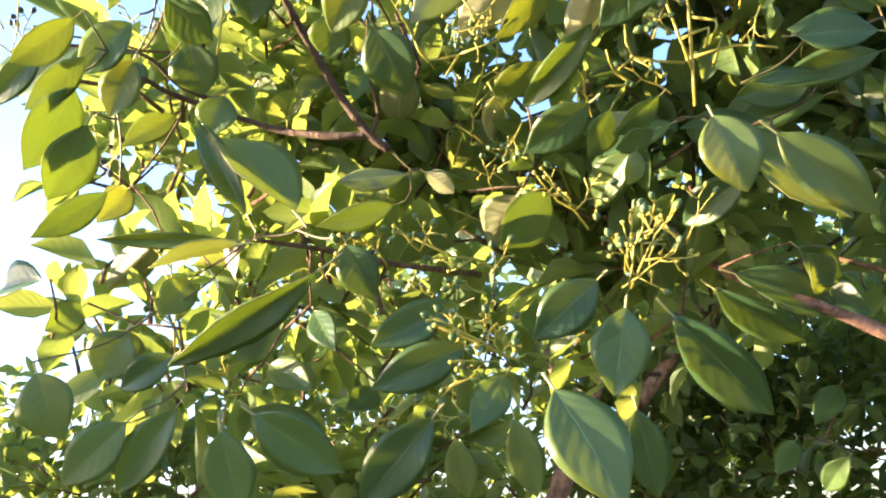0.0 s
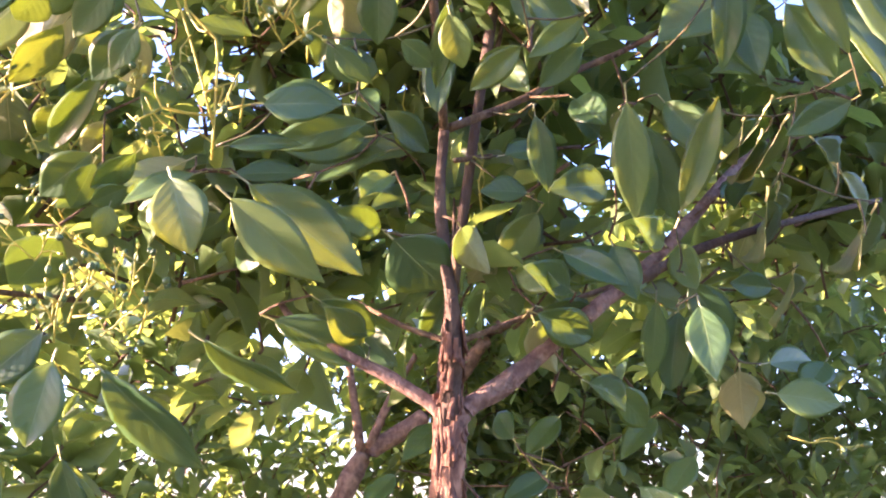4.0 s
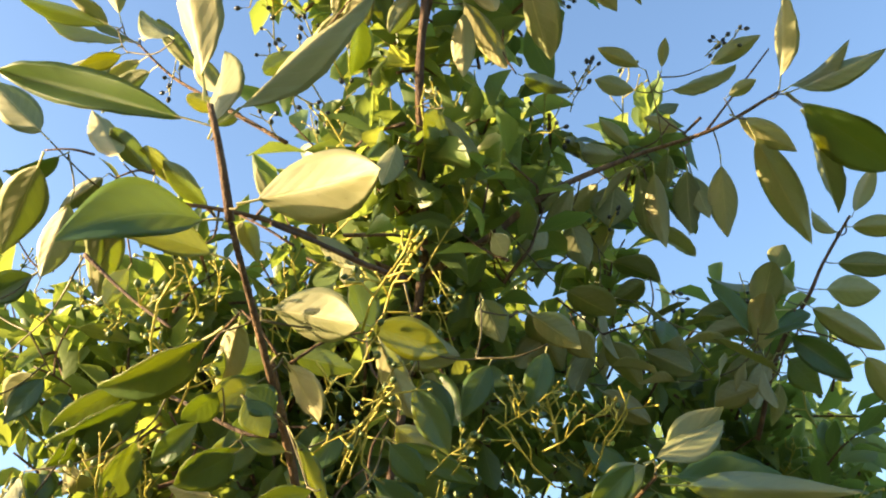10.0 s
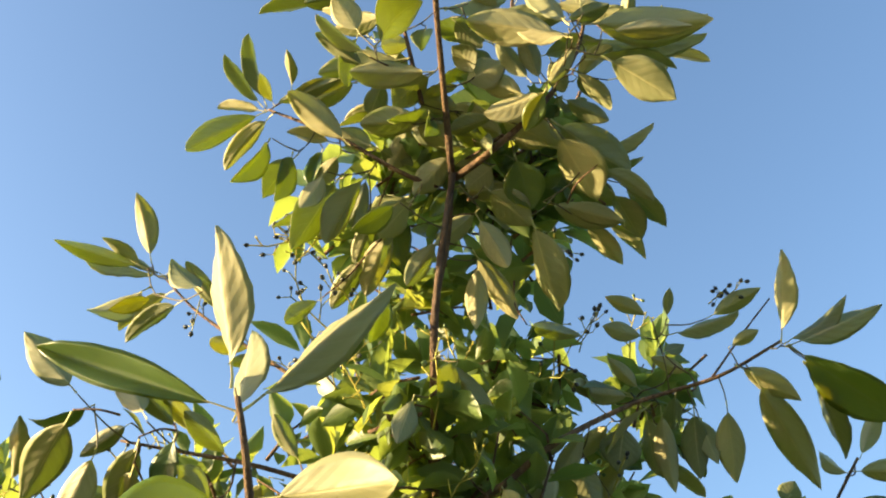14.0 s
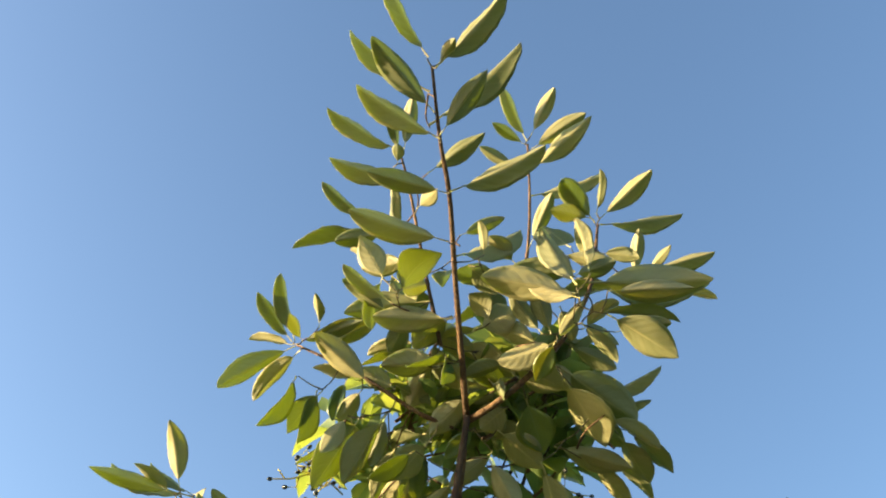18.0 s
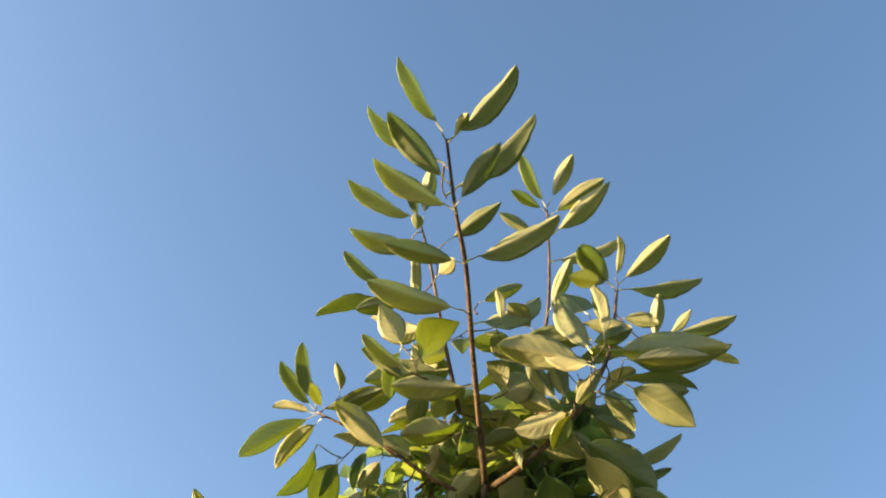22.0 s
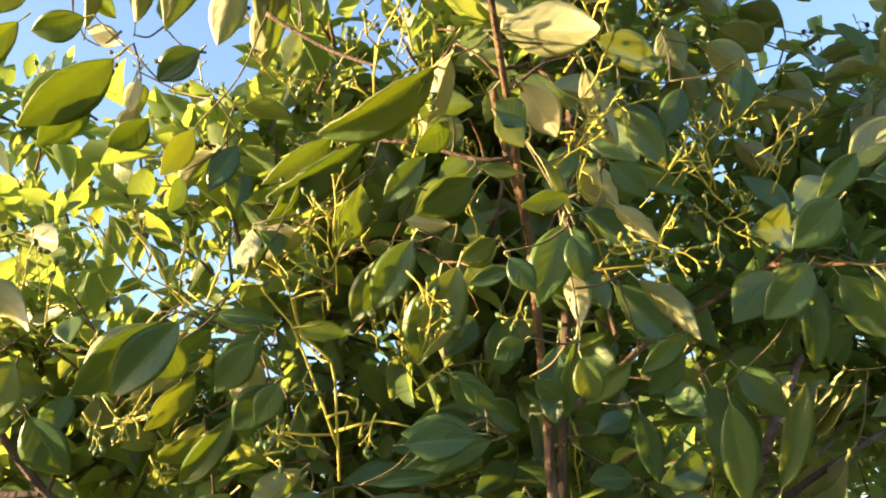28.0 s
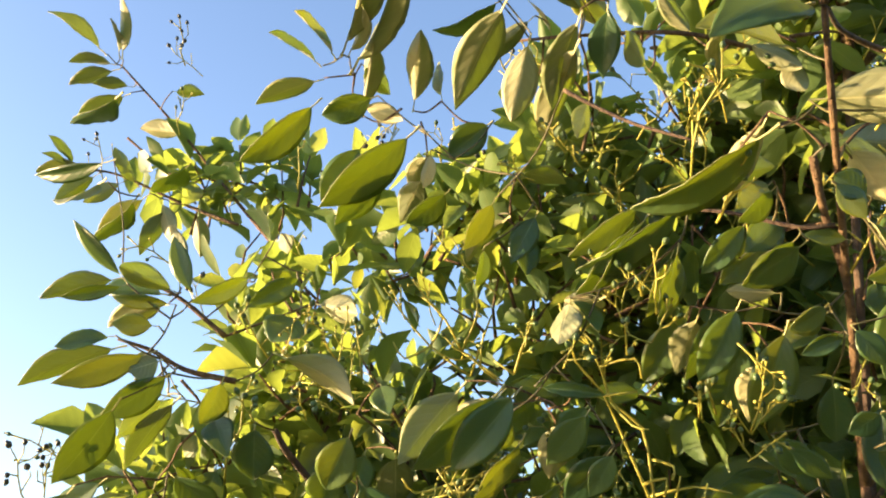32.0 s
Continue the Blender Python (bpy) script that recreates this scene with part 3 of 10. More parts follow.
leaf(b, (0.157, 0.638, 3.025), (0.196, 0.583, 3.075), 0.024, (0.03, 0.68, 0.73), 5)
leaf(b, (0.147, 0.651, 3.020), (0.098, 0.603, 3.013), 0.019, (-0.46, 0.33, 0.82), 6)
leaf(b, (0.156, 0.665, 3.025), (0.245, 0.627, 3.066), 0.030, (-0.08, 0.63, 0.77), 5)
leaf(b, (0.154, 0.672, 2.975), (0.251, 0.612, 3.035), 0.037, (0.28, 0.86, 0.42), 6)
leaf(b, (0.134, 0.676, 2.989), (0.075, 0.651, 3.020), 0.020, (0.11, 0.66, 0.74), 5)
leaf(b, (0.155, 0.702, 2.950), (0.266, 0.684, 2.978), 0.034, (0.16, 0.99, 0.02), 1)
leaf(b, (0.151, 0.702, 2.838), (0.185, 0.646, 2.888), 0.024, (0.01, 0.67, 0.74), 2)
b = limb("branch", [(0.067, 0.748, 2.553), (0.121, 0.708, 2.565), (0.188, 0.692, 2.636), (0.232, 0.695, 2.742), (0.251, 0.699, 2.875)], .0048, .002, TWIG, tree, 7, 0.1, 5, 1.0, 0.35)
leaf(b, (0.245, 0.688, 2.869), (0.197, 0.610, 2.872), 0.036, (-0.26, 0.20, 0.94), 1)
leaf(b, (0.251, 0.688, 2.887), (0.256, 0.624, 2.911), 0.019, (0.81, 0.26, 0.52), 1)
leaf(b, (0.255, 0.693, 2.881), (0.333, 0.642, 2.930), 0.030, (0.23, 0.84, 0.49), 5)
leaf(b, (0.256, 0.712, 2.887), (0.380, 0.708, 2.905), 0.035, (0.02, 1.00, 0.04), 5)
leaf(b, (0.241, 0.683, 2.871), (0.181, 0.646, 2.847), 0.029, (-0.49, 0.26, 0.83), 6)
leaf(b, (0.234, 0.681, 2.755), (0.215, 0.622, 2.800), 0.022, (0.05, 0.61, 0.79), 6)
leaf(b, (0.300, 0.751, 2.815), (0.311, 0.699, 2.863), 0.021, (0.12, 0.68, 0.73), 2)
leaf(b, (0.252, 0.723, 2.839), (0.306, 0.711, 2.813), 0.024, (0.47, 0.48, 0.74), 1)
leaf(b, (0.325, 0.787, 2.863), (0.359, 0.734, 2.864), 0.018, (0.74, 0.51, 0.45), 6)
leaf(b, (0.333, 0.782, 2.862), (0.430, 0.767, 2.884), 0.029, (0.10, 0.97, 0.21), 5)
leaf(b, (0.237, 0.708, 2.755), (0.401, 0.714, 2.768), 0.047, (-0.04, 1.00, 0.02), 5)
leaf(b, (0.234, 0.677, 2.713), (0.368, 0.689, 2.718), 0.039, (-0.09, 1.00, -0.01), 5)
leaf(b, (0.350, 0.770, 2.804), (0.423, 0.790, 2.804), 0.021, (-0.00, 0.04, 1.00), 5)
leaf(b, (0.229, 0.682, 2.762), (0.262, 0.645, 2.735), 0.019, (0.80, 0.43, 0.41), 3)
leaf(b, (0.226, 0.641, 2.636), (0.335, 0.660, 2.634), 0.031, (0.05, -0.15, 0.99), 1)
leaf(b, (0.231, 0.794, 2.619), (0.320, 0.760, 2.649), 0.029, (0.38, 0.89, -0.26), 5)
leaf(b, (0.253, 0.807, 2.619), (0.303, 0.776, 2.605), 0.018, (0.52, 0.84, -0.18), 5)
leaf(b, (0.235, 0.716, 2.533), (0.303, 0.763, 2.515), 0.024, (0.21, 0.20, 0.96), 5)
leaf(b, (0.055, 0.627, 2.775), (0.116, 0.626, 2.809), 0.020, (-0.36, 0.67, 0.65), 1)
leaf(b, (0.220, 0.625, 2.650), (0.184, 0.647, 2.603), 0.019, (-0.22, 0.90, 0.37), 5)
leaf(b, (0.213, 0.671, 2.645), (0.263, 0.723, 2.654), 0.021, (-0.49, 0.34, 0.80), 2)
b = limb("branch", [(0.045, 0.762, 2.551), (-0.004, 0.745, 2.566), (-0.067, 0.731, 2.607), (-0.118, 0.729, 2.639), (-0.175, 0.729, 2.672)], .0036, .0015, TWIG, tree, 7, 0.1, 5, 1.0, 0.35)
leaf(b, (-0.179, 0.730, 2.671), (-0.261, 0.707, 2.579), 0.034, (-0.15, 0.40, 0.90), 5)
leaf(b, (-0.187, 0.737, 2.686), (-0.230, 0.678, 2.727), 0.024, (-0.64, 0.70, 0.32), 2)
leaf(b, (-0.183, 0.737, 2.687), (-0.197, 0.661, 2.745), 0.029, (-0.83, 0.43, 0.36), 5)
leaf(b, (-0.184, 0.737, 2.681), (-0.253, 0.747, 2.703), 0.021, (0.30, 0.03, 0.95), 1)
leaf(b, (-0.169, 0.730, 2.680), (-0.174, 0.667, 2.672), 0.018, (-0.76, 0.00, 0.65), 4)
leaf(b, (-0.167, 0.722, 2.657), (-0.237, 0.781, 2.617), 0.029, (-0.42, 0.25, 0.87), 2)
leaf(b, (-0.144, 0.716, 2.693), (-0.139, 0.651, 2.693), 0.018, (0.44, 0.07, 0.90), 0)

# middle
b = limb("branch", [(0.036, 0.921, 2.201), (0.039, 0.811, 2.382), (0.055, 0.778, 2.474), (0.063, 0.741, 2.553)], .0046, .0040, TWIG, tree, 7, 0.1, 5, 1.0, 0.35)
leaf(b, (0.091, 0.756, 2.499), (0.127, 0.787, 2.441), 0.032, (0.19, 0.91, 0.38), 1)
leaf(b, (0.085, 0.785, 2.470), (0.136, 0.852, 2.414), 0.029, (-0.04, 0.75, 0.66), 1)
leaf(b, (0.050, 0.819, 2.342), (0.107, 0.903, 2.289), 0.031, (-0.10, 0.78, 0.62), 1)
leaf(b, (-0.031, 0.783, 2.542), (-0.065, 0.840, 2.496), 0.028, (-0.32, 0.64, 0.70), 1)
leaf(b, (-0.010, 0.780, 2.508), (-0.050, 0.848, 2.453), 0.036, (-0.27, 0.66, 0.70), 2)
leaf(b, (0.046, 0.775, 2.481), (0.007, 0.799, 2.428), 0.028, (-0.46, 0.78, 0.43), 5)
leaf(b, (-0.046, 0.807, 2.484), (-0.094, 0.862, 2.446), 0.030, (-0.22, 0.57, 0.79), 1)
leaf(b, (-0.098, 0.820, 2.430), (-0.133, 0.801, 2.383), 0.024, (-0.75, 0.57, 0.33), 5)
leaf(b, (0.147, 0.850, 2.403), (0.218, 0.926, 2.437), 0.022, (-0.37, 0.70, 0.62), 2)

# left far
b = limb("branch", [(-0.133, 0.925, 2.378), (-0.232, 0.928, 2.451), (-0.306, 0.951, 2.520), (-0.348, 0.931, 2.559)], .003, .0014, TWIG, tree, 7, 0.1, 5, 1.0, 0.35)
leaf(b, (-0.356, 0.944, 2.570), (-0.481, 0.911, 2.608), 0.039, (-0.38, 0.84, -0.39), 1)
leaf(b, (-0.339, 0.942, 2.550), (-0.430, 0.996, 2.523), 0.030, (-0.30, -0.01, 0.96), 1)
leaf(b, (-0.321, 0.940, 2.530), (-0.415, 0.998, 2.501), 0.032, (-0.27, 0.17, 0.95), 2)
leaf(b, (-0.362, 0.954, 2.582), (-0.425, 0.919, 2.615), 0.022, (-0.57, 0.77, -0.28), 1)
leaf(b, (-0.243, 0.907, 2.471), (-0.290, 0.850, 2.522), 0.024, (-0.24, 0.82, 0.52), 1)
leaf(b, (-0.287, 0.932, 2.512), (-0.263, 0.872, 2.502), 0.017, (0.76, 0.29, 0.58), 4)
leaf(b, (-0.349, 0.932, 2.568), (-0.314, 0.885, 2.544), 0.018, (0.71, 0.70, -0.11), 4)
leaf(b, (-0.209, 0.895, 2.429), (-0.246, 0.878, 2.483), 0.029, (0.05, 0.99, 0.09), 5)
leaf(b, (-0.197, 0.895, 2.411), (-0.233, 0.843, 2.389), 0.023, (-0.59, 0.72, 0.36), 5)
leaf(b, (-0.178, 0.885, 2.386), (-0.218, 0.878, 2.379), 0.019, (0.52, 0.50, 0.69), 3)

# near shoot
b = limb("branch", [(-0.074, 0.582, 2.047), (-0.078, 0.556, 2.086), (-0.087, 0.544, 2.124)], .0034, .0022, TWIG, tree, 7, 0.1, 5, 1.0, 0.35)
leaf(b, (-0.063, 0.717, 2.005), (-0.010, 0.766, 2.008), 0.023, (-0.66, 0.65, 0.37), 6)
leaf(b, (-0.019, 0.877, 2.089), (0.073, 0.922, 2.086), 0.044, (-0.41, 0.81, 0.41), 2)
leaf(b, (0.007, 0.761, 2.043), (0.035, 0.824, 1.983), 0.027, (-0.20, 0.77, 0.60), 2)
leaf(b, (-0.101, 0.720, 2.046), (-0.141, 0.808, 2.006), 0.027, (0.04, 0.57, 0.82), 5)
leaf(b, (-0.117, 0.732, 2.150), (-0.119, 0.811, 2.146), 0.022, (-0.34, 0.08, 0.94), 3)
b = limb("branch", [(0.019, 0.939, 2.190), (-0.060, 0.877, 2.203), (-0.142, 0.826, 2.212), (-0.242, 0.821, 2.232), (-0.309, 0.839, 2.255)], .0034, .0014, TWIG, tree, 7, 0.1, 5, 1.0, 0.35)
leaf(b, (-0.286, 0.804, 2.257), (-0.351, 0.840, 2.238), 0.022, (-0.26, 0.80, 0.54), 1)
leaf(b, (-0.235, 0.813, 2.250), (-0.260, 0.740, 2.265), 0.025, (0.08, 0.99, 0.08), 5)
leaf(b, (-0.271, 0.829, 2.245), (-0.290, 0.785, 2.264), 0.023, (0.50, -0.60, 0.63), 4)
leaf(b, (-0.245, 0.745, 2.178), (-0.300, 0.861, 2.142), 0.038, (-0.29, 0.48, 0.83), 1)
leaf(b, (-0.245, 0.807, 2.148), (-0.264, 0.806, 2.104), 0.025, (-0.77, 0.62, -0.12), 6)
leaf(b, (-0.306, 0.862, 2.204), (-0.339, 0.837, 2.192), 0.017, (-0.82, 0.49, 0.28), 1)
leaf(b, (-0.195, 0.877, 2.250), (-0.228, 0.799, 2.267), 0.027, (-0.54, 0.71, 0.44), 6)
leaf(b, (-0.220, 0.875, 2.270), (-0.240, 0.773, 2.265), 0.022, (-0.33, 0.79, 0.52), 5)
leaf(b, (-0.080, 0.856, 2.207), (-0.031, 0.860, 2.164), 0.023, (0.31, 0.95, 0.06), 1)
leaf(b, (-0.120, 0.905, 2.256), (-0.150, 0.871, 2.303), 0.023, (0.04, 1.00, -0.01), 5)
leaf(b, (-0.041, 0.877, 2.192), (-0.031, 0.873, 2.144), 0.028, (0.03, 0.91, -0.41), 3)
leaf(b, (-0.015, 0.911, 2.196), (0.031, 0.919, 2.230), 0.021, (-0.61, 0.79, 0.12), 5)
leaf(b, (-0.507, 0.900, 2.241), (-0.461, 0.797, 2.262), 0.025, (0.30, 0.56, 0.77), 5)
leaf(b, (-0.508, 0.888, 2.250), (-0.454, 0.878, 2.210), 0.024, (0.48, 0.82, 0.31), 4)

# right branch
b = limb("branch", [(0.030, 0.939, 2.190), (0.111, 0.925, 2.234), (0.180, 0.929, 2.292), (0.284, 0.978, 2.370), (0.386, 0.958, 2.392), (0.467, 0.938, 2.429)], .0048, .0018, TWIG, tree, 7, 0.1, 5, 1.0, 0.35)
leaf(b, (0.339, 0.990, 2.478), (0.430, 0.957, 2.492), 0.029, (0.18, 0.97, -0.15), 2)
leaf(b, (0.333, 1.011, 2.466), (0.367, 1.024, 2.487), 0.021, (-0.55, 0.79, -0.27), 4)
leaf(b, (0.216, 0.950, 2.325), (0.171, 0.996, 2.258), 0.027, (0.05, 0.88, 0.48), 6)
leaf(b, (0.268, 1.058, 2.415), (0.206, 0.976, 2.401), 0.022, (-0.41, 0.52, 0.75), 1)
leaf(b, (0.142, 1.001, 2.318), (0.108, 0.935, 2.333), 0.020, (-0.30, 0.47, 0.83), 6)
leaf(b, (0.300, 1.024, 2.414), (0.260, 1.024, 2.469), 0.021, (0.44, 0.88, 0.20), 6)
leaf(b, (0.365, 1.014, 2.432), (0.320, 1.029, 2.471), 0.020, (0.62, 0.74, 0.26), 1)
b = limb("branch", [(0.379, 0.958, 2.392), (0.439, 0.961, 2.470), (0.462, 0.922, 2.485)], .0016, .001, TWIG, tree, 7, 0.1, 5, 1.0, 0.35)
b = limb("branch", [(0.457, 1.270, 2.103), (0.486, 1.204, 2.200), (0.528, 1.164, 2.262), (0.549, 1.140, 2.300), (0.593, 1.125, 2.362)], .0036, .0018, TWIG, tree, 7, 0.1, 5, 1.0, 0.35)
leaf(b, (0.571, 1.099, 2.330), (0.653, 1.105, 2.328), 0.031, (-0.03, 0.74, 0.68), 1)
leaf(b, (0.594, 1.125, 2.358), (0.632, 1.101, 2.426), 0.025, (0.40, 0.91, 0.10), 5)
leaf(b, (0.594, 1.170, 2.358), (0.538, 1.110, 2.367), 0.025, (-0.70, 0.69, 0.18), 3)
leaf(b, (0.506, 1.172, 2.250), (0.376, 1.172, 2.240), 0.039, (-0.07, 0.35, 0.93), 1)
leaf(b, (0.493, 1.161, 2.230), (0.384, 1.167, 2.213), 0.032, (-0.08, 0.66, 0.75), 1)
leaf(b, (0.557, 1.143, 2.301), (0.643, 1.133, 2.287), 0.035, (0.18, 0.87, 0.46), 1)
leaf(b, (0.504, 1.123, 2.235), (0.608, 1.163, 2.182), 0.036, (0.01, 0.80, 0.60), 1)
leaf(b, (0.523, 1.168, 2.272), (0.451, 1.102, 2.265), 0.032, (-0.61, 0.64, 0.46), 4)
leaf(b, (0.302, 1.046, 2.238), (0.261, 1.107, 2.235), 0.029, (0.64, 0.52, 0.57), 5)
leaf(b, (0.477, 1.153, 2.180), (0.408, 1.197, 2.167), 0.034, (0.41, 0.83, 0.38), 6)
leaf(b, (0.500, 1.148, 2.208), (0.552, 1.152, 2.136), 0.036, (0.37, 0.89, 0.27), 5)
leaf(b, (0.447, 1.140, 2.131), (0.374, 1.161, 2.116), 0.036, (-0.44, 0.84, 0.33), 6)
leaf(b, (0.297, 1.077, 2.192), (0.358, 1.155, 2.166), 0.034, (-0.14, 0.44, 0.89), 0)
leaf(b, (0.241, 1.069, 2.174), (0.293, 1.154, 2.135), 0.038, (-0.04, 0.43, 0.90), 3)
leaf(b, (0.144, 0.989, 2.180), (0.189, 1.086, 2.136), 0.043, (-0.01, 0.51, 0.86), 5)
leaf(b, (0.578, 1.162, 2.184), (0.629, 1.206, 2.112), 0.039, (0.37, 0.70, 0.61), 1)

# heart
b = limb("branch", [(-0.060, 0.947, 1.761), (-0.059, 0.866, 1.847), (-0.060, 0.801, 1.907), (-0.069, 0.770, 1.962), (-0.075, 0.731, 2.002)], .0042, .0034, TWIG, tree, 7, 0.1, 5, 1.0, 0.35)
b = limb("branch", [(-0.056, 0.947, 1.763), (0.005, 0.981, 1.801), (0.059, 1.013, 1.844), (0.115, 1.028, 1.874), (0.200, 1.000, 1.908), (0.222, 0.964, 1.924), (0.257, 0.903, 1.949)], .0040, .0018, TWIG, tree, 7, 0.1, 5, 1.0, 0.35)
b = limb("branch", [(0.200, 1.000, 1.908), (0.236, 0.966, 1.890), (0.259, 0.901, 1.864)], .0022, .0014, TWIG, tree, 7, 0.1, 5, 1.0, 0.35)
b = limb("branch", [(-0.053, 0.975, 1.743), (0.002, 1.083, 1.791), (0.069, 1.181, 1.835)], .0028, .0016, TWIG, tree, 7, 0.1, 5, 1.0, 0.35)
leaf(b, (0.257, 0.901, 1.956), (0.326, 0.892, 2.011), 0.040, (-0.19, 0.92, 0.33), 4)
leaf(b, (0.255, 0.883, 1.944), (0.378, 0.902, 1.938), 0.050, (0.15, -0.96, 0.25), 6)
leaf(b, (0.254, 0.881, 1.857), (0.341, 0.941, 1.722), 0.068, (0.50, -0.86, -0.03), 3)
leaf(b, (0.245, 0.958, 1.885), (0.295, 0.990, 1.812), 0.044, (-0.07, -0.92, -0.39), 6)
leaf(b, (0.207, 0.990, 1.903), (0.133, 0.945, 1.835), 0.052, (0.28, -0.90, 0.34), 4)
leaf(b, (0.222, 0.962, 1.931), (0.154, 0.886, 1.906), 0.049, (0.77, -0.59, -0.24), 3)
leaf(b, (0.221, 1.010, 1.906), (0.231, 0.997, 1.822), 0.042, (-0.23, -0.96, 0.14), 3)
leaf(b, (0.101, 0.989, 1.795), (0.123, 1.032, 1.688), 0.048, (0.45, -0.86, -0.24), 4)
leaf(b, (0.138, 1.011, 1.815), (0.185, 1.013, 1.750), 0.039, (-0.18, -0.98, -0.13), 3)
leaf(b, (0.258, 0.925, 1.971), (0.200, 0.889, 1.921), 0.037, (-0.58, 0.81, 0.05), 4)
leaf(b, (0.258, 1.036, 1.969), (0.202, 1.031, 2.029), 0.033, (0.11, -0.99, 0.02), 4)
leaf(b, (0.009, 0.878, 1.879), (0.065, 0.905, 1.808), 0.038, (0.21, -0.96, -0.18), 0)
leaf(b, (-0.013, 0.852, 1.948), (0.049, 0.875, 1.890), 0.035, (0.43, -0.89, 0.14), 6)
leaf(b, (-0.042, 0.876, 1.828), (-0.057, 0.877, 1.747), 0.032, (-0.33, -0.94, 0.06), 5)
leaf(b, (-0.014, 0.896, 1.944), (-0.019, 0.858, 1.883), 0.034, (0.01, -0.83, 0.56), 0)
leaf(b, (-0.140, 0.898, 1.920), (-0.178, 0.947, 1.834), 0.047, (-0.04, -0.92, -0.40), 0)
leaf(b, (-0.183, 0.914, 1.950), (-0.241, 0.963, 1.893), 0.040, (-0.11, -0.89, -0.43), 0)
leaf(b, (-0.099, 0.847, 1.986), (-0.159, 0.838, 1.942), 0.036, (0.38, -0.92, -0.02), 0)
leaf(b, (-0.097, 0.801, 2.019), (-0.141, 0.772, 1.979), 0.032, (0.65, -0.76, 0.08), 0)
leaf(b, (-0.081, 0.870, 1.898), (-0.122, 0.827, 1.866), 0.028, (0.43, -0.72, 0.54), 3)
leaf(b, (0.024, 0.954, 2.090), (0.073, 0.926, 2.012), 0.045, (-0.38, -0.92, 0.10), 0)
leaf(b, (0.003, 0.900, 2.013), (0.048, 0.958, 1.976), 0.038, (-0.31, 0.68, 0.66), 6)
leaf(b, (-0.111, 0.941, 1.880), (-0.149, 0.909, 1.829), 0.033, (0.42, -0.86, 0.30), 0)
leaf(b, (-0.023, 0.991, 1.855), (0.017, 0.962, 1.802), 0.034, (-0.31, -0.92, 0.24), 3)
leaf(b, (-0.149, 0.980, 1.824), (-0.119, 0.936, 1.774), 0.029, (-0.03, -0.80, 0.61), 3)
leaf(b, (0.031, 1.075, 1.827), (0.021, 1.080, 1.755), 0.035, (-0.18, -0.98, -0.05), 0)
leaf(b, (0.092, 1.121, 1.818), (0.054, 1.056, 1.824), 0.033, (0.78, -0.49, -0.39), 3)
leaf(b, (-0.125, 0.970, 1.801), (-0.085, 1.025, 1.773), 0.034, (0.67, -0.66, -0.34), 0)
leaf(b, (-0.245, 0.917, 1.723), (-0.133, 0.954, 1.631), 0.059, (0.45, -0.88, 0.15), 6)
leaf(b, (-0.263, 0.908, 1.720), (-0.335, 0.899, 1.688), 0.031, (-0.12, -0.91, 0.39), 4)
leaf(b, (-0.299, 0.921, 1.710), (-0.345, 0.982, 1.675), 0.035, (-0.66, -0.67, -0.34), 3)
leaf(b, (-0.181, 0.971, 1.736), (-0.263, 0.958, 1.732), 0.033, (0.10, -0.88, 0.46), 4)
leaf(b, (-0.128, 0.988, 1.778), (-0.211, 0.961, 1.756), 0.042, (0.34, -0.93, -0.16), 0)
leaf(b, (-0.335, 0.986, 1.848), (-0.334, 0.928, 1.783), 0.037, (0.52, -0.67, 0.53), 4)
leaf(b, (-0.351, 0.980, 1.895), (-0.370, 0.928, 1.837), 0.036, (0.71, -0.62, 0.34), 4)
leaf(b, (-0.314, 0.934, 1.886), (-0.371, 0.903, 1.894), 0.027, (0.55, -0.81, 0.23), 4)
leaf(b, (-0.346, 0.861, 2.062), (-0.408, 0.927, 2.046), 0.032, (-0.17, 0.18, 0.97), 3)
leaf(b, (-0.341, 0.926, 2.069), (-0.341, 0.893, 2.004), 0.031, (0.42, -0.77, 0.48), 0)
leaf(b, (-0.262, 0.827, 1.946), (-0.311, 0.896, 1.946), 0.035, (0.32, 0.30, 0.90), 3)
leaf(b, (-0.300, 0.821, 1.947), (-0.273, 0.770, 1.894), 0.030, (0.46, -0.50, 0.74), 3)
leaf(b, (-0.387, 0.971, 1.891), (-0.410, 0.927, 1.852), 0.029, (0.78, -0.59, 0.19), 4)
leaf(b, (-0.395, 0.982, 1.737), (-0.417, 0.938, 1.702), 0.027, (0.74, -0.64, 0.20), 3)
leaf(b, (-0.242, 0.970, 1.881), (-0.296, 0.935, 1.880), 0.027, (0.58, -0.77, 0.26), 0)
leaf(b, (-0.408, 0.994, 1.820), (-0.445, 1.048, 1.782), 0.033, (-0.40, 0.31, 0.86), 3)
leaf(b, (-0.203, 0.954, 1.685), (-0.266, 1.008, 1.657), 0.038, (-0.48, -0.77, -0.43), 3)
leaf(b, (0.210, 1.114, 1.573), (0.224, 1.191, 1.515), 0.044, (-0.13, 0.61, 0.78), 4)
leaf(b, (0.156, 1.100, 1.634), (0.143, 1.119, 1.547), 0.036, (-0.12, -0.97, -0.21), 5)
leaf(b, (0.066, 1.073, 1.633), (0.026, 1.020, 1.597), 0.034, (0.61, -0.72, 0.34), 3)
leaf(b, (-0.141, 1.031, 1.582), (-0.170, 0.968, 1.608), 0.034, (0.65, -0.53, -0.54), 4)
leaf(b, (-0.239, 1.002, 1.611), (-0.144, 1.026, 1.567), 0.042, (0.27, -0.95, 0.12), 5)
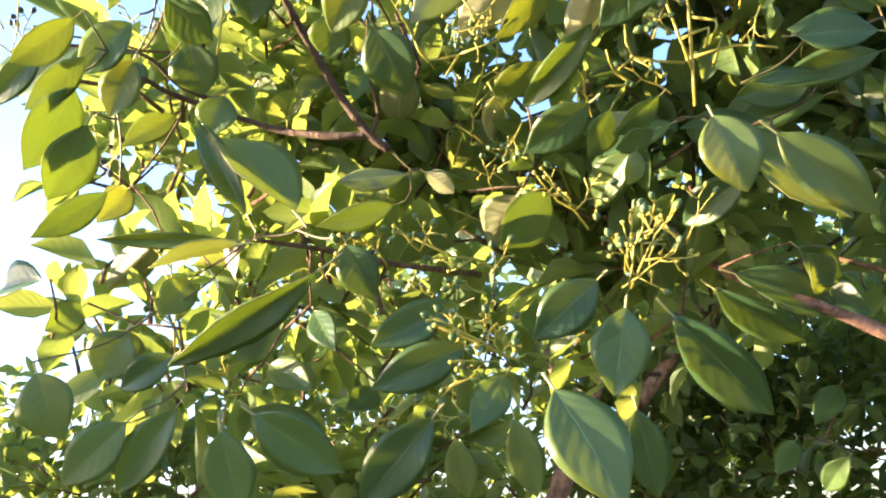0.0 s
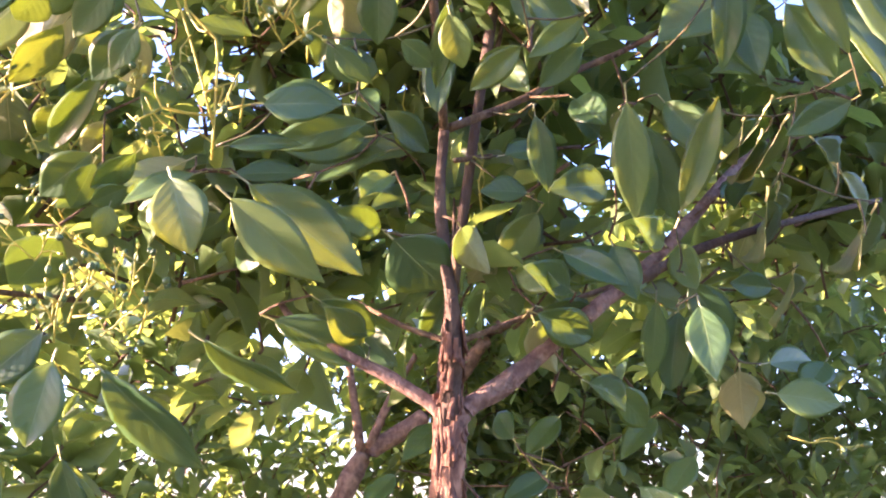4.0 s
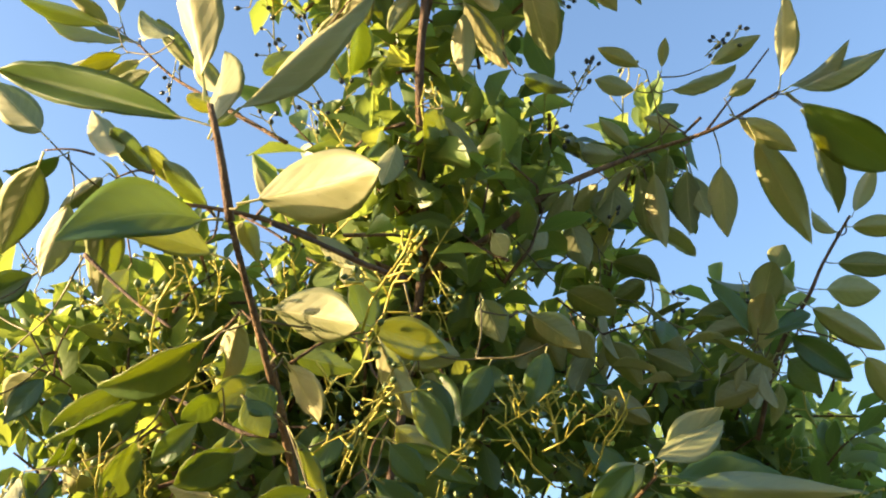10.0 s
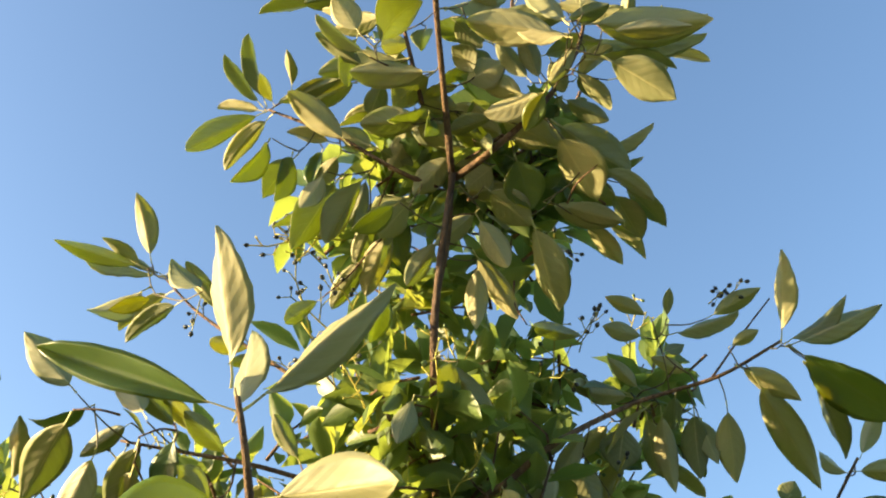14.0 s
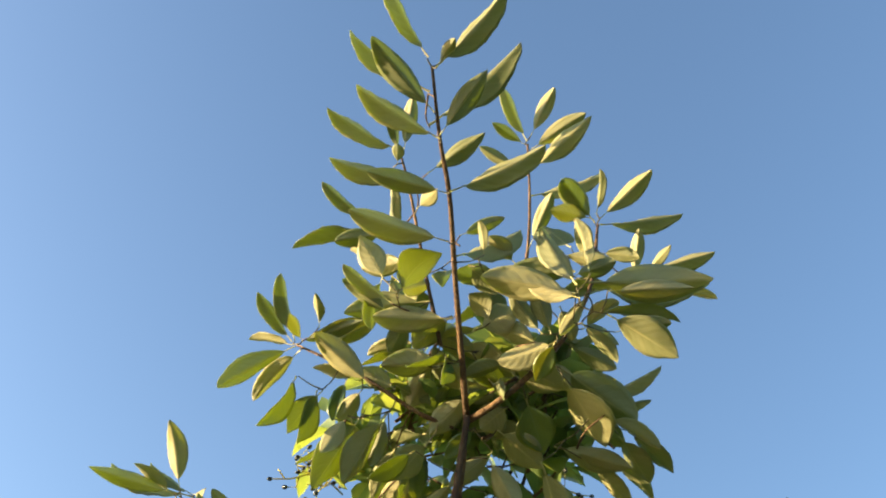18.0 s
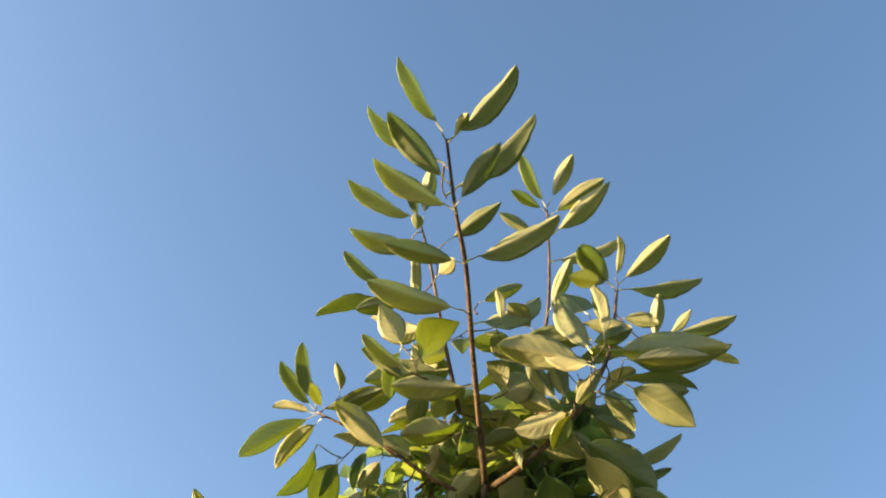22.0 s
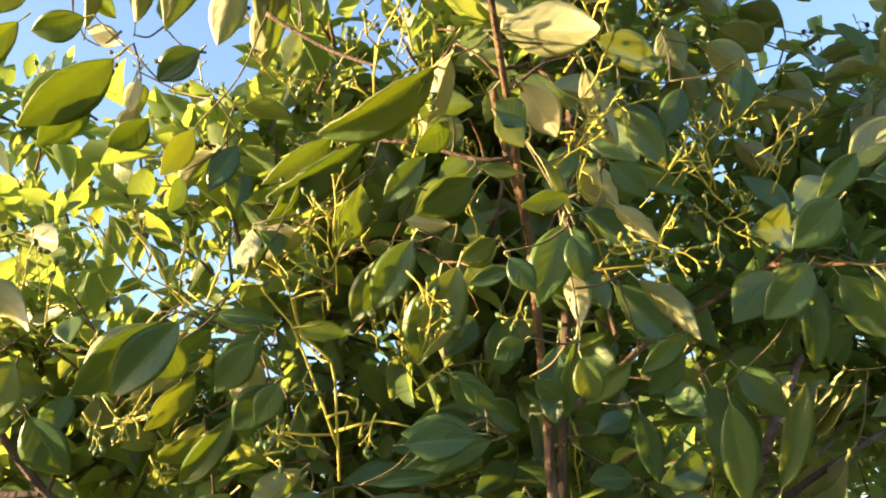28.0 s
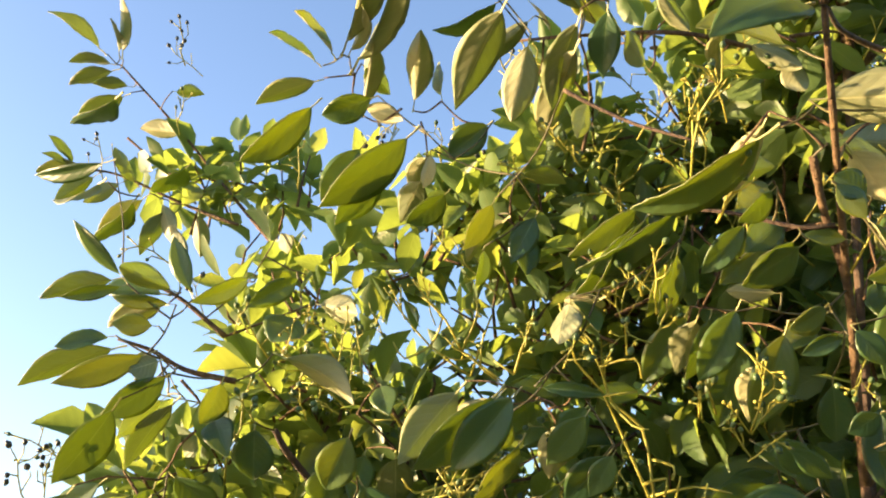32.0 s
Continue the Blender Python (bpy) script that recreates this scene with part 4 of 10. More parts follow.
leaf(b, (-0.022, 1.052, 1.681), (-0.055, 1.113, 1.661), 0.034, (0.47, 0.51, 0.72), 4)
leaf(b, (0.085, 1.151, 1.562), (0.128, 1.216, 1.520), 0.038, (0.57, -0.68, -0.45), 4)
leaf(b, (-0.124, 1.029, 1.694), (-0.168, 0.972, 1.698), 0.033, (0.75, -0.58, -0.33), 3)
leaf(b, (-0.007, 1.115, 1.737), (-0.039, 1.051, 1.733), 0.033, (0.83, -0.42, -0.36), 0)
leaf(b, (0.113, 1.103, 1.648), (0.170, 1.165, 1.643), 0.033, (0.73, -0.66, 0.16), 0)
leaf(b, (0.232, 1.118, 1.571), (0.296, 1.180, 1.583), 0.034, (0.64, -0.72, 0.27), 4)
leaf(b, (0.303, 1.143, 1.580), (0.261, 1.092, 1.537), 0.034, (0.14, -0.69, 0.71), 4)
leaf(b, (-0.419, 0.873, 1.514), (-0.449, 0.845, 1.462), 0.030, (0.39, -0.89, 0.26), 4)
leaf(b, (-0.404, 0.926, 1.680), (-0.448, 1.009, 1.656), 0.046, (0.20, 0.37, 0.91), 4)
leaf(b, (0.156, 1.024, 1.402), (0.102, 1.061, 1.454), 0.039, (-0.53, -0.85, 0.08), 4)
leaf(b, (0.106, 1.063, 1.423), (0.023, 1.070, 1.429), 0.032, (0.13, 0.44, 0.89), 3)
leaf(b, (0.028, 1.124, 1.455), (0.029, 1.087, 1.402), 0.029, (-0.32, -0.79, 0.53), 4)
leaf(b, (0.101, 1.079, 1.399), (0.019, 1.036, 1.393), 0.035, (0.43, -0.90, 0.00), 5)
leaf(b, (0.113, 1.026, 1.809), (0.152, 1.053, 1.701), 0.049, (-0.03, -0.97, -0.23), 4)
leaf(b, (0.112, 1.056, 1.826), (0.106, 1.117, 1.809), 0.029, (0.47, 0.33, 0.82), 0)
leaf(b, (0.207, 1.125, 1.564), (0.232, 1.210, 1.524), 0.045, (0.32, 0.33, 0.89), 4)
leaf(b, (0.105, 1.117, 1.674), (0.029, 1.136, 1.679), 0.036, (-0.27, -0.92, -0.29), 5)
leaf(b, (0.068, 1.144, 1.664), (0.081, 1.210, 1.632), 0.035, (0.19, 0.41, 0.89), 0)
leaf(b, (-0.119, 1.021, 1.794), (-0.192, 0.992, 1.770), 0.036, (0.39, -0.92, -0.06), 0)
leaf(b, (-0.110, 1.008, 1.774), (-0.209, 1.011, 1.744), 0.041, (-0.13, -0.95, 0.29), 0)
leaf(b, (-0.078, 1.089, 1.717), (-0.117, 1.050, 1.642), 0.044, (0.23, -0.93, 0.29), 0)
leaf(b, (-0.155, 1.059, 1.610), (-0.114, 1.025, 1.562), 0.033, (-0.51, -0.84, 0.18), 3)
leaf(b, (-0.294, 0.957, 1.753), (-0.340, 0.915, 1.708), 0.034, (-0.70, 0.69, 0.18), 5)
leaf(b, (-0.011, 1.135, 1.499), (-0.032, 1.183, 1.536), 0.030, (-0.65, -0.63, 0.41), 4)
leaf(b, (-0.091, 1.061, 1.748), (-0.138, 1.011, 1.712), 0.030, (0.52, -0.79, 0.33), 3)
leaf(b, (0.004, 1.131, 1.780), (0.046, 1.093, 1.734), 0.035, (-0.61, -0.79, 0.06), 4)

# left low
b = limb("branch", [(-0.471, 1.102, 1.654), (-0.551, 1.009, 1.649), (-0.592, 0.936, 1.645), (-0.623, 0.847, 1.630)], .0034, .0018, TWIG, tree, 7, 0.1, 5, 1.0, 0.35)
leaf(b, (-0.594, 0.778, 1.605), (-0.656, 0.742, 1.580), 0.029, (-0.38, 0.01, 0.93), 4)
leaf(b, (-0.692, 0.990, 1.523), (-0.606, 1.020, 1.454), 0.053, (0.38, -0.92, 0.05), 3)
leaf(b, (-0.729, 0.858, 1.571), (-0.788, 0.922, 1.541), 0.042, (-0.09, 0.35, 0.93), 4)
leaf(b, (-0.754, 0.891, 1.847), (-0.753, 0.837, 1.771), 0.038, (0.73, -0.57, 0.38), 6)
leaf(b, (-0.713, 0.947, 1.867), (-0.704, 0.885, 1.798), 0.039, (0.67, -0.52, 0.52), 4)
leaf(b, (-0.722, 0.862, 1.857), (-0.720, 0.917, 1.823), 0.025, (1.00, -0.03, -0.06), 4)
leaf(b, (-0.523, 0.998, 1.867), (-0.546, 1.062, 1.812), 0.043, (-0.15, 0.57, 0.81), 6)
leaf(b, (-0.566, 1.027, 1.879), (-0.569, 0.974, 1.809), 0.036, (0.31, -0.81, 0.50), 4)
leaf(b, (-0.795, 0.865, 1.852), (-0.875, 0.879, 1.809), 0.035, (-0.17, -0.98, -0.05), 4)
leaf(b, (-0.815, 0.838, 1.842), (-0.886, 0.856, 1.787), 0.034, (-0.00, -0.92, -0.39), 4)
leaf(b, (-0.227, 1.071, 1.777), (-0.105, 1.101, 1.809), 0.052, (0.13, -0.91, 0.39), 3)
leaf(b, (-0.742, 0.926, 1.670), (-0.818, 0.963, 1.636), 0.035, (0.06, 0.76, 0.65), 5)
leaf(b, (-0.750, 0.974, 1.823), (-0.796, 0.933, 1.770), 0.031, (0.53, -0.84, 0.07), 4)
leaf(b, (-0.774, 0.921, 1.723), (-0.781, 0.877, 1.672), 0.031, (0.83, -0.49, 0.27), 3)
leaf(b, (-0.699, 1.042, 1.795), (-0.643, 1.000, 1.743), 0.032, (0.05, -0.86, 0.51), 3)
leaf(b, (-0.758, 0.781, 1.592), (-0.835, 0.826, 1.600), 0.035, (-0.43, -0.82, 0.38), 3)
leaf(b, (-0.763, 0.843, 1.588), (-0.767, 0.793, 1.554), 0.028, (0.91, -0.28, 0.30), 0)
leaf(b, (-0.674, 0.854, 1.606), (-0.681, 0.807, 1.562), 0.030, (0.80, -0.46, 0.37), 0)
leaf(b, (-0.602, 0.937, 1.594), (-0.568, 0.900, 1.543), 0.028, (-0.29, -0.85, 0.43), 4)
leaf(b, (-0.666, 0.990, 1.557), (-0.608, 0.956, 1.521), 0.034, (-0.22, -0.86, 0.46), 3)
leaf(b, (-0.552, 0.992, 1.523), (-0.570, 0.935, 1.497), 0.026, (0.67, -0.47, 0.57), 0)

# left high
leaf(b, (-0.301, 0.704, 2.214), (-0.382, 0.806, 2.165), 0.046, (-0.39, 0.73, 0.56), 4)
leaf(b, (-0.239, 0.728, 2.196), (-0.284, 0.813, 2.145), 0.034, (-0.57, 0.62, 0.55), 3)
leaf(b, (-0.212, 0.749, 2.214), (-0.230, 0.787, 2.153), 0.033, (-0.08, -0.99, 0.09), 4)
leaf(b, (-0.183, 0.818, 2.170), (-0.202, 0.744, 2.173), 0.028, (-0.78, 0.27, 0.56), 4)
leaf(b, (-0.426, 0.857, 2.151), (-0.463, 0.929, 2.143), 0.027, (-0.07, 0.12, 0.99), 3)
leaf(b, (-0.442, 0.880, 2.221), (-0.408, 0.794, 2.263), 0.034, (-0.09, 0.99, 0.04), 0)
leaf(b, (-0.407, 0.871, 2.220), (-0.402, 0.857, 2.263), 0.029, (-0.74, -0.65, 0.20), 0)
leaf(b, (-0.498, 0.808, 2.264), (-0.422, 0.660, 2.269), 0.032, (0.19, 0.93, 0.32), 5)
leaf(b, (-0.494, 0.814, 2.264), (-0.453, 0.735, 2.265), 0.024, (0.76, 0.57, 0.32), 3)
leaf(b, (-0.499, 0.845, 2.263), (-0.401, 0.679, 2.267), 0.037, (0.32, 0.93, 0.19), 3)
leaf(b, (-0.507, 0.813, 2.264), (-0.522, 0.722, 2.266), 0.033, (0.55, -0.81, 0.21), 0)
leaf(b, (-0.527, 0.819, 2.264), (-0.560, 0.746, 2.266), 0.034, (0.47, -0.78, 0.40), 0)
leaf(b, (-0.485, 0.829, 2.263), (-0.473, 0.902, 2.264), 0.025, (-0.54, 0.25, 0.81), 5)
leaf(b, (-0.534, 0.842, 2.264), (-0.623, 0.853, 2.257), 0.035, (-0.18, 0.16, 0.97), 4)
b = limb("branch", [(-0.728, 1.233, 2.213), (-0.834, 1.261, 2.363), (-0.927, 1.227, 2.507), (-0.992, 1.152, 2.601)], .0034, .0015, TWIG, tree, 7, 0.1, 5, 1.0, 0.35)
leaf(b, (-1.000, 1.123, 2.606), (-1.071, 1.060, 2.666), 0.041, (0.72, -0.59, 0.36), 3)
leaf(b, (-0.975, 1.131, 2.594), (-0.934, 1.051, 2.653), 0.035, (0.31, 0.94, 0.15), 4)
leaf(b, (-0.991, 1.147, 2.616), (-0.960, 1.065, 2.624), 0.026, (0.66, 0.48, 0.57), 0)
leaf(b, (-1.000, 1.151, 2.604), (-1.077, 1.131, 2.615), 0.032, (0.06, 0.09, 0.99), 3)
leaf(b, (-0.987, 1.141, 2.586), (-1.083, 1.145, 2.579), 0.037, (-0.15, 0.11, 0.98), 6)
leaf(b, (-0.967, 1.145, 2.536), (-1.076, 1.156, 2.508), 0.043, (-0.29, 0.25, 0.92), 4)
leaf(b, (-0.984, 1.181, 2.574), (-1.039, 1.144, 2.571), 0.028, (-0.23, 0.18, 0.96), 0)
leaf(b, (-0.916, 1.230, 2.495), (-1.005, 1.241, 2.530), 0.036, (0.31, 0.63, 0.71), 5)
leaf(b, (-0.915, 1.185, 2.551), (-0.881, 1.231, 2.565), 0.026, (-0.59, 0.12, 0.80), 3)
b = limb("branch", [(-0.821, 1.235, 2.307), (-0.911, 1.222, 2.357), (-1.008, 1.181, 2.412), (-1.087, 1.161, 2.429)], .003, .0014, TWIG, tree, 7, 0.1, 5, 1.0, 0.35)
leaf(b, (-1.039, 1.172, 2.422), (-1.136, 1.153, 2.428), 0.038, (0.03, 0.13, 0.99), 5)
leaf(b, (-1.072, 1.168, 2.433), (-1.083, 1.104, 2.459), 0.026, (0.99, -0.14, 0.07), 0)
leaf(b, (-1.077, 1.169, 2.434), (-1.096, 1.109, 2.433), 0.024, (0.86, -0.29, 0.42), 4)
leaf(b, (-1.025, 1.160, 2.407), (-1.095, 1.152, 2.363), 0.032, (-0.53, 0.47, 0.70), 5)
leaf(b, (-0.989, 1.176, 2.393), (-1.042, 1.148, 2.352), 0.028, (-0.69, 0.53, 0.49), 6)
leaf(b, (-0.931, 1.154, 2.348), (-1.023, 1.163, 2.297), 0.040, (-0.46, 0.26, 0.85), 6)
leaf(b, (-0.979, 1.202, 2.391), (-0.985, 1.136, 2.433), 0.028, (-0.91, 0.28, 0.29), 6)
leaf(b, (-0.900, 1.168, 2.330), (-0.964, 1.189, 2.263), 0.036, (-0.65, 0.29, 0.70), 0)
leaf(b, (-0.857, 1.174, 2.315), (-0.886, 1.236, 2.263), 0.032, (0.24, 0.70, 0.68), 6)
leaf(b, (-0.919, 1.166, 2.342), (-0.895, 1.163, 2.259), 0.033, (0.32, 0.95, 0.04), 4)
b = limb("branch", [(-0.673, 0.881, 1.989), (-0.724, 0.862, 2.040), (-0.781, 0.849, 2.072)], .003, .0015, TWIG, tree, 7, 0.1, 5, 1.0, 0.35)
leaf(b, (-0.768, 0.833, 2.059), (-0.862, 0.821, 2.045), 0.036, (-0.18, 0.35, 0.92), 0)
leaf(b, (-0.723, 0.868, 2.044), (-0.758, 0.806, 2.059), 0.027, (-0.55, 0.49, 0.68), 5)
leaf(b, (-0.726, 0.856, 2.039), (-0.818, 0.867, 2.065), 0.036, (0.06, -0.83, 0.56), 0)
leaf(b, (-0.713, 0.831, 2.018), (-0.803, 0.861, 2.015), 0.036, (0.05, 0.28, 0.96), 0)
b = limb("branch", [(-0.639, 0.835, 1.922), (-0.686, 0.819, 1.937), (-0.716, 0.805, 1.958), (-0.747, 0.793, 1.972)], .0032, .0016, TWIG, tree, 7, 0.1, 5, 1.0, 0.35)
leaf(b, (-0.739, 0.796, 1.967), (-0.854, 0.787, 1.939), 0.045, (-0.25, 0.23, 0.94), 4)
leaf(b, (-0.695, 0.802, 1.909), (-0.726, 0.764, 1.862), 0.025, (-0.88, 0.24, 0.42), 4)
leaf(b, (-0.674, 0.786, 1.902), (-0.747, 0.815, 1.845), 0.036, (-0.56, 0.13, 0.82), 4)
leaf(b, (-0.724, 0.877, 2.048), (-0.737, 0.874, 2.134), 0.033, (0.46, 0.89, 0.08), 4)
leaf(b, (-0.371, 0.859, 1.882), (-0.452, 0.911, 1.824), 0.049, (0.04, 0.76, 0.65), 0)
leaf(b, (-0.411, 0.869, 1.896), (-0.488, 0.873, 1.825), 0.046, (-0.32, 0.86, 0.39), 4)
leaf(b, (-0.657, 0.821, 1.887), (-0.622, 0.781, 1.835), 0.032, (0.01, -0.79, 0.61), 3)
leaf(b, (-0.506, 0.893, 1.915), (-0.486, 0.848, 1.868), 0.030, (-0.03, -0.75, 0.66), 4)
leaf(b, (-0.319, 0.863, 1.849), (-0.349, 0.925, 1.801), 0.035, (-0.01, 0.56, 0.83), 6)
leaf(b, (-0.436, 0.876, 2.135), (-0.485, 0.950, 2.119), 0.034, (0.24, 0.48, 0.84), 4)
leaf(b, (-0.334, 0.882, 2.121), (-0.287, 0.933, 2.121), 0.031, (-0.20, 0.12, 0.97), 4)
leaf(b, (-0.592, 0.942, 2.034), (-0.530, 0.908, 1.999), 0.033, (0.55, 0.81, 0.20), 3)
leaf(b, (-0.647, 0.949, 2.089), (-0.647, 1.018, 2.084), 0.031, (-0.64, 0.06, 0.77), 4)
leaf(b, (-0.148, 0.762, 2.011), (-0.091, 0.810, 2.037), 0.035, (-0.70, 0.40, 0.59), 3)
leaf(b, (-0.140, 0.806, 1.952), (-0.092, 0.845, 1.997), 0.033, (0.56, -0.78, 0.27), 0)
leaf(b, (-0.183, 0.831, 1.916), (-0.211, 0.904, 1.881), 0.032, (0.14, 0.52, 0.84), 4)
leaf(b, (-0.134, 0.859, 1.874), (-0.150, 0.934, 1.832), 0.034, (0.08, 0.51, 0.85), 3)

# leaves by the right limb
leaf(b, (0.090, 0.972, 1.711), (0.032, 0.919, 1.691), 0.037, (0.70, -0.71, -0.05), 3)
leaf(b, (0.133, 0.977, 1.653), (0.099, 0.907, 1.658), 0.030, (0.85, -0.43, -0.32), 4)
leaf(b, (0.033, 0.957, 1.651), (0.094, 0.941, 1.612), 0.029, (-0.17, -0.97, 0.18), 3)
leaf(b, (0.052, 0.993, 1.619), (0.009, 0.927, 1.627), 0.033, (0.81, -0.56, -0.17), 3)
leaf(b, (0.150, 0.950, 1.604), (0.156, 0.929, 1.529), 0.035, (-0.14, -0.96, 0.25), 4)
leaf(b, (0.011, 0.996, 1.602), (0.032, 1.066, 1.559), 0.034, (-0.51, 0.55, 0.66), 0)
leaf(b, (-0.044, 0.893, 1.658), (-0.023, 0.962, 1.632), 0.032, (-0.70, 0.44, 0.57), 3)
leaf(b, (-0.091, 0.872, 1.696), (-0.107, 0.819, 1.655), 0.026, (0.27, -0.64, 0.72), 0)
leaf(b, (0.240, 1.121, 1.778), (0.213, 1.081, 1.719), 0.031, (-0.49, -0.63, 0.60), 4)
leaf(b, (0.249, 1.130, 1.691), (0.241, 1.194, 1.654), 0.030, (-0.75, -0.42, -0.51), 4)
leaf(b, (0.243, 1.131, 1.730), (0.227, 1.186, 1.685), 0.031, (0.77, 0.53, 0.35), 0)
leaf(b, (0.201, 1.108, 1.739), (0.251, 1.169, 1.765), 0.033, (0.32, -0.62, 0.72), 3)
leaf(b, (0.047, 1.139, 1.596), (0.095, 1.089, 1.620), 0.029, (-0.71, -0.70, -0.10), 0)
leaf(b, (0.055, 1.031, 1.548), (0.098, 1.102, 1.529), 0.033, (0.87, -0.49, 0.08), 3)
leaf(b, (-0.007, 1.035, 1.672), (0.025, 1.093, 1.703), 0.028, (0.28, -0.59, 0.76), 4)
leaf(b, (-0.015, 0.993, 1.753), (0.031, 1.049, 1.779), 0.030, (0.58, -0.69, 0.43), 4)
leaf(b, (0.053, 0.947, 1.789), (0.081, 0.907, 1.741), 0.032, (-0.43, -0.80, 0.42), 0)
leaf(b, (-0.182, 0.966, 1.618), (-0.135, 1.025, 1.594), 0.035, (0.57, -0.67, -0.47), 0)
leaf(b, (-0.007, 0.983, 1.640), (0.037, 0.943, 1.614), 0.030, (-0.70, -0.70, -0.08), 4)
leaf(b, (0.015, 0.997, 1.609), (0.066, 1.064, 1.610), 0.039, (0.66, -0.51, -0.55), 3)
leaf(b, (0.046, 1.278, 1.448), (0.085, 1.225, 1.448), 0.030, (-0.81, -0.58, -0.09), 6)
leaf(b, (0.004, 1.013, 1.421), (0.065, 0.977, 1.421), 0.028, (0.24, 0.40, 0.89), 0)
leaf(b, (0.046, 1.062, 1.396), (0.112, 1.114, 1.418), 0.033, (0.22, -0.63, 0.75), 4)
leaf(b, (0.030, 1.213, 1.478), (-0.028, 1.171, 1.443), 0.031, (0.25, -0.82, 0.51), 4)
leaf(b, (-0.097, 1.244, 1.537), (-0.140, 1.211, 1.487), 0.032, (0.14, -0.89, 0.43), 4)
leaf(b, (0.040, 1.248, 1.543), (-0.003, 1.211, 1.492), 0.032, (0.05, -0.85, 0.52), 0)
leaf(b, (0.083, 1.245, 1.504), (0.066, 1.310, 1.470), 0.030, (-0.82, -0.42, -0.39), 4)
leaf(b, (0.146, 1.254, 1.540), (0.098, 1.216, 1.487), 0.032, (0.01, -0.83, 0.56), 3)
leaf(b, (0.180, 1.215, 1.496), (0.136, 1.179, 1.442), 0.033, (-0.11, -0.79, 0.60), 4)
leaf(b, (-0.150, 1.261, 1.481), (-0.184, 1.220, 1.438), 0.029, (0.22, -0.80, 0.55), 0)
leaf(b, (-0.085, 1.306, 1.464), (-0.109, 1.372, 1.425), 0.032, (-0.72, -0.53, -0.46), 0)
leaf(b, (0.010, 0.969, 1.599), (0.066, 1.031, 1.586), 0.038, (0.59, -0.64, -0.50), 0)
leaf(b, (0.084, 1.000, 1.671), (0.104, 0.975, 1.606), 0.032, (-0.34, -0.91, 0.25), 0)
leaf(b, (0.151, 1.054, 1.684), (0.161, 1.020, 1.625), 0.032, (-0.58, -0.75, 0.33), 5)

# twigs that show between the leaves
limb("branch", [(-0.527, 0.943, 1.738), (-0.543, 0.935, 1.751), (-0.567, 0.919, 1.787), (-0.583, 0.898, 1.820), (-0.595, 0.858, 1.848), (-0.599, 0.837, 1.867)], .0046, .0030, UPPER_BARK, tree, 8, 0.12, 5, 1.0, 0.35)
limb("branch", [(-0.543, 0.935, 1.751), (-0.584, 0.933, 1.755), (-0.631, 0.939, 1.769), (-0.660, 0.926, 1.777), (-0.688, 0.898, 1.782), (-0.710, 0.864, 1.783), (-0.722, 0.834, 1.784), (-0.737, 0.816, 1.771), (-0.767, 0.790, 1.768)], .0036, .0018, UPPER_BARK, tree, 8, 0.12, 5, 1.0, 0.35)
limb("branch", [(-0.543, 0.935, 1.751), (-0.533, 0.926, 1.769), (-0.530, 0.883, 1.787), (-0.530, 0.862, 1.798)], .0020, .0013, UPPER_BARK, tree, 8, 0.12, 5, 1.0, 0.35)
limb("branch", [(0.032, 0.754, 2.088), (-0.003, 0.730, 2.094), (-0.035, 0.693, 2.094), (-0.058, 0.632, 2.076)], .0030, .0018, UPPER_BARK, tree, 8, 0.12, 5, 1.0, 0.35)
limb("branch", [(-0.069, 0.747, 1.945), (-0.097, 0.746, 1.948), (-0.147, 0.758, 1.977), (-0.198, 0.795, 2.009)], .0022, .0014, UPPER_BARK, tree, 8, 0.12, 5, 1.0, 0.35)
limb("branch", [(-0.268, 0.756, 2.130), (-0.242, 0.755, 2.105), (-0.208, 0.749, 2.074), (-0.166, 0.732, 2.039)], .0022, .0013, UPPER_BARK, tree, 8, 0.12, 5, 1.0, 0.35)
limb("branch", [(-0.679, 0.887, 1.782), (-0.697, 0.853, 1.785), (-0.714, 0.813, 1.797), (-0.773, 0.778, 1.795)], .0024, .0014, UPPER_BARK, tree, 8, 0.12, 5, 1.0, 0.35)


def leaf_on(base, tip, width, face, kind):
    """A leaf of the tree with the short twig that joins it to the nearest branch."""
    base = Vector(base)
    near = min(BRANCH_POINTS, key=lambda q: (q - base).length)
    far = (near - base).length
    if 0.004 < far < 0.13:
        mid = near.lerp(base, 0.5) + Vector((0.04, 0.02, -0.07)) * far
        limb("twig", [near, mid, base], 0.0011, 0.0008, GREEN_TWIG, tree, 5, 0.1, 4)
        BRANCH_POINTS.extend((near.lerp(mid, 0.6), mid, mid.lerp(base, 0.5)))
    return leaf(tree, base, tip, width, face, kind)


# leaves that stand out, branch by branch
leaf_on((0.046, 0.644, 2.747), (0.138, 0.662, 2.823), 0.056, (0.04, 0.96, -0.27), 2)
leaf_on((0.090, 0.616, 2.721), (0.084, 0.583, 2.752), 0.019, (0.66, 0.45, 0.60), 1)
leaf_on((0.129, 0.677, 2.770), (0.094, 0.642, 2.790), 0.033, (0.09, 0.42, 0.90), 6)
leaf_on((0.204, 0.597, 2.624), (0.088, 0.595, 2.658), 0.044, (0.20, 0.67, 0.72), 1)
leaf_on((0.208, 0.593, 2.610), (0.143, 0.596, 2.653), 0.031, (0.10, 0.99, 0.10), 5)
leaf_on((0.205, 0.593, 2.631), (0.166, 0.599, 2.754), 0.037, (-0.14, 0.99, -0.09), 1)
leaf_on((0.223, 0.585, 2.648), (0.210, 0.586, 2.753), 0.025, (0.84, 0.53, 0.10), 1)
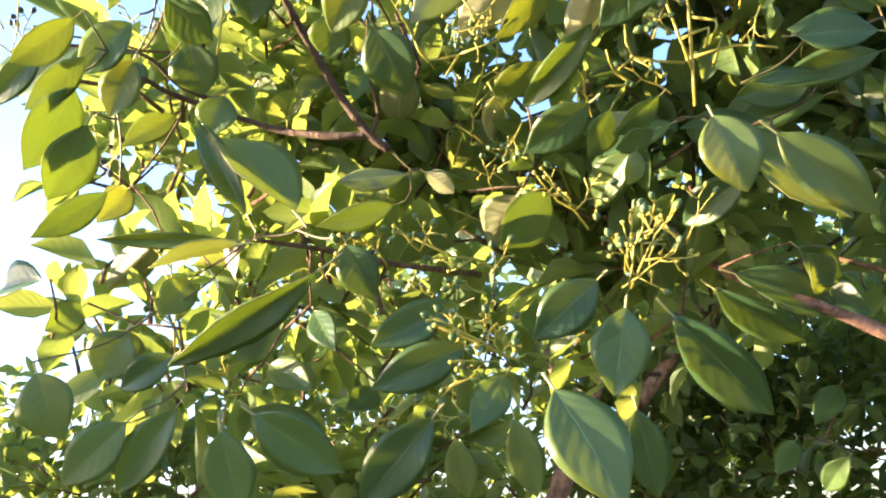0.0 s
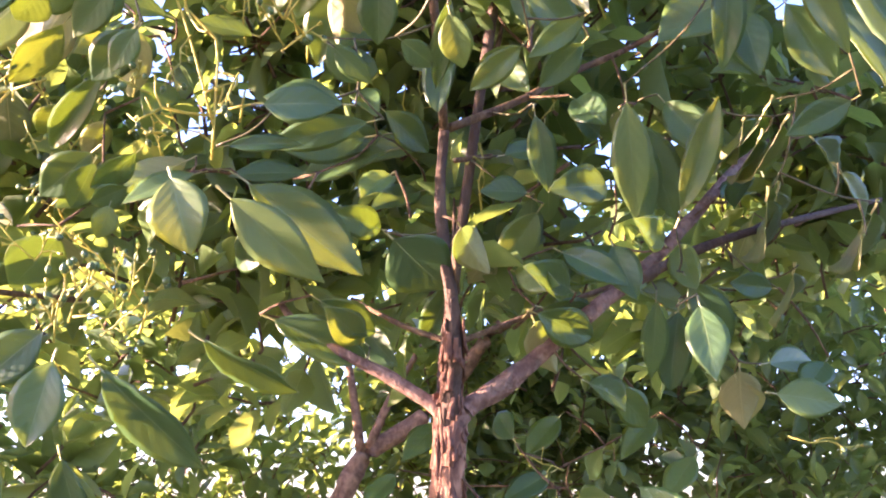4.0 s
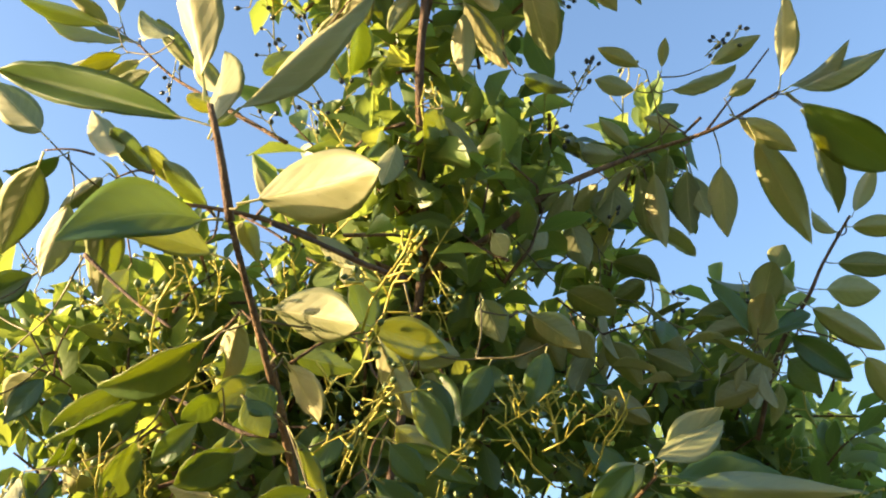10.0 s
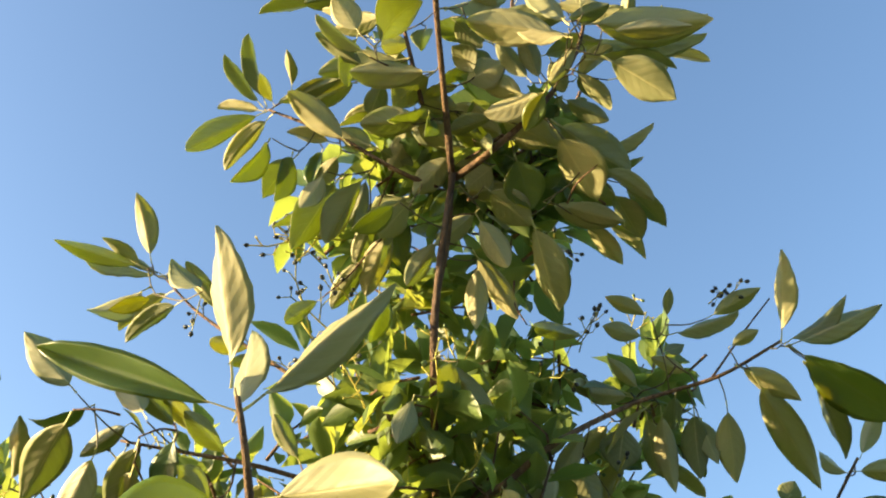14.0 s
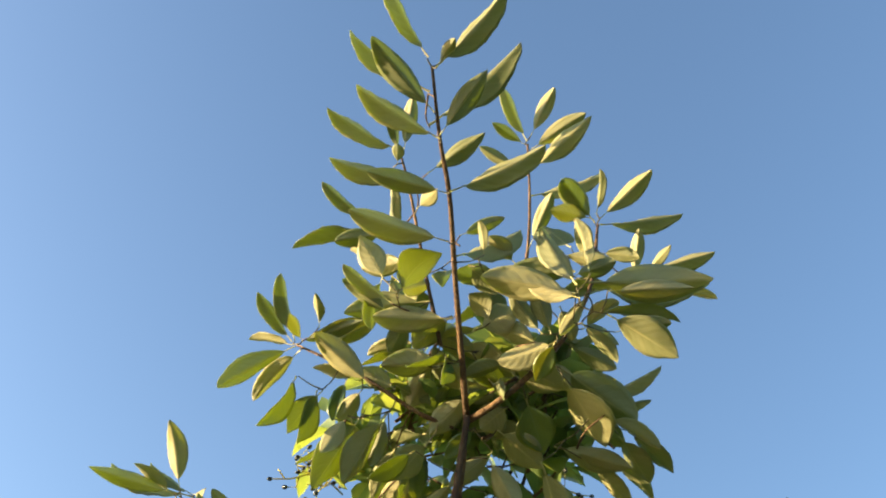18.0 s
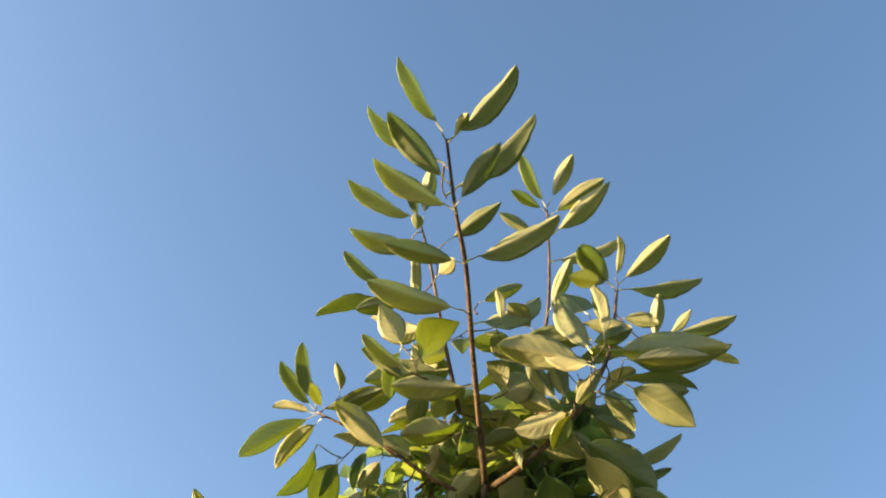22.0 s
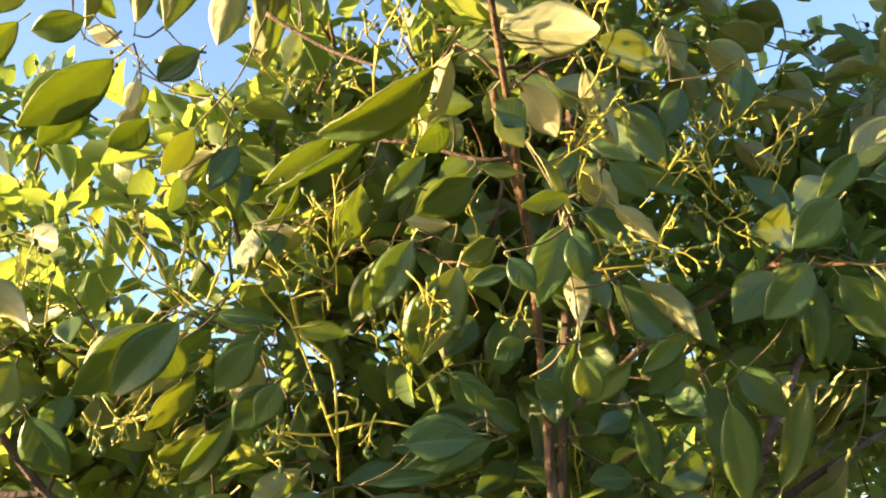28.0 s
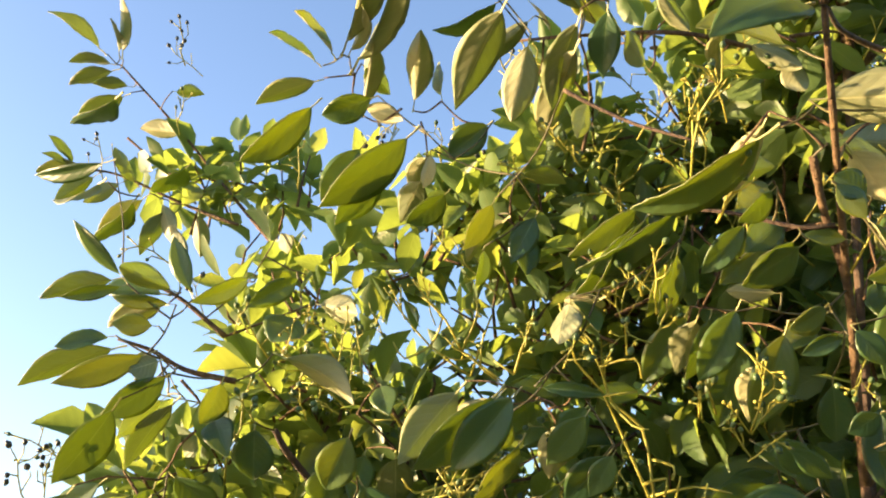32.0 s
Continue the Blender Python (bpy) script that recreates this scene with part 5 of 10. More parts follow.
leaf_on((0.202, 0.613, 2.672), (0.258, 0.605, 2.690), 0.024, (-0.03, 0.87, 0.49), 5)
leaf_on((0.162, 0.654, 2.611), (0.123, 0.626, 2.659), 0.024, (-0.03, 0.88, 0.48), 5)
leaf_on((0.173, 0.656, 2.612), (0.154, 0.621, 2.666), 0.026, (-0.02, 0.84, 0.54), 1)
leaf_on((0.078, 0.684, 2.652), (0.131, 0.669, 2.669), 0.048, (0.15, 0.92, 0.35), 6)
leaf_on((0.180, 0.662, 2.604), (0.105, 0.683, 2.594), 0.040, (0.25, 0.96, 0.15), 5)
leaf_on((0.178, 0.646, 2.592), (0.152, 0.687, 2.564), 0.026, (-0.06, -0.59, -0.80), 6)
leaf_on((0.122, 0.697, 2.605), (0.059, 0.707, 2.589), 0.026, (-0.20, 0.24, 0.95), 5)
leaf_on((0.047, 0.662, 2.649), (-0.058, 0.656, 2.652), 0.038, (-0.04, 0.88, 0.47), 2)
leaf_on((0.012, 0.680, 2.703), (-0.106, 0.691, 2.693), 0.039, (-0.04, 0.42, 0.91), 5)
leaf_on((-0.037, 0.666, 2.666), (-0.099, 0.630, 2.697), 0.023, (0.05, 0.60, 0.80), 1)
leaf_on((0.038, 0.704, 2.612), (-0.049, 0.708, 2.612), 0.039, (0.02, 0.56, 0.83), 5)
leaf_on((-0.061, 0.720, 2.589), (-0.135, 0.674, 2.641), 0.036, (0.02, 0.73, 0.68), 1)
leaf_on((-0.064, 0.680, 2.674), (-0.154, 0.702, 2.655), 0.021, (0.03, 0.70, 0.71), 1)
leaf_on((0.139, 0.722, 2.565), (0.159, 0.775, 2.521), 0.052, (-0.05, -0.63, -0.78), 6)
leaf_on((0.184, 0.697, 2.594), (0.277, 0.745, 2.546), 0.057, (0.04, 0.67, 0.74), 2)
leaf_on((0.211, 0.638, 2.614), (0.253, 0.673, 2.579), 0.023, (0.42, 0.34, 0.84), 1)
leaf_on((0.197, 0.690, 2.625), (0.255, 0.708, 2.600), 0.026, (-0.02, 0.84, 0.55), 5)
leaf_on((0.075, 0.746, 2.539), (0.035, 0.768, 2.508), 0.024, (0.01, -0.81, -0.58), 6)
leaf_on((0.096, 0.766, 2.517), (0.040, 0.791, 2.482), 0.028, (-0.01, 0.81, 0.58), 6)
leaf_on((-0.040, 0.730, 2.549), (-0.089, 0.768, 2.472), 0.043, (-0.68, 0.39, 0.62), 5)
leaf_on((-0.041, 0.746, 2.563), (-0.060, 0.775, 2.502), 0.022, (-0.04, 0.90, 0.44), 1)
leaf_on((0.014, 0.726, 2.635), (-0.017, 0.766, 2.588), 0.030, (0.01, 0.77, 0.64), 1)
leaf_on((-0.034, 0.748, 2.613), (0.012, 0.769, 2.591), 0.029, (0.03, 0.68, 0.73), 5)
leaf_on((0.079, 0.735, 2.659), (0.017, 0.716, 2.675), 0.032, (-0.04, 0.73, 0.69), 5)
leaf_on((-0.080, 0.756, 2.613), (-0.113, 0.778, 2.581), 0.026, (-0.01, 0.82, 0.58), 5)
leaf_on((0.120, 0.709, 2.696), (0.087, 0.688, 2.722), 0.031, (0.01, 0.75, 0.66), 6)
leaf_on((0.186, 0.658, 2.664), (0.203, 0.691, 2.635), 0.025, (0.04, 0.64, 0.77), 1)
leaf_on((0.253, 0.665, 2.623), (0.322, 0.651, 2.623), 0.024, (0.09, 0.44, 0.89), 5)
leaf_on((0.012, 0.734, 2.681), (0.031, 0.776, 2.635), 0.028, (0.02, 0.73, 0.68), 6)
leaf_on((0.102, 0.782, 2.619), (0.055, 0.773, 2.622), 0.028, (-0.14, 0.86, 0.49), 5)
leaf_on((0.153, 0.730, 2.634), (0.205, 0.757, 2.608), 0.030, (0.04, 0.66, 0.75), 5)
leaf_on((-0.022, 0.709, 2.703), (-0.047, 0.747, 2.665), 0.032, (0.02, 0.71, 0.70), 6)
leaf_on((-0.061, 0.560, 2.047), (0.045, 0.505, 2.032), 0.050, (0.50, 0.70, 0.45), 3)
leaf_on((-0.076, 0.688, 2.032), (0.010, 0.657, 1.998), 0.044, (0.50, 0.70, 0.45), 3)
leaf_on((-0.095, 0.573, 2.129), (-0.283, 0.582, 2.203), 0.035, (-0.15, -0.96, -0.25), 6)
leaf_on((-0.096, 0.562, 2.143), (-0.118, 0.505, 2.266), 0.048, (0.56, 0.71, 0.43), 6)
leaf_on((-0.094, 0.579, 2.127), (0.028, 0.554, 2.238), 0.038, (0.21, 0.98, -0.02), 6)
leaf_on((-0.101, 0.593, 2.130), (-0.101, 0.594, 2.222), 0.052, (0.68, 0.73, -0.01), 0)
leaf_on((-0.078, 0.580, 2.050), (-0.165, 0.518, 1.998), 0.052, (0.62, -0.68, 0.30), 7)
leaf_on((-0.088, 0.629, 2.045), (-0.165, 0.559, 2.036), 0.042, (0.62, -0.68, 0.20), 3)
leaf_on((-0.103, 0.682, 2.009), (-0.228, 0.750, 1.992), 0.050, (0.04, -0.17, -0.99), 3)
leaf_on((0.003, 0.695, 2.019), (0.072, 0.752, 2.015), 0.035, (0.59, -0.74, -0.32), 4)
leaf_on((-0.175, 0.757, 1.992), (-0.286, 0.795, 1.961), 0.038, (0.14, -0.34, -0.93), 3)
leaf_on((-0.196, 0.779, 1.961), (-0.230, 0.803, 1.910), 0.035, (0.65, -0.41, -0.64), 4)
leaf_on((-0.238, 0.735, 2.217), (-0.298, 0.764, 2.310), 0.032, (-0.17, 0.90, -0.40), 6)
leaf_on((-0.324, 0.746, 2.258), (-0.396, 0.730, 2.329), 0.039, (-0.10, 0.99, 0.13), 0)
leaf_on((-0.310, 0.761, 2.252), (-0.394, 0.791, 2.256), 0.029, (-0.02, 0.07, -1.00), 3)
leaf_on((-0.290, 0.752, 2.198), (-0.325, 0.789, 2.127), 0.036, (-0.03, 0.88, 0.47), 6)
leaf_on((-0.198, 0.788, 2.012), (-0.291, 0.811, 1.945), 0.043, (0.48, -0.36, -0.80), 0)
leaf_on((-0.053, 0.717, 1.943), (-0.025, 0.752, 1.881), 0.016, (0.71, -0.70, -0.07), 0)
leaf_on((0.226, 0.770, 1.918), (0.297, 0.782, 1.959), 0.044, (0.27, 0.71, -0.66), 0)
leaf_on((0.236, 0.774, 1.904), (0.413, 0.835, 1.910), 0.031, (-0.32, 0.91, 0.25), 7)
leaf_on((0.230, 0.774, 1.901), (0.268, 0.789, 1.878), 0.013, (0.03, -0.87, -0.50), 3)
leaf_on((0.197, 0.762, 1.882), (0.146, 0.771, 1.843), 0.038, (0.07, -0.95, -0.31), 4)
leaf_on((0.225, 0.770, 1.925), (0.180, 0.781, 1.885), 0.026, (0.06, -0.94, -0.34), 0)
leaf_on((0.236, 0.798, 1.836), (0.323, 0.828, 1.795), 0.030, (0.16, 0.61, 0.78), 0)
leaf_on((0.227, 0.770, 1.821), (0.285, 0.773, 1.695), 0.040, (0.13, -0.99, 0.03), 0)
leaf_on((0.243, 0.829, 1.842), (0.328, 0.868, 1.775), 0.035, (0.03, -0.88, -0.46), 4)
leaf_on((0.171, 0.793, 1.842), (0.121, 0.802, 1.796), 0.040, (0.07, -0.96, -0.27), 3)
leaf_on((0.215, 0.817, 1.838), (0.261, 0.849, 1.764), 0.026, (0.06, -0.93, -0.37), 0)
leaf_on((0.176, 0.833, 1.851), (0.170, 0.862, 1.762), 0.028, (0.07, -0.95, -0.32), 3)
leaf_on((-0.033, 0.731, 1.884), (-0.064, 0.748, 1.814), 0.036, (0.08, -0.96, -0.27), 4)
leaf_on((-0.039, 0.758, 1.861), (-0.031, 0.780, 1.803), 0.024, (0.50, 0.79, 0.36), 7)
leaf_on((-0.033, 0.778, 1.804), (-0.051, 0.819, 1.740), 0.018, (0.02, -0.84, -0.54), 0)
leaf_on((0.015, 0.778, 1.845), (0.066, 0.801, 1.786), 0.024, (0.31, 0.76, 0.57), 7)
leaf_on((0.006, 0.764, 1.904), (0.044, 0.781, 1.867), 0.020, (0.33, 0.68, 0.65), 6)
leaf_on((-0.056, 0.699, 1.994), (-0.030, 0.723, 1.946), 0.038, (0.57, 0.57, 0.59), 0)
leaf_on((0.042, 0.798, 2.020), (0.069, 0.809, 1.961), 0.031, (0.10, -0.99, -0.14), 4)
leaf_on((0.012, 0.803, 1.961), (0.093, 0.824, 1.922), 0.023, (0.05, -0.92, -0.39), 4)
leaf_on((-0.210, 0.782, 2.013), (-0.291, 0.803, 1.980), 0.032, (0.26, -0.39, -0.88), 4)
leaf_on((-0.205, 0.779, 2.006), (-0.272, 0.796, 1.942), 0.036, (0.61, -0.33, -0.72), 0)
leaf_on((-0.191, 0.768, 1.961), (-0.223, 0.782, 1.896), 0.035, (0.73, -0.48, -0.48), 0)
leaf_on((-0.132, 0.750, 1.965), (-0.179, 0.770, 1.930), 0.025, (0.02, -0.86, -0.51), 3)
leaf_on((-0.098, 0.739, 1.938), (-0.149, 0.754, 1.909), 0.042, (0.41, -0.29, -0.86), 4)
leaf_on((-0.117, 0.778, 1.880), (-0.160, 0.813, 1.804), 0.040, (0.04, -0.90, -0.43), 3)
leaf_on((-0.084, 0.779, 1.882), (-0.118, 0.781, 1.872), 0.024, (0.20, -0.66, -0.73), 0)
leaf_on((0.004, 0.742, 2.023), (-0.010, 0.725, 2.076), 0.037, (0.77, -0.63, 0.01), 3)
leaf_on((-0.145, 0.837, 1.800), (-0.117, 0.855, 1.766), 0.028, (0.04, -0.90, -0.44), 0)
leaf_on((-0.112, 0.941, 1.667), (-0.062, 0.980, 1.623), 0.068, (-0.02, -0.74, -0.68), 4)
leaf_on((0.026, 0.979, 1.699), (-0.015, 1.004, 1.648), 0.036, (0.04, -0.89, -0.46), 0)
leaf_on((0.095, 0.869, 1.760), (0.101, 0.920, 1.660), 0.034, (0.04, -0.89, -0.45), 4)
leaf_on((0.151, 1.027, 1.643), (0.193, 1.057, 1.581), 0.037, (0.05, -0.91, -0.40), 3)
leaf_on((0.128, 1.042, 1.631), (0.121, 1.079, 1.553), 0.027, (0.04, -0.90, -0.43), 4)
leaf_on((0.240, 1.052, 1.630), (0.196, 1.047, 1.636), 0.026, (0.08, -0.97, -0.25), 3)
leaf_on((0.204, 0.980, 1.526), (0.265, 0.986, 1.515), 0.034, (0.12, -0.99, 0.06), 4)
leaf_on((0.137, 0.951, 1.662), (0.174, 0.909, 1.762), 0.030, (0.05, -0.91, -0.40), 0)
leaf_on((-0.116, 0.833, 1.737), (-0.188, 0.825, 1.745), 0.033, (0.09, -0.99, -0.10), 4)
leaf_on((-0.100, 0.867, 1.740), (-0.199, 0.863, 1.718), 0.029, (0.09, -0.98, -0.20), 4)
leaf_on((-0.255, 0.811, 1.685), (-0.235, 0.820, 1.617), 0.047, (0.10, -0.99, -0.10), 3)
leaf_on((-0.219, 0.817, 1.670), (-0.141, 0.850, 1.599), 0.042, (0.05, -0.93, -0.37), 4)
leaf_on((-0.327, 0.808, 1.547), (-0.343, 0.810, 1.477), 0.042, (0.11, -0.99, -0.06), 0)
leaf_on((-0.307, 0.813, 1.542), (-0.233, 0.867, 1.464), 0.042, (0.01, -0.83, -0.56), 0)
leaf_on((-0.388, 0.784, 1.493), (-0.341, 0.770, 1.400), 0.053, (0.15, -0.96, 0.22), 4)
leaf_on((-0.339, 0.822, 1.569), (-0.397, 0.826, 1.523), 0.038, (0.09, -0.98, -0.19), 4)
leaf_on((-0.435, 0.832, 1.528), (-0.522, 0.833, 1.497), 0.035, (0.08, -0.97, -0.25), 4)
leaf_on((-0.447, 0.886, 1.574), (-0.531, 0.875, 1.539), 0.036, (0.12, -0.99, 0.02), 0)
leaf_on((-0.463, 0.819, 1.481), (-0.530, 0.834, 1.415), 0.042, (0.07, -0.95, -0.29), 0)
leaf_on((-0.619, 0.822, 1.491), (-0.546, 0.846, 1.440), 0.044, (0.06, -0.93, -0.35), 0)
leaf_on((-0.633, 0.815, 1.482), (-0.623, 0.836, 1.415), 0.043, (0.07, -0.95, -0.29), 0)
leaf_on((-0.523, 0.772, 1.584), (-0.663, 0.792, 1.520), 0.031, (0.24, -0.65, -0.72), 0)
leaf_on((-0.607, 0.818, 1.625), (-0.657, 0.810, 1.726), 0.025, (0.12, -0.99, -0.02), 0)
leaf_on((-0.561, 0.810, 1.624), (-0.643, 0.819, 1.712), 0.063, (0.54, -0.63, 0.56), 3)
leaf_on((-0.611, 0.831, 1.623), (-0.742, 0.816, 1.633), 0.014, (0.08, -0.93, -0.37), 0)
leaf_on((-0.734, 0.831, 1.685), (-0.808, 0.823, 1.643), 0.030, (0.46, -0.55, -0.70), 4)
leaf_on((-0.739, 0.793, 1.735), (-0.784, 0.806, 1.669), 0.048, (0.73, -0.37, -0.57), 0)
leaf_on((-0.281, 0.822, 1.706), (-0.325, 0.828, 1.677), 0.026, (0.45, -0.43, -0.78), 0)
leaf_on((-0.321, 0.827, 1.703), (-0.345, 0.839, 1.665), 0.033, (0.59, -0.58, -0.56), 0)
leaf_on((-0.289, 0.827, 1.678), (-0.324, 0.829, 1.665), 0.021, (0.25, -0.64, -0.72), 0)
leaf_on((-0.307, 0.829, 1.666), (-0.318, 0.834, 1.637), 0.022, (0.64, -0.69, -0.34), 3)
leaf_on((-0.373, 0.885, 1.664), (-0.424, 0.895, 1.616), 0.054, (0.49, -0.57, -0.66), 4)
leaf_on((-0.504, 0.948, 1.713), (-0.571, 0.922, 1.704), 0.025, (-0.37, 0.93, -0.03), 0)
leaf_on((-0.500, 0.953, 1.719), (-0.471, 0.962, 1.695), 0.025, (0.35, 0.68, 0.65), 6)
leaf_on((-0.526, 0.781, 1.602), (-0.508, 0.802, 1.559), 0.032, (0.04, -0.91, -0.42), 3)
leaf_on((-0.505, 0.902, 1.669), (-0.571, 0.858, 1.639), 0.025, (0.62, -0.60, -0.51), 4)
leaf_on((-0.267, 0.900, 1.574), (-0.186, 0.953, 1.531), 0.035, (-0.06, -0.57, -0.82), 0)
leaf_on((-0.709, 0.818, 1.561), (-0.737, 0.824, 1.520), 0.044, (0.09, -0.97, -0.21), 0)
leaf_on((-0.667, 0.822, 1.537), (-0.718, 0.823, 1.510), 0.026, (0.09, -0.97, -0.21), 3)
leaf_on((-0.662, 0.820, 1.502), (-0.720, 0.831, 1.433), 0.034, (0.08, -0.97, -0.23), 0)
leaf_on((-0.774, 0.792, 1.531), (-0.756, 0.811, 1.474), 0.049, (0.07, -0.95, -0.29), 3)
leaf_on((-0.696, 0.811, 1.490), (-0.759, 0.816, 1.439), 0.039, (0.09, -0.98, -0.20), 4)
leaf_on((-0.675, 0.822, 1.813), (-0.670, 0.850, 1.769), 0.046, (0.02, -0.84, -0.53), 3)
leaf_on((-0.703, 0.792, 1.786), (-0.731, 0.804, 1.735), 0.038, (0.08, -0.96, -0.27), 0)
leaf_on((-0.725, 0.765, 1.777), (-0.785, 0.768, 1.731), 0.028, (0.50, -0.51, -0.70), 4)
leaf_on((-0.515, 0.827, 1.810), (-0.491, 0.868, 1.753), 0.046, (0.01, -0.82, -0.58), 3)
leaf_on((-0.546, 0.833, 1.829), (-0.560, 0.862, 1.794), 0.038, (-0.00, -0.78, -0.63), 3)
leaf_on((-0.331, 0.848, 1.721), (-0.397, 0.878, 1.691), 0.038, (-0.02, -0.74, -0.68), 4)
leaf_on((-0.416, 0.828, 1.477), (-0.404, 0.850, 1.415), 0.028, (0.07, -0.95, -0.31), 0)
leaf_on((-0.330, 0.829, 1.479), (-0.319, 0.863, 1.411), 0.032, (0.04, -0.90, -0.44), 0)
leaf_on((-0.468, 0.877, 1.469), (-0.460, 0.891, 1.419), 0.026, (0.08, -0.97, -0.25), 0)
leaf_on((-0.344, 0.763, 1.854), (-0.415, 0.776, 1.794), 0.039, (0.07, -0.95, -0.29), 3)
leaf_on((-0.357, 0.761, 1.856), (-0.449, 0.775, 1.798), 0.048, (0.41, -0.50, -0.77), 4)
leaf_on((-0.334, 0.805, 1.853), (-0.383, 0.809, 1.829), 0.031, (0.35, -0.49, -0.80), 3)
leaf_on((-0.352, 0.819, 1.825), (-0.410, 0.835, 1.777), 0.035, (0.53, -0.36, -0.77), 0)
leaf_on((-0.293, 0.781, 1.932), (-0.309, 0.779, 1.891), 0.040, (0.57, 0.78, -0.26), 6)
leaf_on((-0.336, 0.784, 1.858), (-0.277, 0.789, 1.843), 0.014, (0.06, -0.99, -0.13), 3)
leaf_on((-0.290, 0.789, 1.839), (-0.326, 0.802, 1.809), 0.029, (0.04, -0.90, -0.43), 4)
leaf_on((-0.275, 0.788, 1.796), (-0.304, 0.802, 1.762), 0.025, (0.05, -0.91, -0.41), 4)
leaf_on((-0.194, 0.815, 1.734), (-0.125, 0.823, 1.733), 0.034, (0.12, -0.99, -0.04), 4)
leaf_on((-0.467, 0.845, 2.149), (-0.537, 0.864, 2.088), 0.045, (0.53, -0.42, -0.74), 4)
leaf_on((-0.488, 0.839, 2.169), (-0.548, 0.854, 2.115), 0.037, (0.06, -0.94, -0.33), 0)
leaf_on((-0.398, 0.823, 2.083), (-0.452, 0.842, 2.064), 0.036, (0.22, -0.32, -0.92), 3)
leaf_on((-0.351, 0.811, 2.059), (-0.392, 0.822, 2.014), 0.032, (0.61, -0.43, -0.67), 4)
leaf_on((-0.313, 0.824, 2.043), (-0.348, 0.826, 1.992), 0.028, (0.10, -0.99, -0.11), 4)
leaf_on((-0.369, 0.818, 2.013), (-0.383, 0.819, 1.973), 0.023, (0.86, -0.40, -0.31), 3)
leaf_on((-0.599, 0.864, 2.095), (-0.596, 0.874, 2.070), 0.028, (0.51, 0.77, 0.37), 0)
leaf_on((-0.666, 0.738, 1.922), (-0.695, 0.729, 1.914), 0.034, (-0.24, 0.95, -0.21), 0)
leaf_on((-0.414, 0.822, 2.133), (-0.430, 0.838, 2.099), 0.031, (0.69, 0.72, 0.00), 6)
leaf_on((-0.694, 0.719, 1.885), (-0.766, 0.730, 1.821), 0.048, (0.61, -0.31, -0.73), 4)
leaf_on((-0.657, 0.746, 1.912), (-0.725, 0.733, 1.875), 0.034, (0.47, -0.56, -0.68), 4)
leaf_on((-0.670, 0.735, 1.930), (-0.765, 0.716, 1.909), 0.029, (0.29, -0.68, -0.67), 4)
leaf_on((-0.705, 0.721, 1.947), (-0.759, 0.709, 1.941), 0.024, (0.17, -0.92, 0.34), 0)
leaf_on((-0.653, 0.736, 1.973), (-0.708, 0.716, 1.984), 0.015, (0.22, -0.83, -0.51), 3)
leaf_on((-0.691, 0.717, 1.993), (-0.752, 0.703, 1.987), 0.015, (0.23, -0.75, -0.62), 0)
leaf_on((-0.693, 0.716, 1.995), (-0.738, 0.692, 2.059), 0.016, (0.07, -0.95, -0.31), 4)
leaf_on((-0.640, 0.743, 1.979), (-0.660, 0.740, 2.047), 0.021, (0.12, -0.99, -0.00), 4)
leaf_on((-0.615, 0.832, 2.032), (-0.666, 0.790, 1.996), 0.023, (0.73, -0.48, -0.48), 3)
leaf_on((-0.581, 0.890, 2.048), (-0.634, 0.844, 2.005), 0.027, (0.76, -0.46, -0.45), 0)
leaf_on((-0.668, 0.732, 1.953), (-0.709, 0.719, 1.959), 0.022, (0.25, -0.91, -0.33), 4)
leaf_on((-0.620, 0.770, 1.907), (-0.647, 0.776, 1.867), 0.032, (0.73, -0.40, -0.56), 3)
leaf_on((-0.588, 0.814, 1.939), (-0.516, 0.832, 1.880), 0.037, (0.30, 0.75, 0.59), 7)
leaf_on((-0.510, 0.806, 1.850), (-0.549, 0.835, 1.803), 0.039, (0.02, -0.84, -0.54), 3)
leaf_on((-0.606, 0.805, 1.870), (-0.620, 0.832, 1.821), 0.044, (0.03, -0.87, -0.48), 0)
leaf_on((-0.586, 0.881, 1.998), (-0.612, 0.861, 1.967), 0.055, (0.18, -0.89, 0.43), 3)
leaf_on((-0.677, 0.773, 1.826), (-0.645, 0.811, 1.796), 0.044, (-0.06, -0.58, -0.82), 0)
leaf_on((-0.693, 0.774, 1.808), (-0.743, 0.777, 1.762), 0.041, (0.09, -0.98, -0.16), 0)
leaf_on((-0.729, 0.753, 1.804), (-0.791, 0.753, 1.767), 0.033, (0.48, -0.40, -0.78), 3)
leaf_on((-0.740, 0.773, 1.761), (-0.796, 0.790, 1.689), 0.052, (0.73, -0.27, -0.63), 4)
leaf_on((-0.657, 0.868, 1.781), (-0.673, 0.872, 1.740), 0.039, (0.10, -0.98, -0.14), 3)
leaf_on((-0.152, 0.764, 1.900), (-0.198, 0.789, 1.843), 0.033, (0.04, -0.90, -0.43), 3)
leaf_on((-0.084, 0.769, 1.885), (-0.120, 0.768, 1.870), 0.023, (0.30, -0.69, -0.66), 3)
leaf_on((-0.076, 0.773, 1.858), (-0.116, 0.771, 1.848), 0.016, (0.09, -0.98, -0.16), 0)
leaf_on((-0.092, 0.796, 1.832), (-0.097, 0.826, 1.784), 0.032, (0.02, -0.84, -0.54), 3)
leaf_on((-0.093, 0.741, 1.933), (-0.151, 0.753, 1.908), 0.038, (0.23, -0.56, -0.80), 0)
leaf_on((-0.057, 0.756, 1.933), (-0.095, 0.748, 1.942), 0.015, (0.13, -0.95, -0.27), 4)
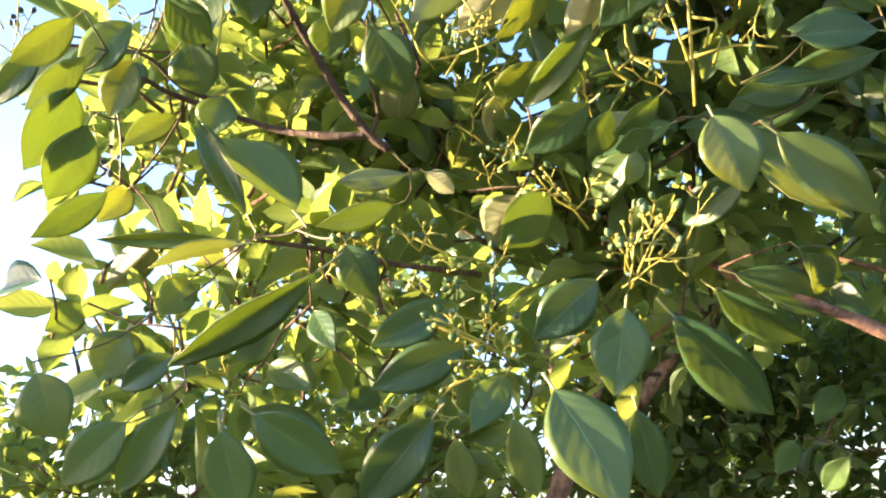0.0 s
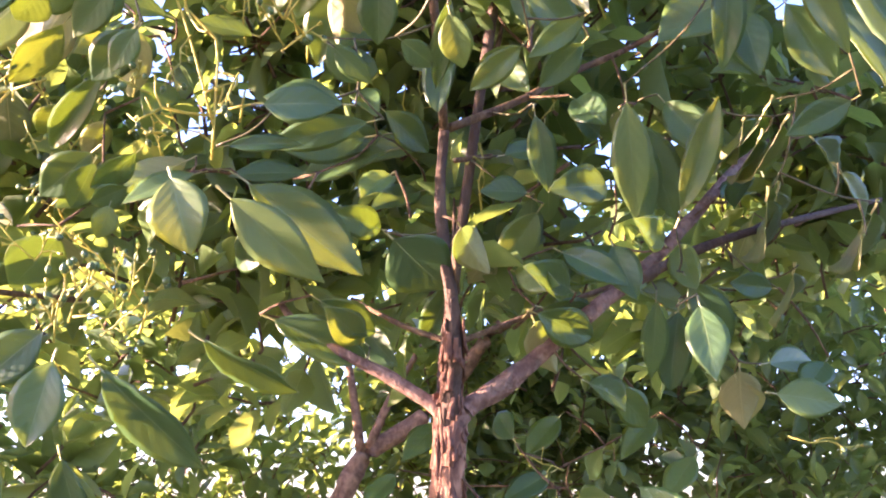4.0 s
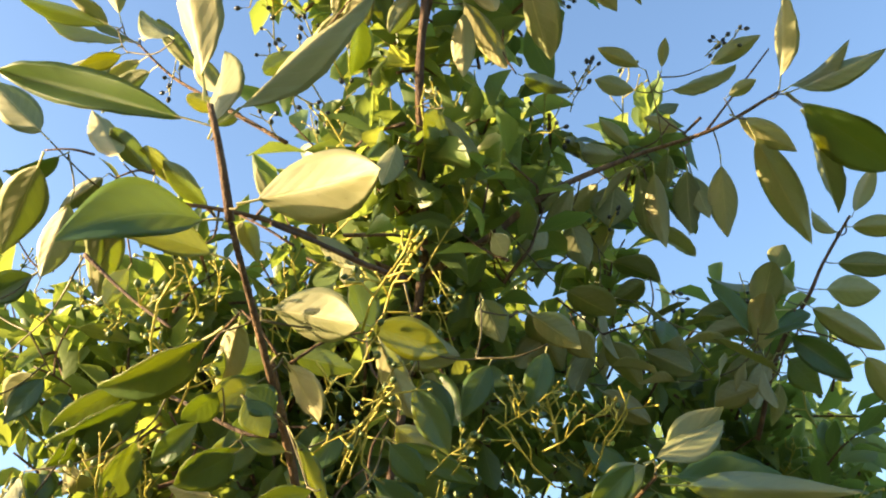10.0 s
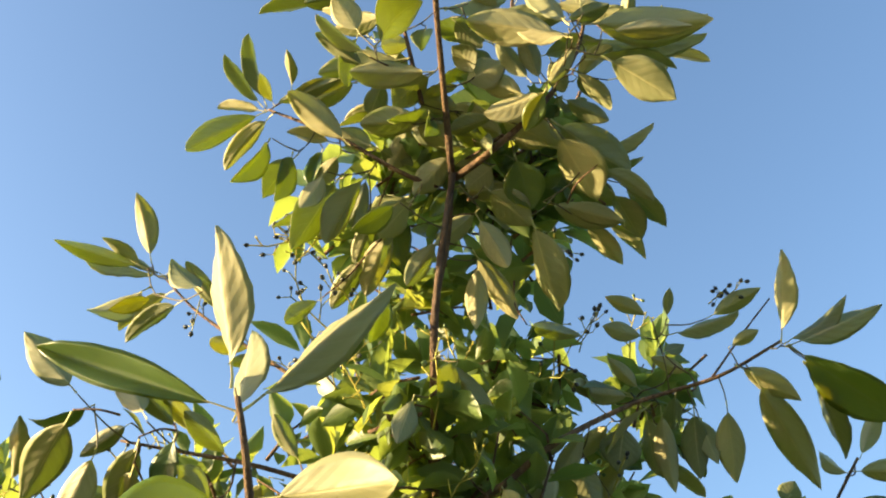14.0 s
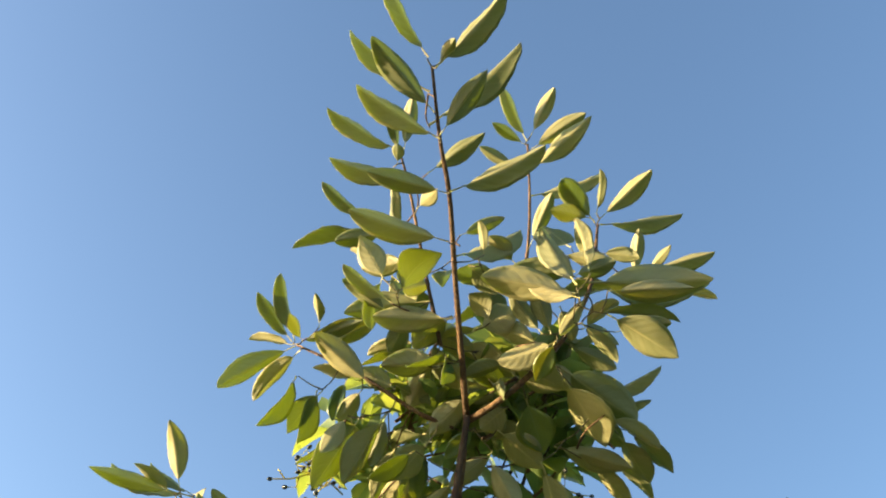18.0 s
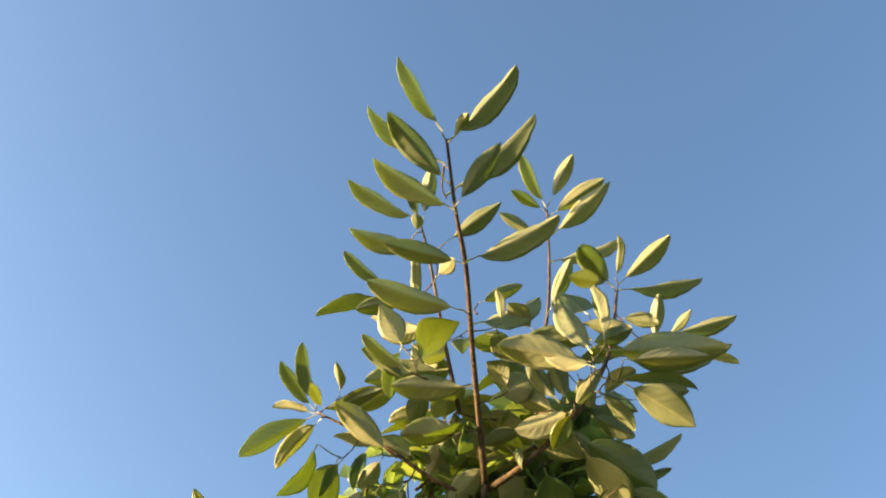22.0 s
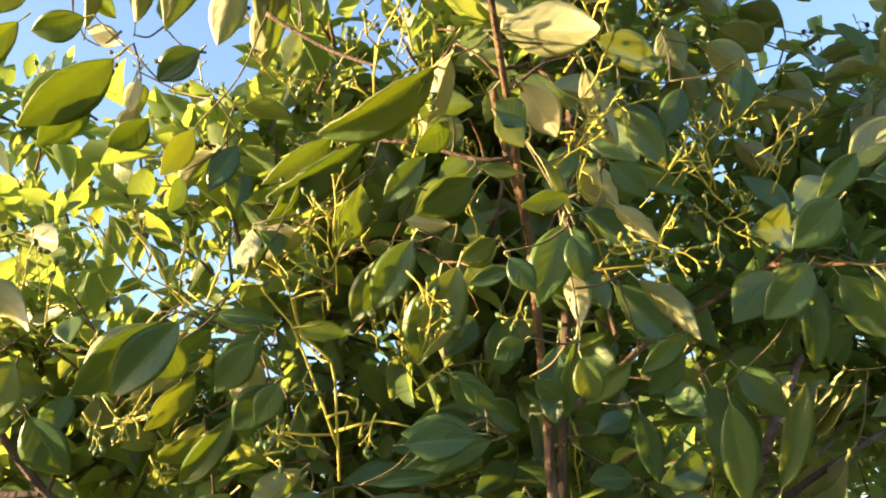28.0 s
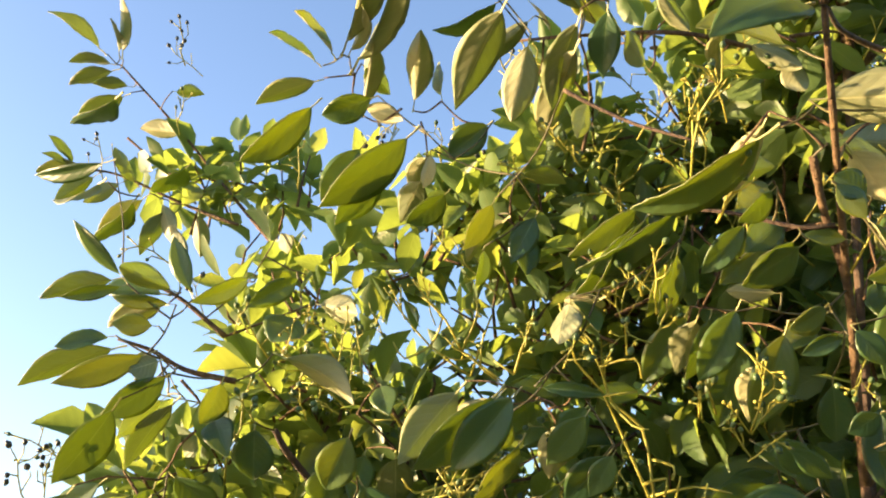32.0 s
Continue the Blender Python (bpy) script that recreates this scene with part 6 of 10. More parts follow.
leaf_on((-0.011, 0.742, 1.952), (-0.041, 0.745, 1.912), 0.026, (0.10, -0.98, -0.16), 4)
leaf_on((-0.049, 0.713, 1.982), (-0.029, 0.727, 1.950), 0.031, (0.49, 0.64, 0.59), 0)
leaf_on((0.034, 0.788, 2.010), (0.068, 0.802, 1.942), 0.030, (0.10, -0.98, -0.15), 0)
leaf_on((0.014, 0.786, 1.954), (0.048, 0.801, 1.916), 0.027, (0.07, -0.95, -0.31), 4)
leaf_on((-0.110, 0.721, 1.977), (-0.145, 0.733, 1.956), 0.032, (0.43, -0.29, -0.86), 3)
leaf_on((-0.119, 0.771, 1.902), (-0.162, 0.770, 1.912), 0.018, (0.03, 0.98, 0.18), 6)
leaf_on((0.108, 0.825, 2.042), (0.079, 0.831, 1.985), 0.028, (0.10, -0.98, -0.15), 4)
leaf_on((0.158, 0.797, 2.040), (0.138, 0.805, 1.980), 0.027, (0.10, -0.98, -0.16), 3)
leaf_on((-0.174, 0.788, 1.903), (-0.208, 0.807, 1.849), 0.040, (0.71, -0.40, -0.58), 4)
leaf_on((-0.078, 0.774, 1.863), (-0.114, 0.774, 1.850), 0.020, (0.25, -0.62, -0.74), 0)
leaf_on((-0.085, 0.768, 1.886), (-0.118, 0.770, 1.869), 0.023, (0.38, -0.53, -0.76), 4)
leaf_on((-0.226, 0.831, 1.708), (-0.157, 0.840, 1.709), 0.016, (0.13, -0.99, 0.08), 4)
leaf_on((-0.137, 0.821, 1.787), (-0.104, 0.839, 1.757), 0.020, (0.04, -0.89, -0.46), 4)
leaf_on((-0.277, 0.789, 1.797), (-0.327, 0.817, 1.763), 0.036, (-0.01, -0.77, -0.64), 4)
leaf_on((-0.290, 0.776, 1.830), (-0.336, 0.798, 1.792), 0.031, (0.02, -0.86, -0.52), 4)
leaf_on((-0.321, 0.832, 1.788), (-0.397, 0.886, 1.736), 0.028, (-0.03, -0.70, -0.71), 3)
leaf_on((0.021, 0.843, 1.790), (-0.029, 0.862, 1.758), 0.023, (0.02, -0.84, -0.54), 0)
leaf_on((0.071, 0.834, 1.807), (0.019, 0.844, 1.774), 0.023, (0.06, -0.93, -0.37), 4)
leaf_on((0.068, 0.857, 1.797), (0.027, 0.870, 1.761), 0.027, (0.05, -0.92, -0.39), 0)
leaf_on((0.021, 0.905, 1.764), (0.031, 0.933, 1.693), 0.025, (0.06, -0.93, -0.36), 0)
leaf_on((0.286, 0.906, 1.755), (0.224, 0.909, 1.724), 0.028, (0.08, -0.97, -0.25), 4)
leaf_on((0.019, 0.959, 1.702), (-0.029, 0.955, 1.705), 0.027, (0.08, -0.98, 0.20), 3)
leaf_on((0.231, 0.953, 1.777), (0.193, 1.083, 1.759), 0.040, (0.47, 0.01, -0.89), 0)
leaf_on((0.246, 0.961, 1.764), (0.211, 1.088, 1.754), 0.041, (0.56, 0.10, -0.82), 3)
leaf_on((0.228, 0.986, 1.706), (0.224, 1.123, 1.678), 0.041, (0.84, -0.09, -0.54), 3)
leaf_on((0.325, 1.005, 1.695), (0.312, 1.139, 1.670), 0.047, (0.66, -0.07, -0.75), 3)
leaf_on((0.286, 0.984, 1.727), (0.347, 1.126, 1.710), 0.030, (0.89, -0.41, -0.20), 4)
leaf_on((-0.360, 0.791, 1.840), (-0.387, 0.798, 1.812), 0.036, (0.57, -0.47, -0.67), 3)
leaf_on((-0.367, 0.879, 1.778), (-0.424, 0.907, 1.762), 0.043, (0.14, -0.27, -0.95), 4)
leaf_on((0.241, 0.614, 2.605), (0.321, 0.645, 2.559), 0.051, (0.37, 0.34, 0.86), 0)
leaf_on((0.188, 0.693, 2.572), (0.236, 0.764, 2.520), 0.080, (0.65, 0.11, 0.75), 0)
leaf_on((0.220, 0.602, 2.648), (0.374, 0.610, 2.657), 0.051, (-0.08, 0.79, 0.61), 3)
leaf_on((0.242, 0.595, 2.625), (0.345, 0.597, 2.629), 0.025, (-0.04, 0.73, 0.68), 6)
leaf_on((0.091, 0.637, 2.696), (0.207, 0.620, 2.689), 0.038, (0.11, 0.39, 0.91), 3)
leaf_on((-0.027, 0.640, 2.676), (0.035, 0.602, 2.711), 0.074, (-0.54, -0.11, 0.84), 7)
leaf_on((-0.070, 0.729, 2.548), (-0.126, 0.762, 2.460), 0.053, (-0.72, 0.36, 0.60), 6)
leaf_on((0.254, 0.761, 2.537), (0.292, 0.817, 2.503), 0.045, (0.58, 0.11, 0.81), 6)
leaf_on((0.265, 0.750, 2.535), (0.320, 0.800, 2.506), 0.034, (0.39, 0.09, 0.92), 0)
leaf_on((0.172, 0.769, 2.526), (0.263, 0.797, 2.510), 0.031, (-0.15, 0.80, 0.58), 0)
leaf_on((-0.130, 0.739, 2.599), (-0.174, 0.764, 2.547), 0.043, (-0.69, 0.23, 0.69), 4)
leaf_on((-0.346, 0.867, 2.526), (-0.449, 0.802, 2.525), 0.024, (-0.48, 0.76, 0.44), 3)
leaf_on((-0.341, 0.863, 2.531), (-0.358, 0.802, 2.603), 0.031, (0.01, 0.76, 0.65), 3)
leaf_on((-0.349, 0.867, 2.524), (-0.400, 0.826, 2.547), 0.024, (0.12, 0.36, 0.93), 0)
leaf_on((-0.332, 0.859, 2.486), (-0.383, 0.816, 2.421), 0.051, (-0.24, 0.89, -0.40), 7)
leaf_on((-0.309, 0.834, 2.453), (-0.359, 0.820, 2.423), 0.022, (0.56, -0.42, -0.71), 0)
leaf_on((-0.225, 0.767, 2.404), (-0.279, 0.784, 2.469), 0.035, (-0.17, 0.91, -0.38), 3)
leaf_on((0.456, 0.903, 2.402), (0.460, 0.834, 2.493), 0.034, (0.82, 0.47, 0.32), 0)
leaf_on((0.458, 0.905, 2.400), (0.538, 0.875, 2.451), 0.026, (0.42, 0.90, -0.13), 7)
leaf_on((0.460, 0.907, 2.398), (0.581, 0.885, 2.443), 0.034, (0.17, 0.98, 0.01), 0)
leaf_on((0.464, 0.906, 2.399), (0.608, 0.995, 2.347), 0.065, (-0.10, -0.38, -0.92), 0)
leaf_on((0.484, 0.919, 2.389), (0.549, 1.054, 2.324), 0.039, (0.71, -0.00, 0.71), 0)
leaf_on((0.418, 0.928, 2.382), (0.519, 1.085, 2.297), 0.045, (0.09, 0.42, 0.90), 0)
leaf_on((0.400, 0.927, 2.390), (0.483, 0.967, 2.359), 0.031, (0.07, 0.53, 0.85), 0)
leaf_on((0.394, 0.976, 2.368), (0.404, 1.044, 2.289), 0.037, (0.01, 0.75, 0.66), 0)
leaf_on((0.355, 0.987, 2.368), (0.360, 1.042, 2.295), 0.037, (-0.00, 0.80, 0.60), 3)
leaf_on((0.314, 0.989, 2.371), (0.327, 1.048, 2.280), 0.030, (-0.02, 0.84, 0.55), 3)
leaf_on((0.299, 1.009, 2.376), (0.307, 1.051, 2.306), 0.041, (0.74, 0.54, 0.40), 6)
leaf_on((0.268, 0.993, 2.352), (0.255, 1.017, 2.295), 0.054, (-0.05, 0.91, 0.40), 0)
leaf_on((0.307, 0.915, 2.455), (0.249, 0.893, 2.474), 0.022, (0.07, 0.52, 0.85), 6)
leaf_on((0.301, 0.939, 2.441), (0.245, 0.921, 2.449), 0.026, (-0.22, 0.86, 0.45), 0)
leaf_on((0.326, 0.918, 2.454), (0.331, 0.889, 2.482), 0.014, (0.03, 0.71, 0.71), 6)
leaf_on((0.373, 0.908, 2.446), (0.442, 0.885, 2.474), 0.024, (0.01, 0.78, 0.63), 0)
leaf_on((0.398, 0.929, 2.416), (0.436, 0.915, 2.431), 0.018, (0.01, 0.75, 0.66), 6)
leaf_on((0.490, 1.225, 2.314), (0.408, 1.196, 2.315), 0.055, (-0.20, 0.55, -0.81), 3)
leaf_on((0.514, 1.237, 2.343), (0.535, 1.226, 2.380), 0.037, (-0.07, 0.95, 0.32), 0)
leaf_on((0.593, 1.297, 2.341), (0.683, 1.295, 2.334), 0.050, (0.04, 0.97, 0.25), 6)
leaf_on((0.157, 0.767, 2.503), (0.187, 0.854, 2.425), 0.063, (0.73, 0.30, 0.62), 6)
leaf_on((0.190, 0.764, 2.517), (0.269, 0.786, 2.504), 0.027, (-0.04, 0.64, 0.77), 0)
leaf_on((0.220, 0.801, 2.527), (0.269, 0.846, 2.487), 0.030, (0.42, 0.31, 0.85), 6)
leaf_on((0.247, 0.805, 2.526), (0.298, 0.842, 2.492), 0.024, (0.39, 0.28, 0.88), 7)
leaf_on((0.091, 0.784, 2.452), (0.087, 0.828, 2.383), 0.028, (-0.02, 0.84, 0.54), 3)
leaf_on((-0.081, 0.700, 2.524), (-0.108, 0.707, 2.473), 0.028, (-0.09, 0.98, 0.17), 3)
leaf_on((-0.130, 0.722, 2.585), (-0.142, 0.716, 2.494), 0.038, (0.92, -0.37, -0.10), 4)
leaf_on((-0.160, 0.720, 2.607), (-0.186, 0.684, 2.497), 0.034, (0.97, -0.10, -0.20), 3)
leaf_on((0.007, 0.702, 2.471), (-0.047, 0.710, 2.438), 0.030, (0.46, -0.33, -0.82), 3)
leaf_on((0.005, 0.621, 2.288), (-0.010, 0.678, 2.263), 0.031, (0.71, -0.12, -0.69), 3)
leaf_on((0.067, 0.815, 2.331), (0.044, 0.820, 2.288), 0.050, (0.78, -0.41, -0.47), 4)
leaf_on((0.022, 0.788, 2.272), (0.005, 0.791, 2.217), 0.028, (-0.11, 0.99, 0.09), 0)
leaf_on((0.165, 0.960, 2.296), (0.153, 0.962, 2.218), 0.039, (-0.11, 0.99, 0.04), 6)
leaf_on((0.204, 1.002, 2.307), (0.226, 1.028, 2.246), 0.039, (-0.05, 0.93, 0.37), 3)
leaf_on((0.252, 1.063, 2.277), (0.325, 1.100, 2.259), 0.045, (0.13, 0.22, 0.97), 3)
leaf_on((0.183, 0.942, 2.175), (0.247, 0.985, 2.157), 0.052, (0.13, 0.22, 0.97), 6)
leaf_on((0.111, 0.854, 2.198), (0.124, 0.864, 2.171), 0.032, (0.65, 0.55, 0.53), 0)
leaf_on((0.098, 0.824, 2.109), (0.118, 0.853, 2.069), 0.033, (-0.00, 0.80, 0.59), 3)
leaf_on((0.142, 0.862, 2.107), (0.196, 0.889, 2.076), 0.034, (0.01, 0.75, 0.66), 3)
leaf_on((-0.033, 0.712, 1.862), (-0.027, 0.725, 1.822), 0.024, (0.07, -0.95, -0.31), 3)
leaf_on((-0.085, 0.716, 1.851), (-0.065, 0.726, 1.818), 0.021, (0.08, -0.96, -0.26), 4)
leaf_on((-0.023, 0.711, 1.889), (-0.068, 0.702, 1.881), 0.019, (0.25, -0.74, -0.63), 0)
leaf_on((-0.052, 0.687, 1.939), (-0.077, 0.676, 1.957), 0.028, (0.32, -0.93, -0.16), 0)
leaf_on((-0.080, 0.674, 1.952), (-0.060, 0.687, 1.922), 0.027, (0.41, -0.91, -0.11), 4)
leaf_on((-0.036, 0.769, 1.781), (-0.028, 0.798, 1.745), 0.025, (-0.00, -0.78, -0.63), 3)
leaf_on((-0.075, 0.732, 1.787), (-0.103, 0.738, 1.775), 0.021, (0.02, -0.85, -0.52), 4)
leaf_on((-0.077, 0.789, 1.770), (-0.049, 0.807, 1.752), 0.021, (-0.03, -0.69, -0.72), 4)
leaf_on((0.209, 0.962, 1.767), (0.201, 1.086, 1.783), 0.042, (0.87, 0.12, -0.48), 3)
leaf_on((0.224, 0.971, 1.754), (0.213, 1.100, 1.756), 0.042, (0.65, 0.07, -0.76), 4)
leaf_on((0.180, 0.957, 1.772), (0.179, 1.080, 1.793), 0.037, (0.88, 0.08, -0.47), 0)
leaf_on((0.240, 0.997, 1.713), (0.238, 1.132, 1.705), 0.043, (0.75, -0.02, -0.66), 0)
leaf_on((0.263, 0.974, 1.752), (0.322, 1.111, 1.757), 0.038, (0.90, -0.39, -0.20), 0)
leaf_on((0.309, 1.007, 1.666), (0.319, 1.114, 1.675), 0.044, (0.98, -0.07, -0.20), 4)
leaf_on((0.257, 1.039, 1.649), (0.257, 1.180, 1.624), 0.044, (0.80, -0.10, -0.59), 0)
leaf_on((-0.055, 1.009, 1.650), (-0.093, 1.050, 1.582), 0.032, (0.02, -0.85, -0.52), 3)
leaf_on((0.118, 0.705, 2.612), (0.189, 0.731, 2.586), 0.048, (0.15, 0.45, 0.88), 0)
leaf_on((0.097, 0.679, 2.660), (0.068, 0.652, 2.686), 0.041, (0.45, 0.33, 0.83), 7)
leaf_on((0.015, 0.708, 2.608), (0.066, 0.731, 2.589), 0.036, (0.14, 0.43, 0.89), 7)
leaf_on((0.066, 0.731, 2.580), (0.014, 0.762, 2.541), 0.036, (0.00, 0.78, 0.62), 6)
leaf_on((0.102, 0.749, 2.538), (0.157, 0.791, 2.508), 0.048, (0.14, 0.44, 0.89), 0)
leaf_on((0.017, 0.745, 2.519), (-0.024, 0.763, 2.473), 0.050, (-0.62, 0.37, 0.70), 0)
leaf_on((0.044, 0.681, 2.674), (-0.009, 0.709, 2.640), 0.050, (-0.41, 0.27, 0.87), 7)
leaf_on((0.205, 0.639, 2.755), (0.168, 0.651, 2.819), 0.063, (-0.16, 0.95, -0.27), 6)
leaf_on((0.189, 0.633, 2.737), (0.260, 0.623, 2.707), 0.023, (0.34, 0.75, 0.57), 0)
leaf_on((0.068, 0.636, 2.723), (0.105, 0.669, 2.701), 0.034, (0.08, 0.49, 0.87), 3)
leaf_on((0.116, 0.753, 2.578), (0.079, 0.772, 2.557), 0.044, (0.01, 0.75, 0.66), 0)
leaf_on((-0.031, 0.735, 2.594), (-0.077, 0.720, 2.621), 0.030, (-0.04, 0.90, 0.44), 0)
leaf_on((-0.701, 0.851, 2.193), (-0.764, 0.876, 2.182), 0.045, (0.23, 0.17, -0.96), 0)
leaf_on((-0.532, 0.828, 2.227), (-0.635, 0.837, 2.174), 0.042, (0.40, -0.37, -0.84), 3)
leaf_on((-0.345, 0.819, 2.151), (-0.399, 0.830, 2.126), 0.034, (0.03, -0.88, -0.48), 3)
leaf_on((-0.421, 0.814, 2.157), (-0.544, 0.836, 2.098), 0.058, (0.37, -0.30, -0.88), 4)
leaf_on((-0.767, 0.809, 2.277), (-0.876, 0.873, 2.302), 0.046, (-0.05, 0.29, -0.95), 0)
leaf_on((-0.472, 0.842, 2.225), (-0.539, 0.843, 2.216), 0.035, (0.11, -0.61, -0.79), 3)
leaf_on((-0.780, 0.819, 2.197), (-0.918, 0.866, 2.232), 0.026, (-0.35, -0.37, -0.86), 4)
leaf_on((-0.783, 0.813, 2.169), (-0.894, 0.872, 2.195), 0.038, (0.06, 0.49, -0.87), 4)
leaf_on((-0.758, 0.840, 2.158), (-0.859, 0.901, 2.146), 0.040, (0.26, 0.25, -0.93), 0)

def inner_leaves(centre, radii, count, length, droop, seed):
    """Leaves that fill the crown between the outer ones, each on the branch next to it."""
    rng = np.random.default_rng(seed)
    for _ in range(count):
        d = rng.normal(size=3)
        d *= rng.uniform(0.3, 1.0) ** 0.5 / np.linalg.norm(d)
        base = Vector(centre) + Vector(d * np.array(radii))
        near = min(BRANCH_POINTS, key=lambda q: (q - base).length)
        if (near - base).length > 0.08:
            base = near + (base - near).normalized() * rng.uniform(0.02, 0.06)
        out = (base - near).normalized() + Vector(rng.normal(size=3) * 0.5) + Vector((0, 0, -droop))
        size = length * rng.uniform(0.75, 1.2)
        face = Vector((rng.normal() * 0.4, rng.normal() * 0.4, 1.0 - droop))
        leaf_on(base, base + out.normalized() * size, size * rng.uniform(0.36, 0.46), face, int(rng.integers(1, 7)))


inner_leaves((0.016, 0.716, 2.708), (0.12, 0.1, 0.09), 16, 0.085, 0.1, 5)
inner_leaves((0.147, 0.755, 2.667), (0.12, 0.1, 0.08), 18, 0.085, 0.1, 6)
inner_leaves((-0.007, 0.782, 2.603), (0.13, 0.1, 0.08), 14, 0.085, 0.4, 7)
inner_leaves((0.290, 1.063, 2.374), (0.13, 0.1, 0.04), 20, 0.08, 0.8, 8)
inner_leaves((0.316, 1.093, 2.160), (0.20, 0.1, 0.04), 34, 0.08, 0.5, 9)

# fruit clusters
limb("fruit_stalk", [(-0.254, 0.895, 1.723), (-0.251, 0.886, 1.785), (-0.252, 0.881, 1.830), (-0.275, 0.869, 1.854), (-0.280, 0.854, 1.886), (-0.291, 0.849, 1.915), (-0.302, 0.839, 1.920)], 0.0014, 0.0010, STALK, tree, 6, 0.15, 2)
limb("fruit_stalk", [(-0.251, 0.886, 1.801), (-0.230, 0.880, 1.791), (-0.233, 0.877, 1.778)], 0.0014, 0.0010, STALK, tree, 6, 0.15, 2)
limb("fruit_stalk", [(-0.277, 0.869, 1.856), (-0.260, 0.861, 1.829), (-0.246, 0.851, 1.821)], 0.0014, 0.0010, STALK, tree, 6, 0.15, 2)
limb("fruit_stalk", [(-0.280, 0.854, 1.886), (-0.247, 0.839, 1.885), (-0.244, 0.842, 1.866)], 0.0014, 0.0010, STALK, tree, 6, 0.15, 2)
limb("fruit_stalk", [(-0.362, 0.860, 1.893), (-0.351, 0.856, 1.916), (-0.333, 0.839, 1.940)], 0.0014, 0.0010, STALK, tree, 6, 0.15, 2)
limb("fruit_stalk", [(-0.362, 0.860, 1.893), (-0.380, 0.859, 1.909)], 0.0014, 0.0010, STALK, tree, 6, 0.15, 2)
limb("fruit_stalk", [(0.175, 1.046, 2.021), (0.167, 1.018, 2.068), (0.145, 0.992, 2.107)], 0.0014, 0.0010, STALK, tree, 6, 0.15, 2)
limb("fruit_stalk", [(0.167, 1.019, 2.065), (0.180, 1.005, 2.075), (0.193, 0.997, 2.105)], 0.0014, 0.0010, STALK, tree, 6, 0.15, 2)
limb("fruit_stalk", [(0.203, 1.057, 1.995), (0.226, 1.040, 2.022), (0.252, 1.021, 2.054), (0.244, 1.000, 2.079)], 0.0014, 0.0010, STALK, tree, 6, 0.15, 2)
limb("fruit_stalk", [(0.171, 1.039, 2.042), (0.141, 1.023, 2.048), (0.120, 1.001, 2.074)], 0.0014, 0.0010, STALK, tree, 6, 0.15, 2)
limb("fruit_stalk", [(-0.257, 0.900, 1.766), (-0.300, 0.888, 1.772), (-0.304, 0.879, 1.798)], 0.0014, 0.0010, STALK, tree, 6, 0.15, 2)
limb("fruit_stalk", [(-0.300, 0.887, 1.770), (-0.313, 0.875, 1.755)], 0.0014, 0.0010, STALK, tree, 6, 0.15, 2)
limb("fruit_stalk", [(-0.256, 0.900, 1.769), (-0.215, 0.892, 1.772), (-0.184, 0.884, 1.761)], 0.0014, 0.0010, STALK, tree, 6, 0.15, 2)
limb("fruit_stalk", [(-0.253, 0.889, 1.754), (-0.268, 0.877, 1.812), (-0.282, 0.855, 1.863), (-0.300, 0.832, 1.888), (-0.305, 0.798, 1.935)], 0.0014, 0.0010, STALK, tree, 6, 0.15, 2)
limb("fruit_stalk", [(-0.281, 0.857, 1.859), (-0.250, 0.847, 1.856)], 0.0014, 0.0010, STALK, tree, 6, 0.15, 2)
limb("fruit_stalk", [(-0.259, 0.879, 1.778), (-0.238, 0.869, 1.779), (-0.243, 0.874, 1.764)], 0.0014, 0.0010, STALK, tree, 6, 0.15, 2)
limb("fruit_stalk", [(-0.425, 0.933, 1.947), (-0.436, 0.918, 1.980), (-0.450, 0.909, 1.999), (-0.463, 0.896, 2.023)], 0.0014, 0.0010, STALK, tree, 6, 0.15, 2)
limb("fruit_stalk", [(-0.425, 0.933, 1.947), (-0.400, 0.920, 1.981), (-0.402, 0.911, 1.998)], 0.0014, 0.0010, STALK, tree, 6, 0.15, 2)
limb("fruit_stalk", [(-0.425, 0.933, 1.947), (-0.384, 0.932, 1.907)], 0.0014, 0.0010, STALK, tree, 6, 0.15, 2)
limb("fruit_stalk", [(-0.425, 0.971, 1.929), (-0.464, 0.957, 1.966), (-0.490, 0.940, 2.006), (-0.502, 0.920, 2.030)], 0.0014, 0.0010, STALK, tree, 6, 0.15, 2)
limb("fruit_stalk", [(-0.464, 0.957, 1.966), (-0.442, 0.936, 1.991), (-0.462, 0.928, 2.014)], 0.0014, 0.0010, STALK, tree, 6, 0.15, 2)
limb("fruit_stalk", [(-0.464, 0.957, 1.966), (-0.492, 0.949, 1.954), (-0.502, 0.942, 1.973)], 0.0014, 0.0010, STALK, tree, 6, 0.15, 2)
limb("fruit_stalk", [(-0.425, 0.971, 1.929), (-0.399, 0.946, 1.969), (-0.387, 0.930, 1.981)], 0.0014, 0.0010, STALK, tree, 6, 0.15, 2)
limb("fruit_stalk", [(-0.490, 0.940, 2.006), (-0.483, 0.921, 2.030)], 0.0014, 0.0010, STALK, tree, 6, 0.15, 2)
limb("fruit_stalk", [(-0.022, 0.803, 1.957), (0.012, 0.786, 1.988), (0.024, 0.772, 1.993)], 0.0014, 0.0010, STALK, tree, 6, 0.15, 2)
limb("fruit_stalk", [(-0.004, 0.802, 1.960), (-0.009, 0.814, 1.941), (0.011, 0.816, 1.923)], 0.0014, 0.0010, STALK, tree, 6, 0.15, 2)
limb("fruit_stalk", [(0.050, 0.833, 1.883), (0.018, 0.830, 1.879), (0.009, 0.817, 1.880)], 0.0014, 0.0010, STALK, tree, 6, 0.15, 2)
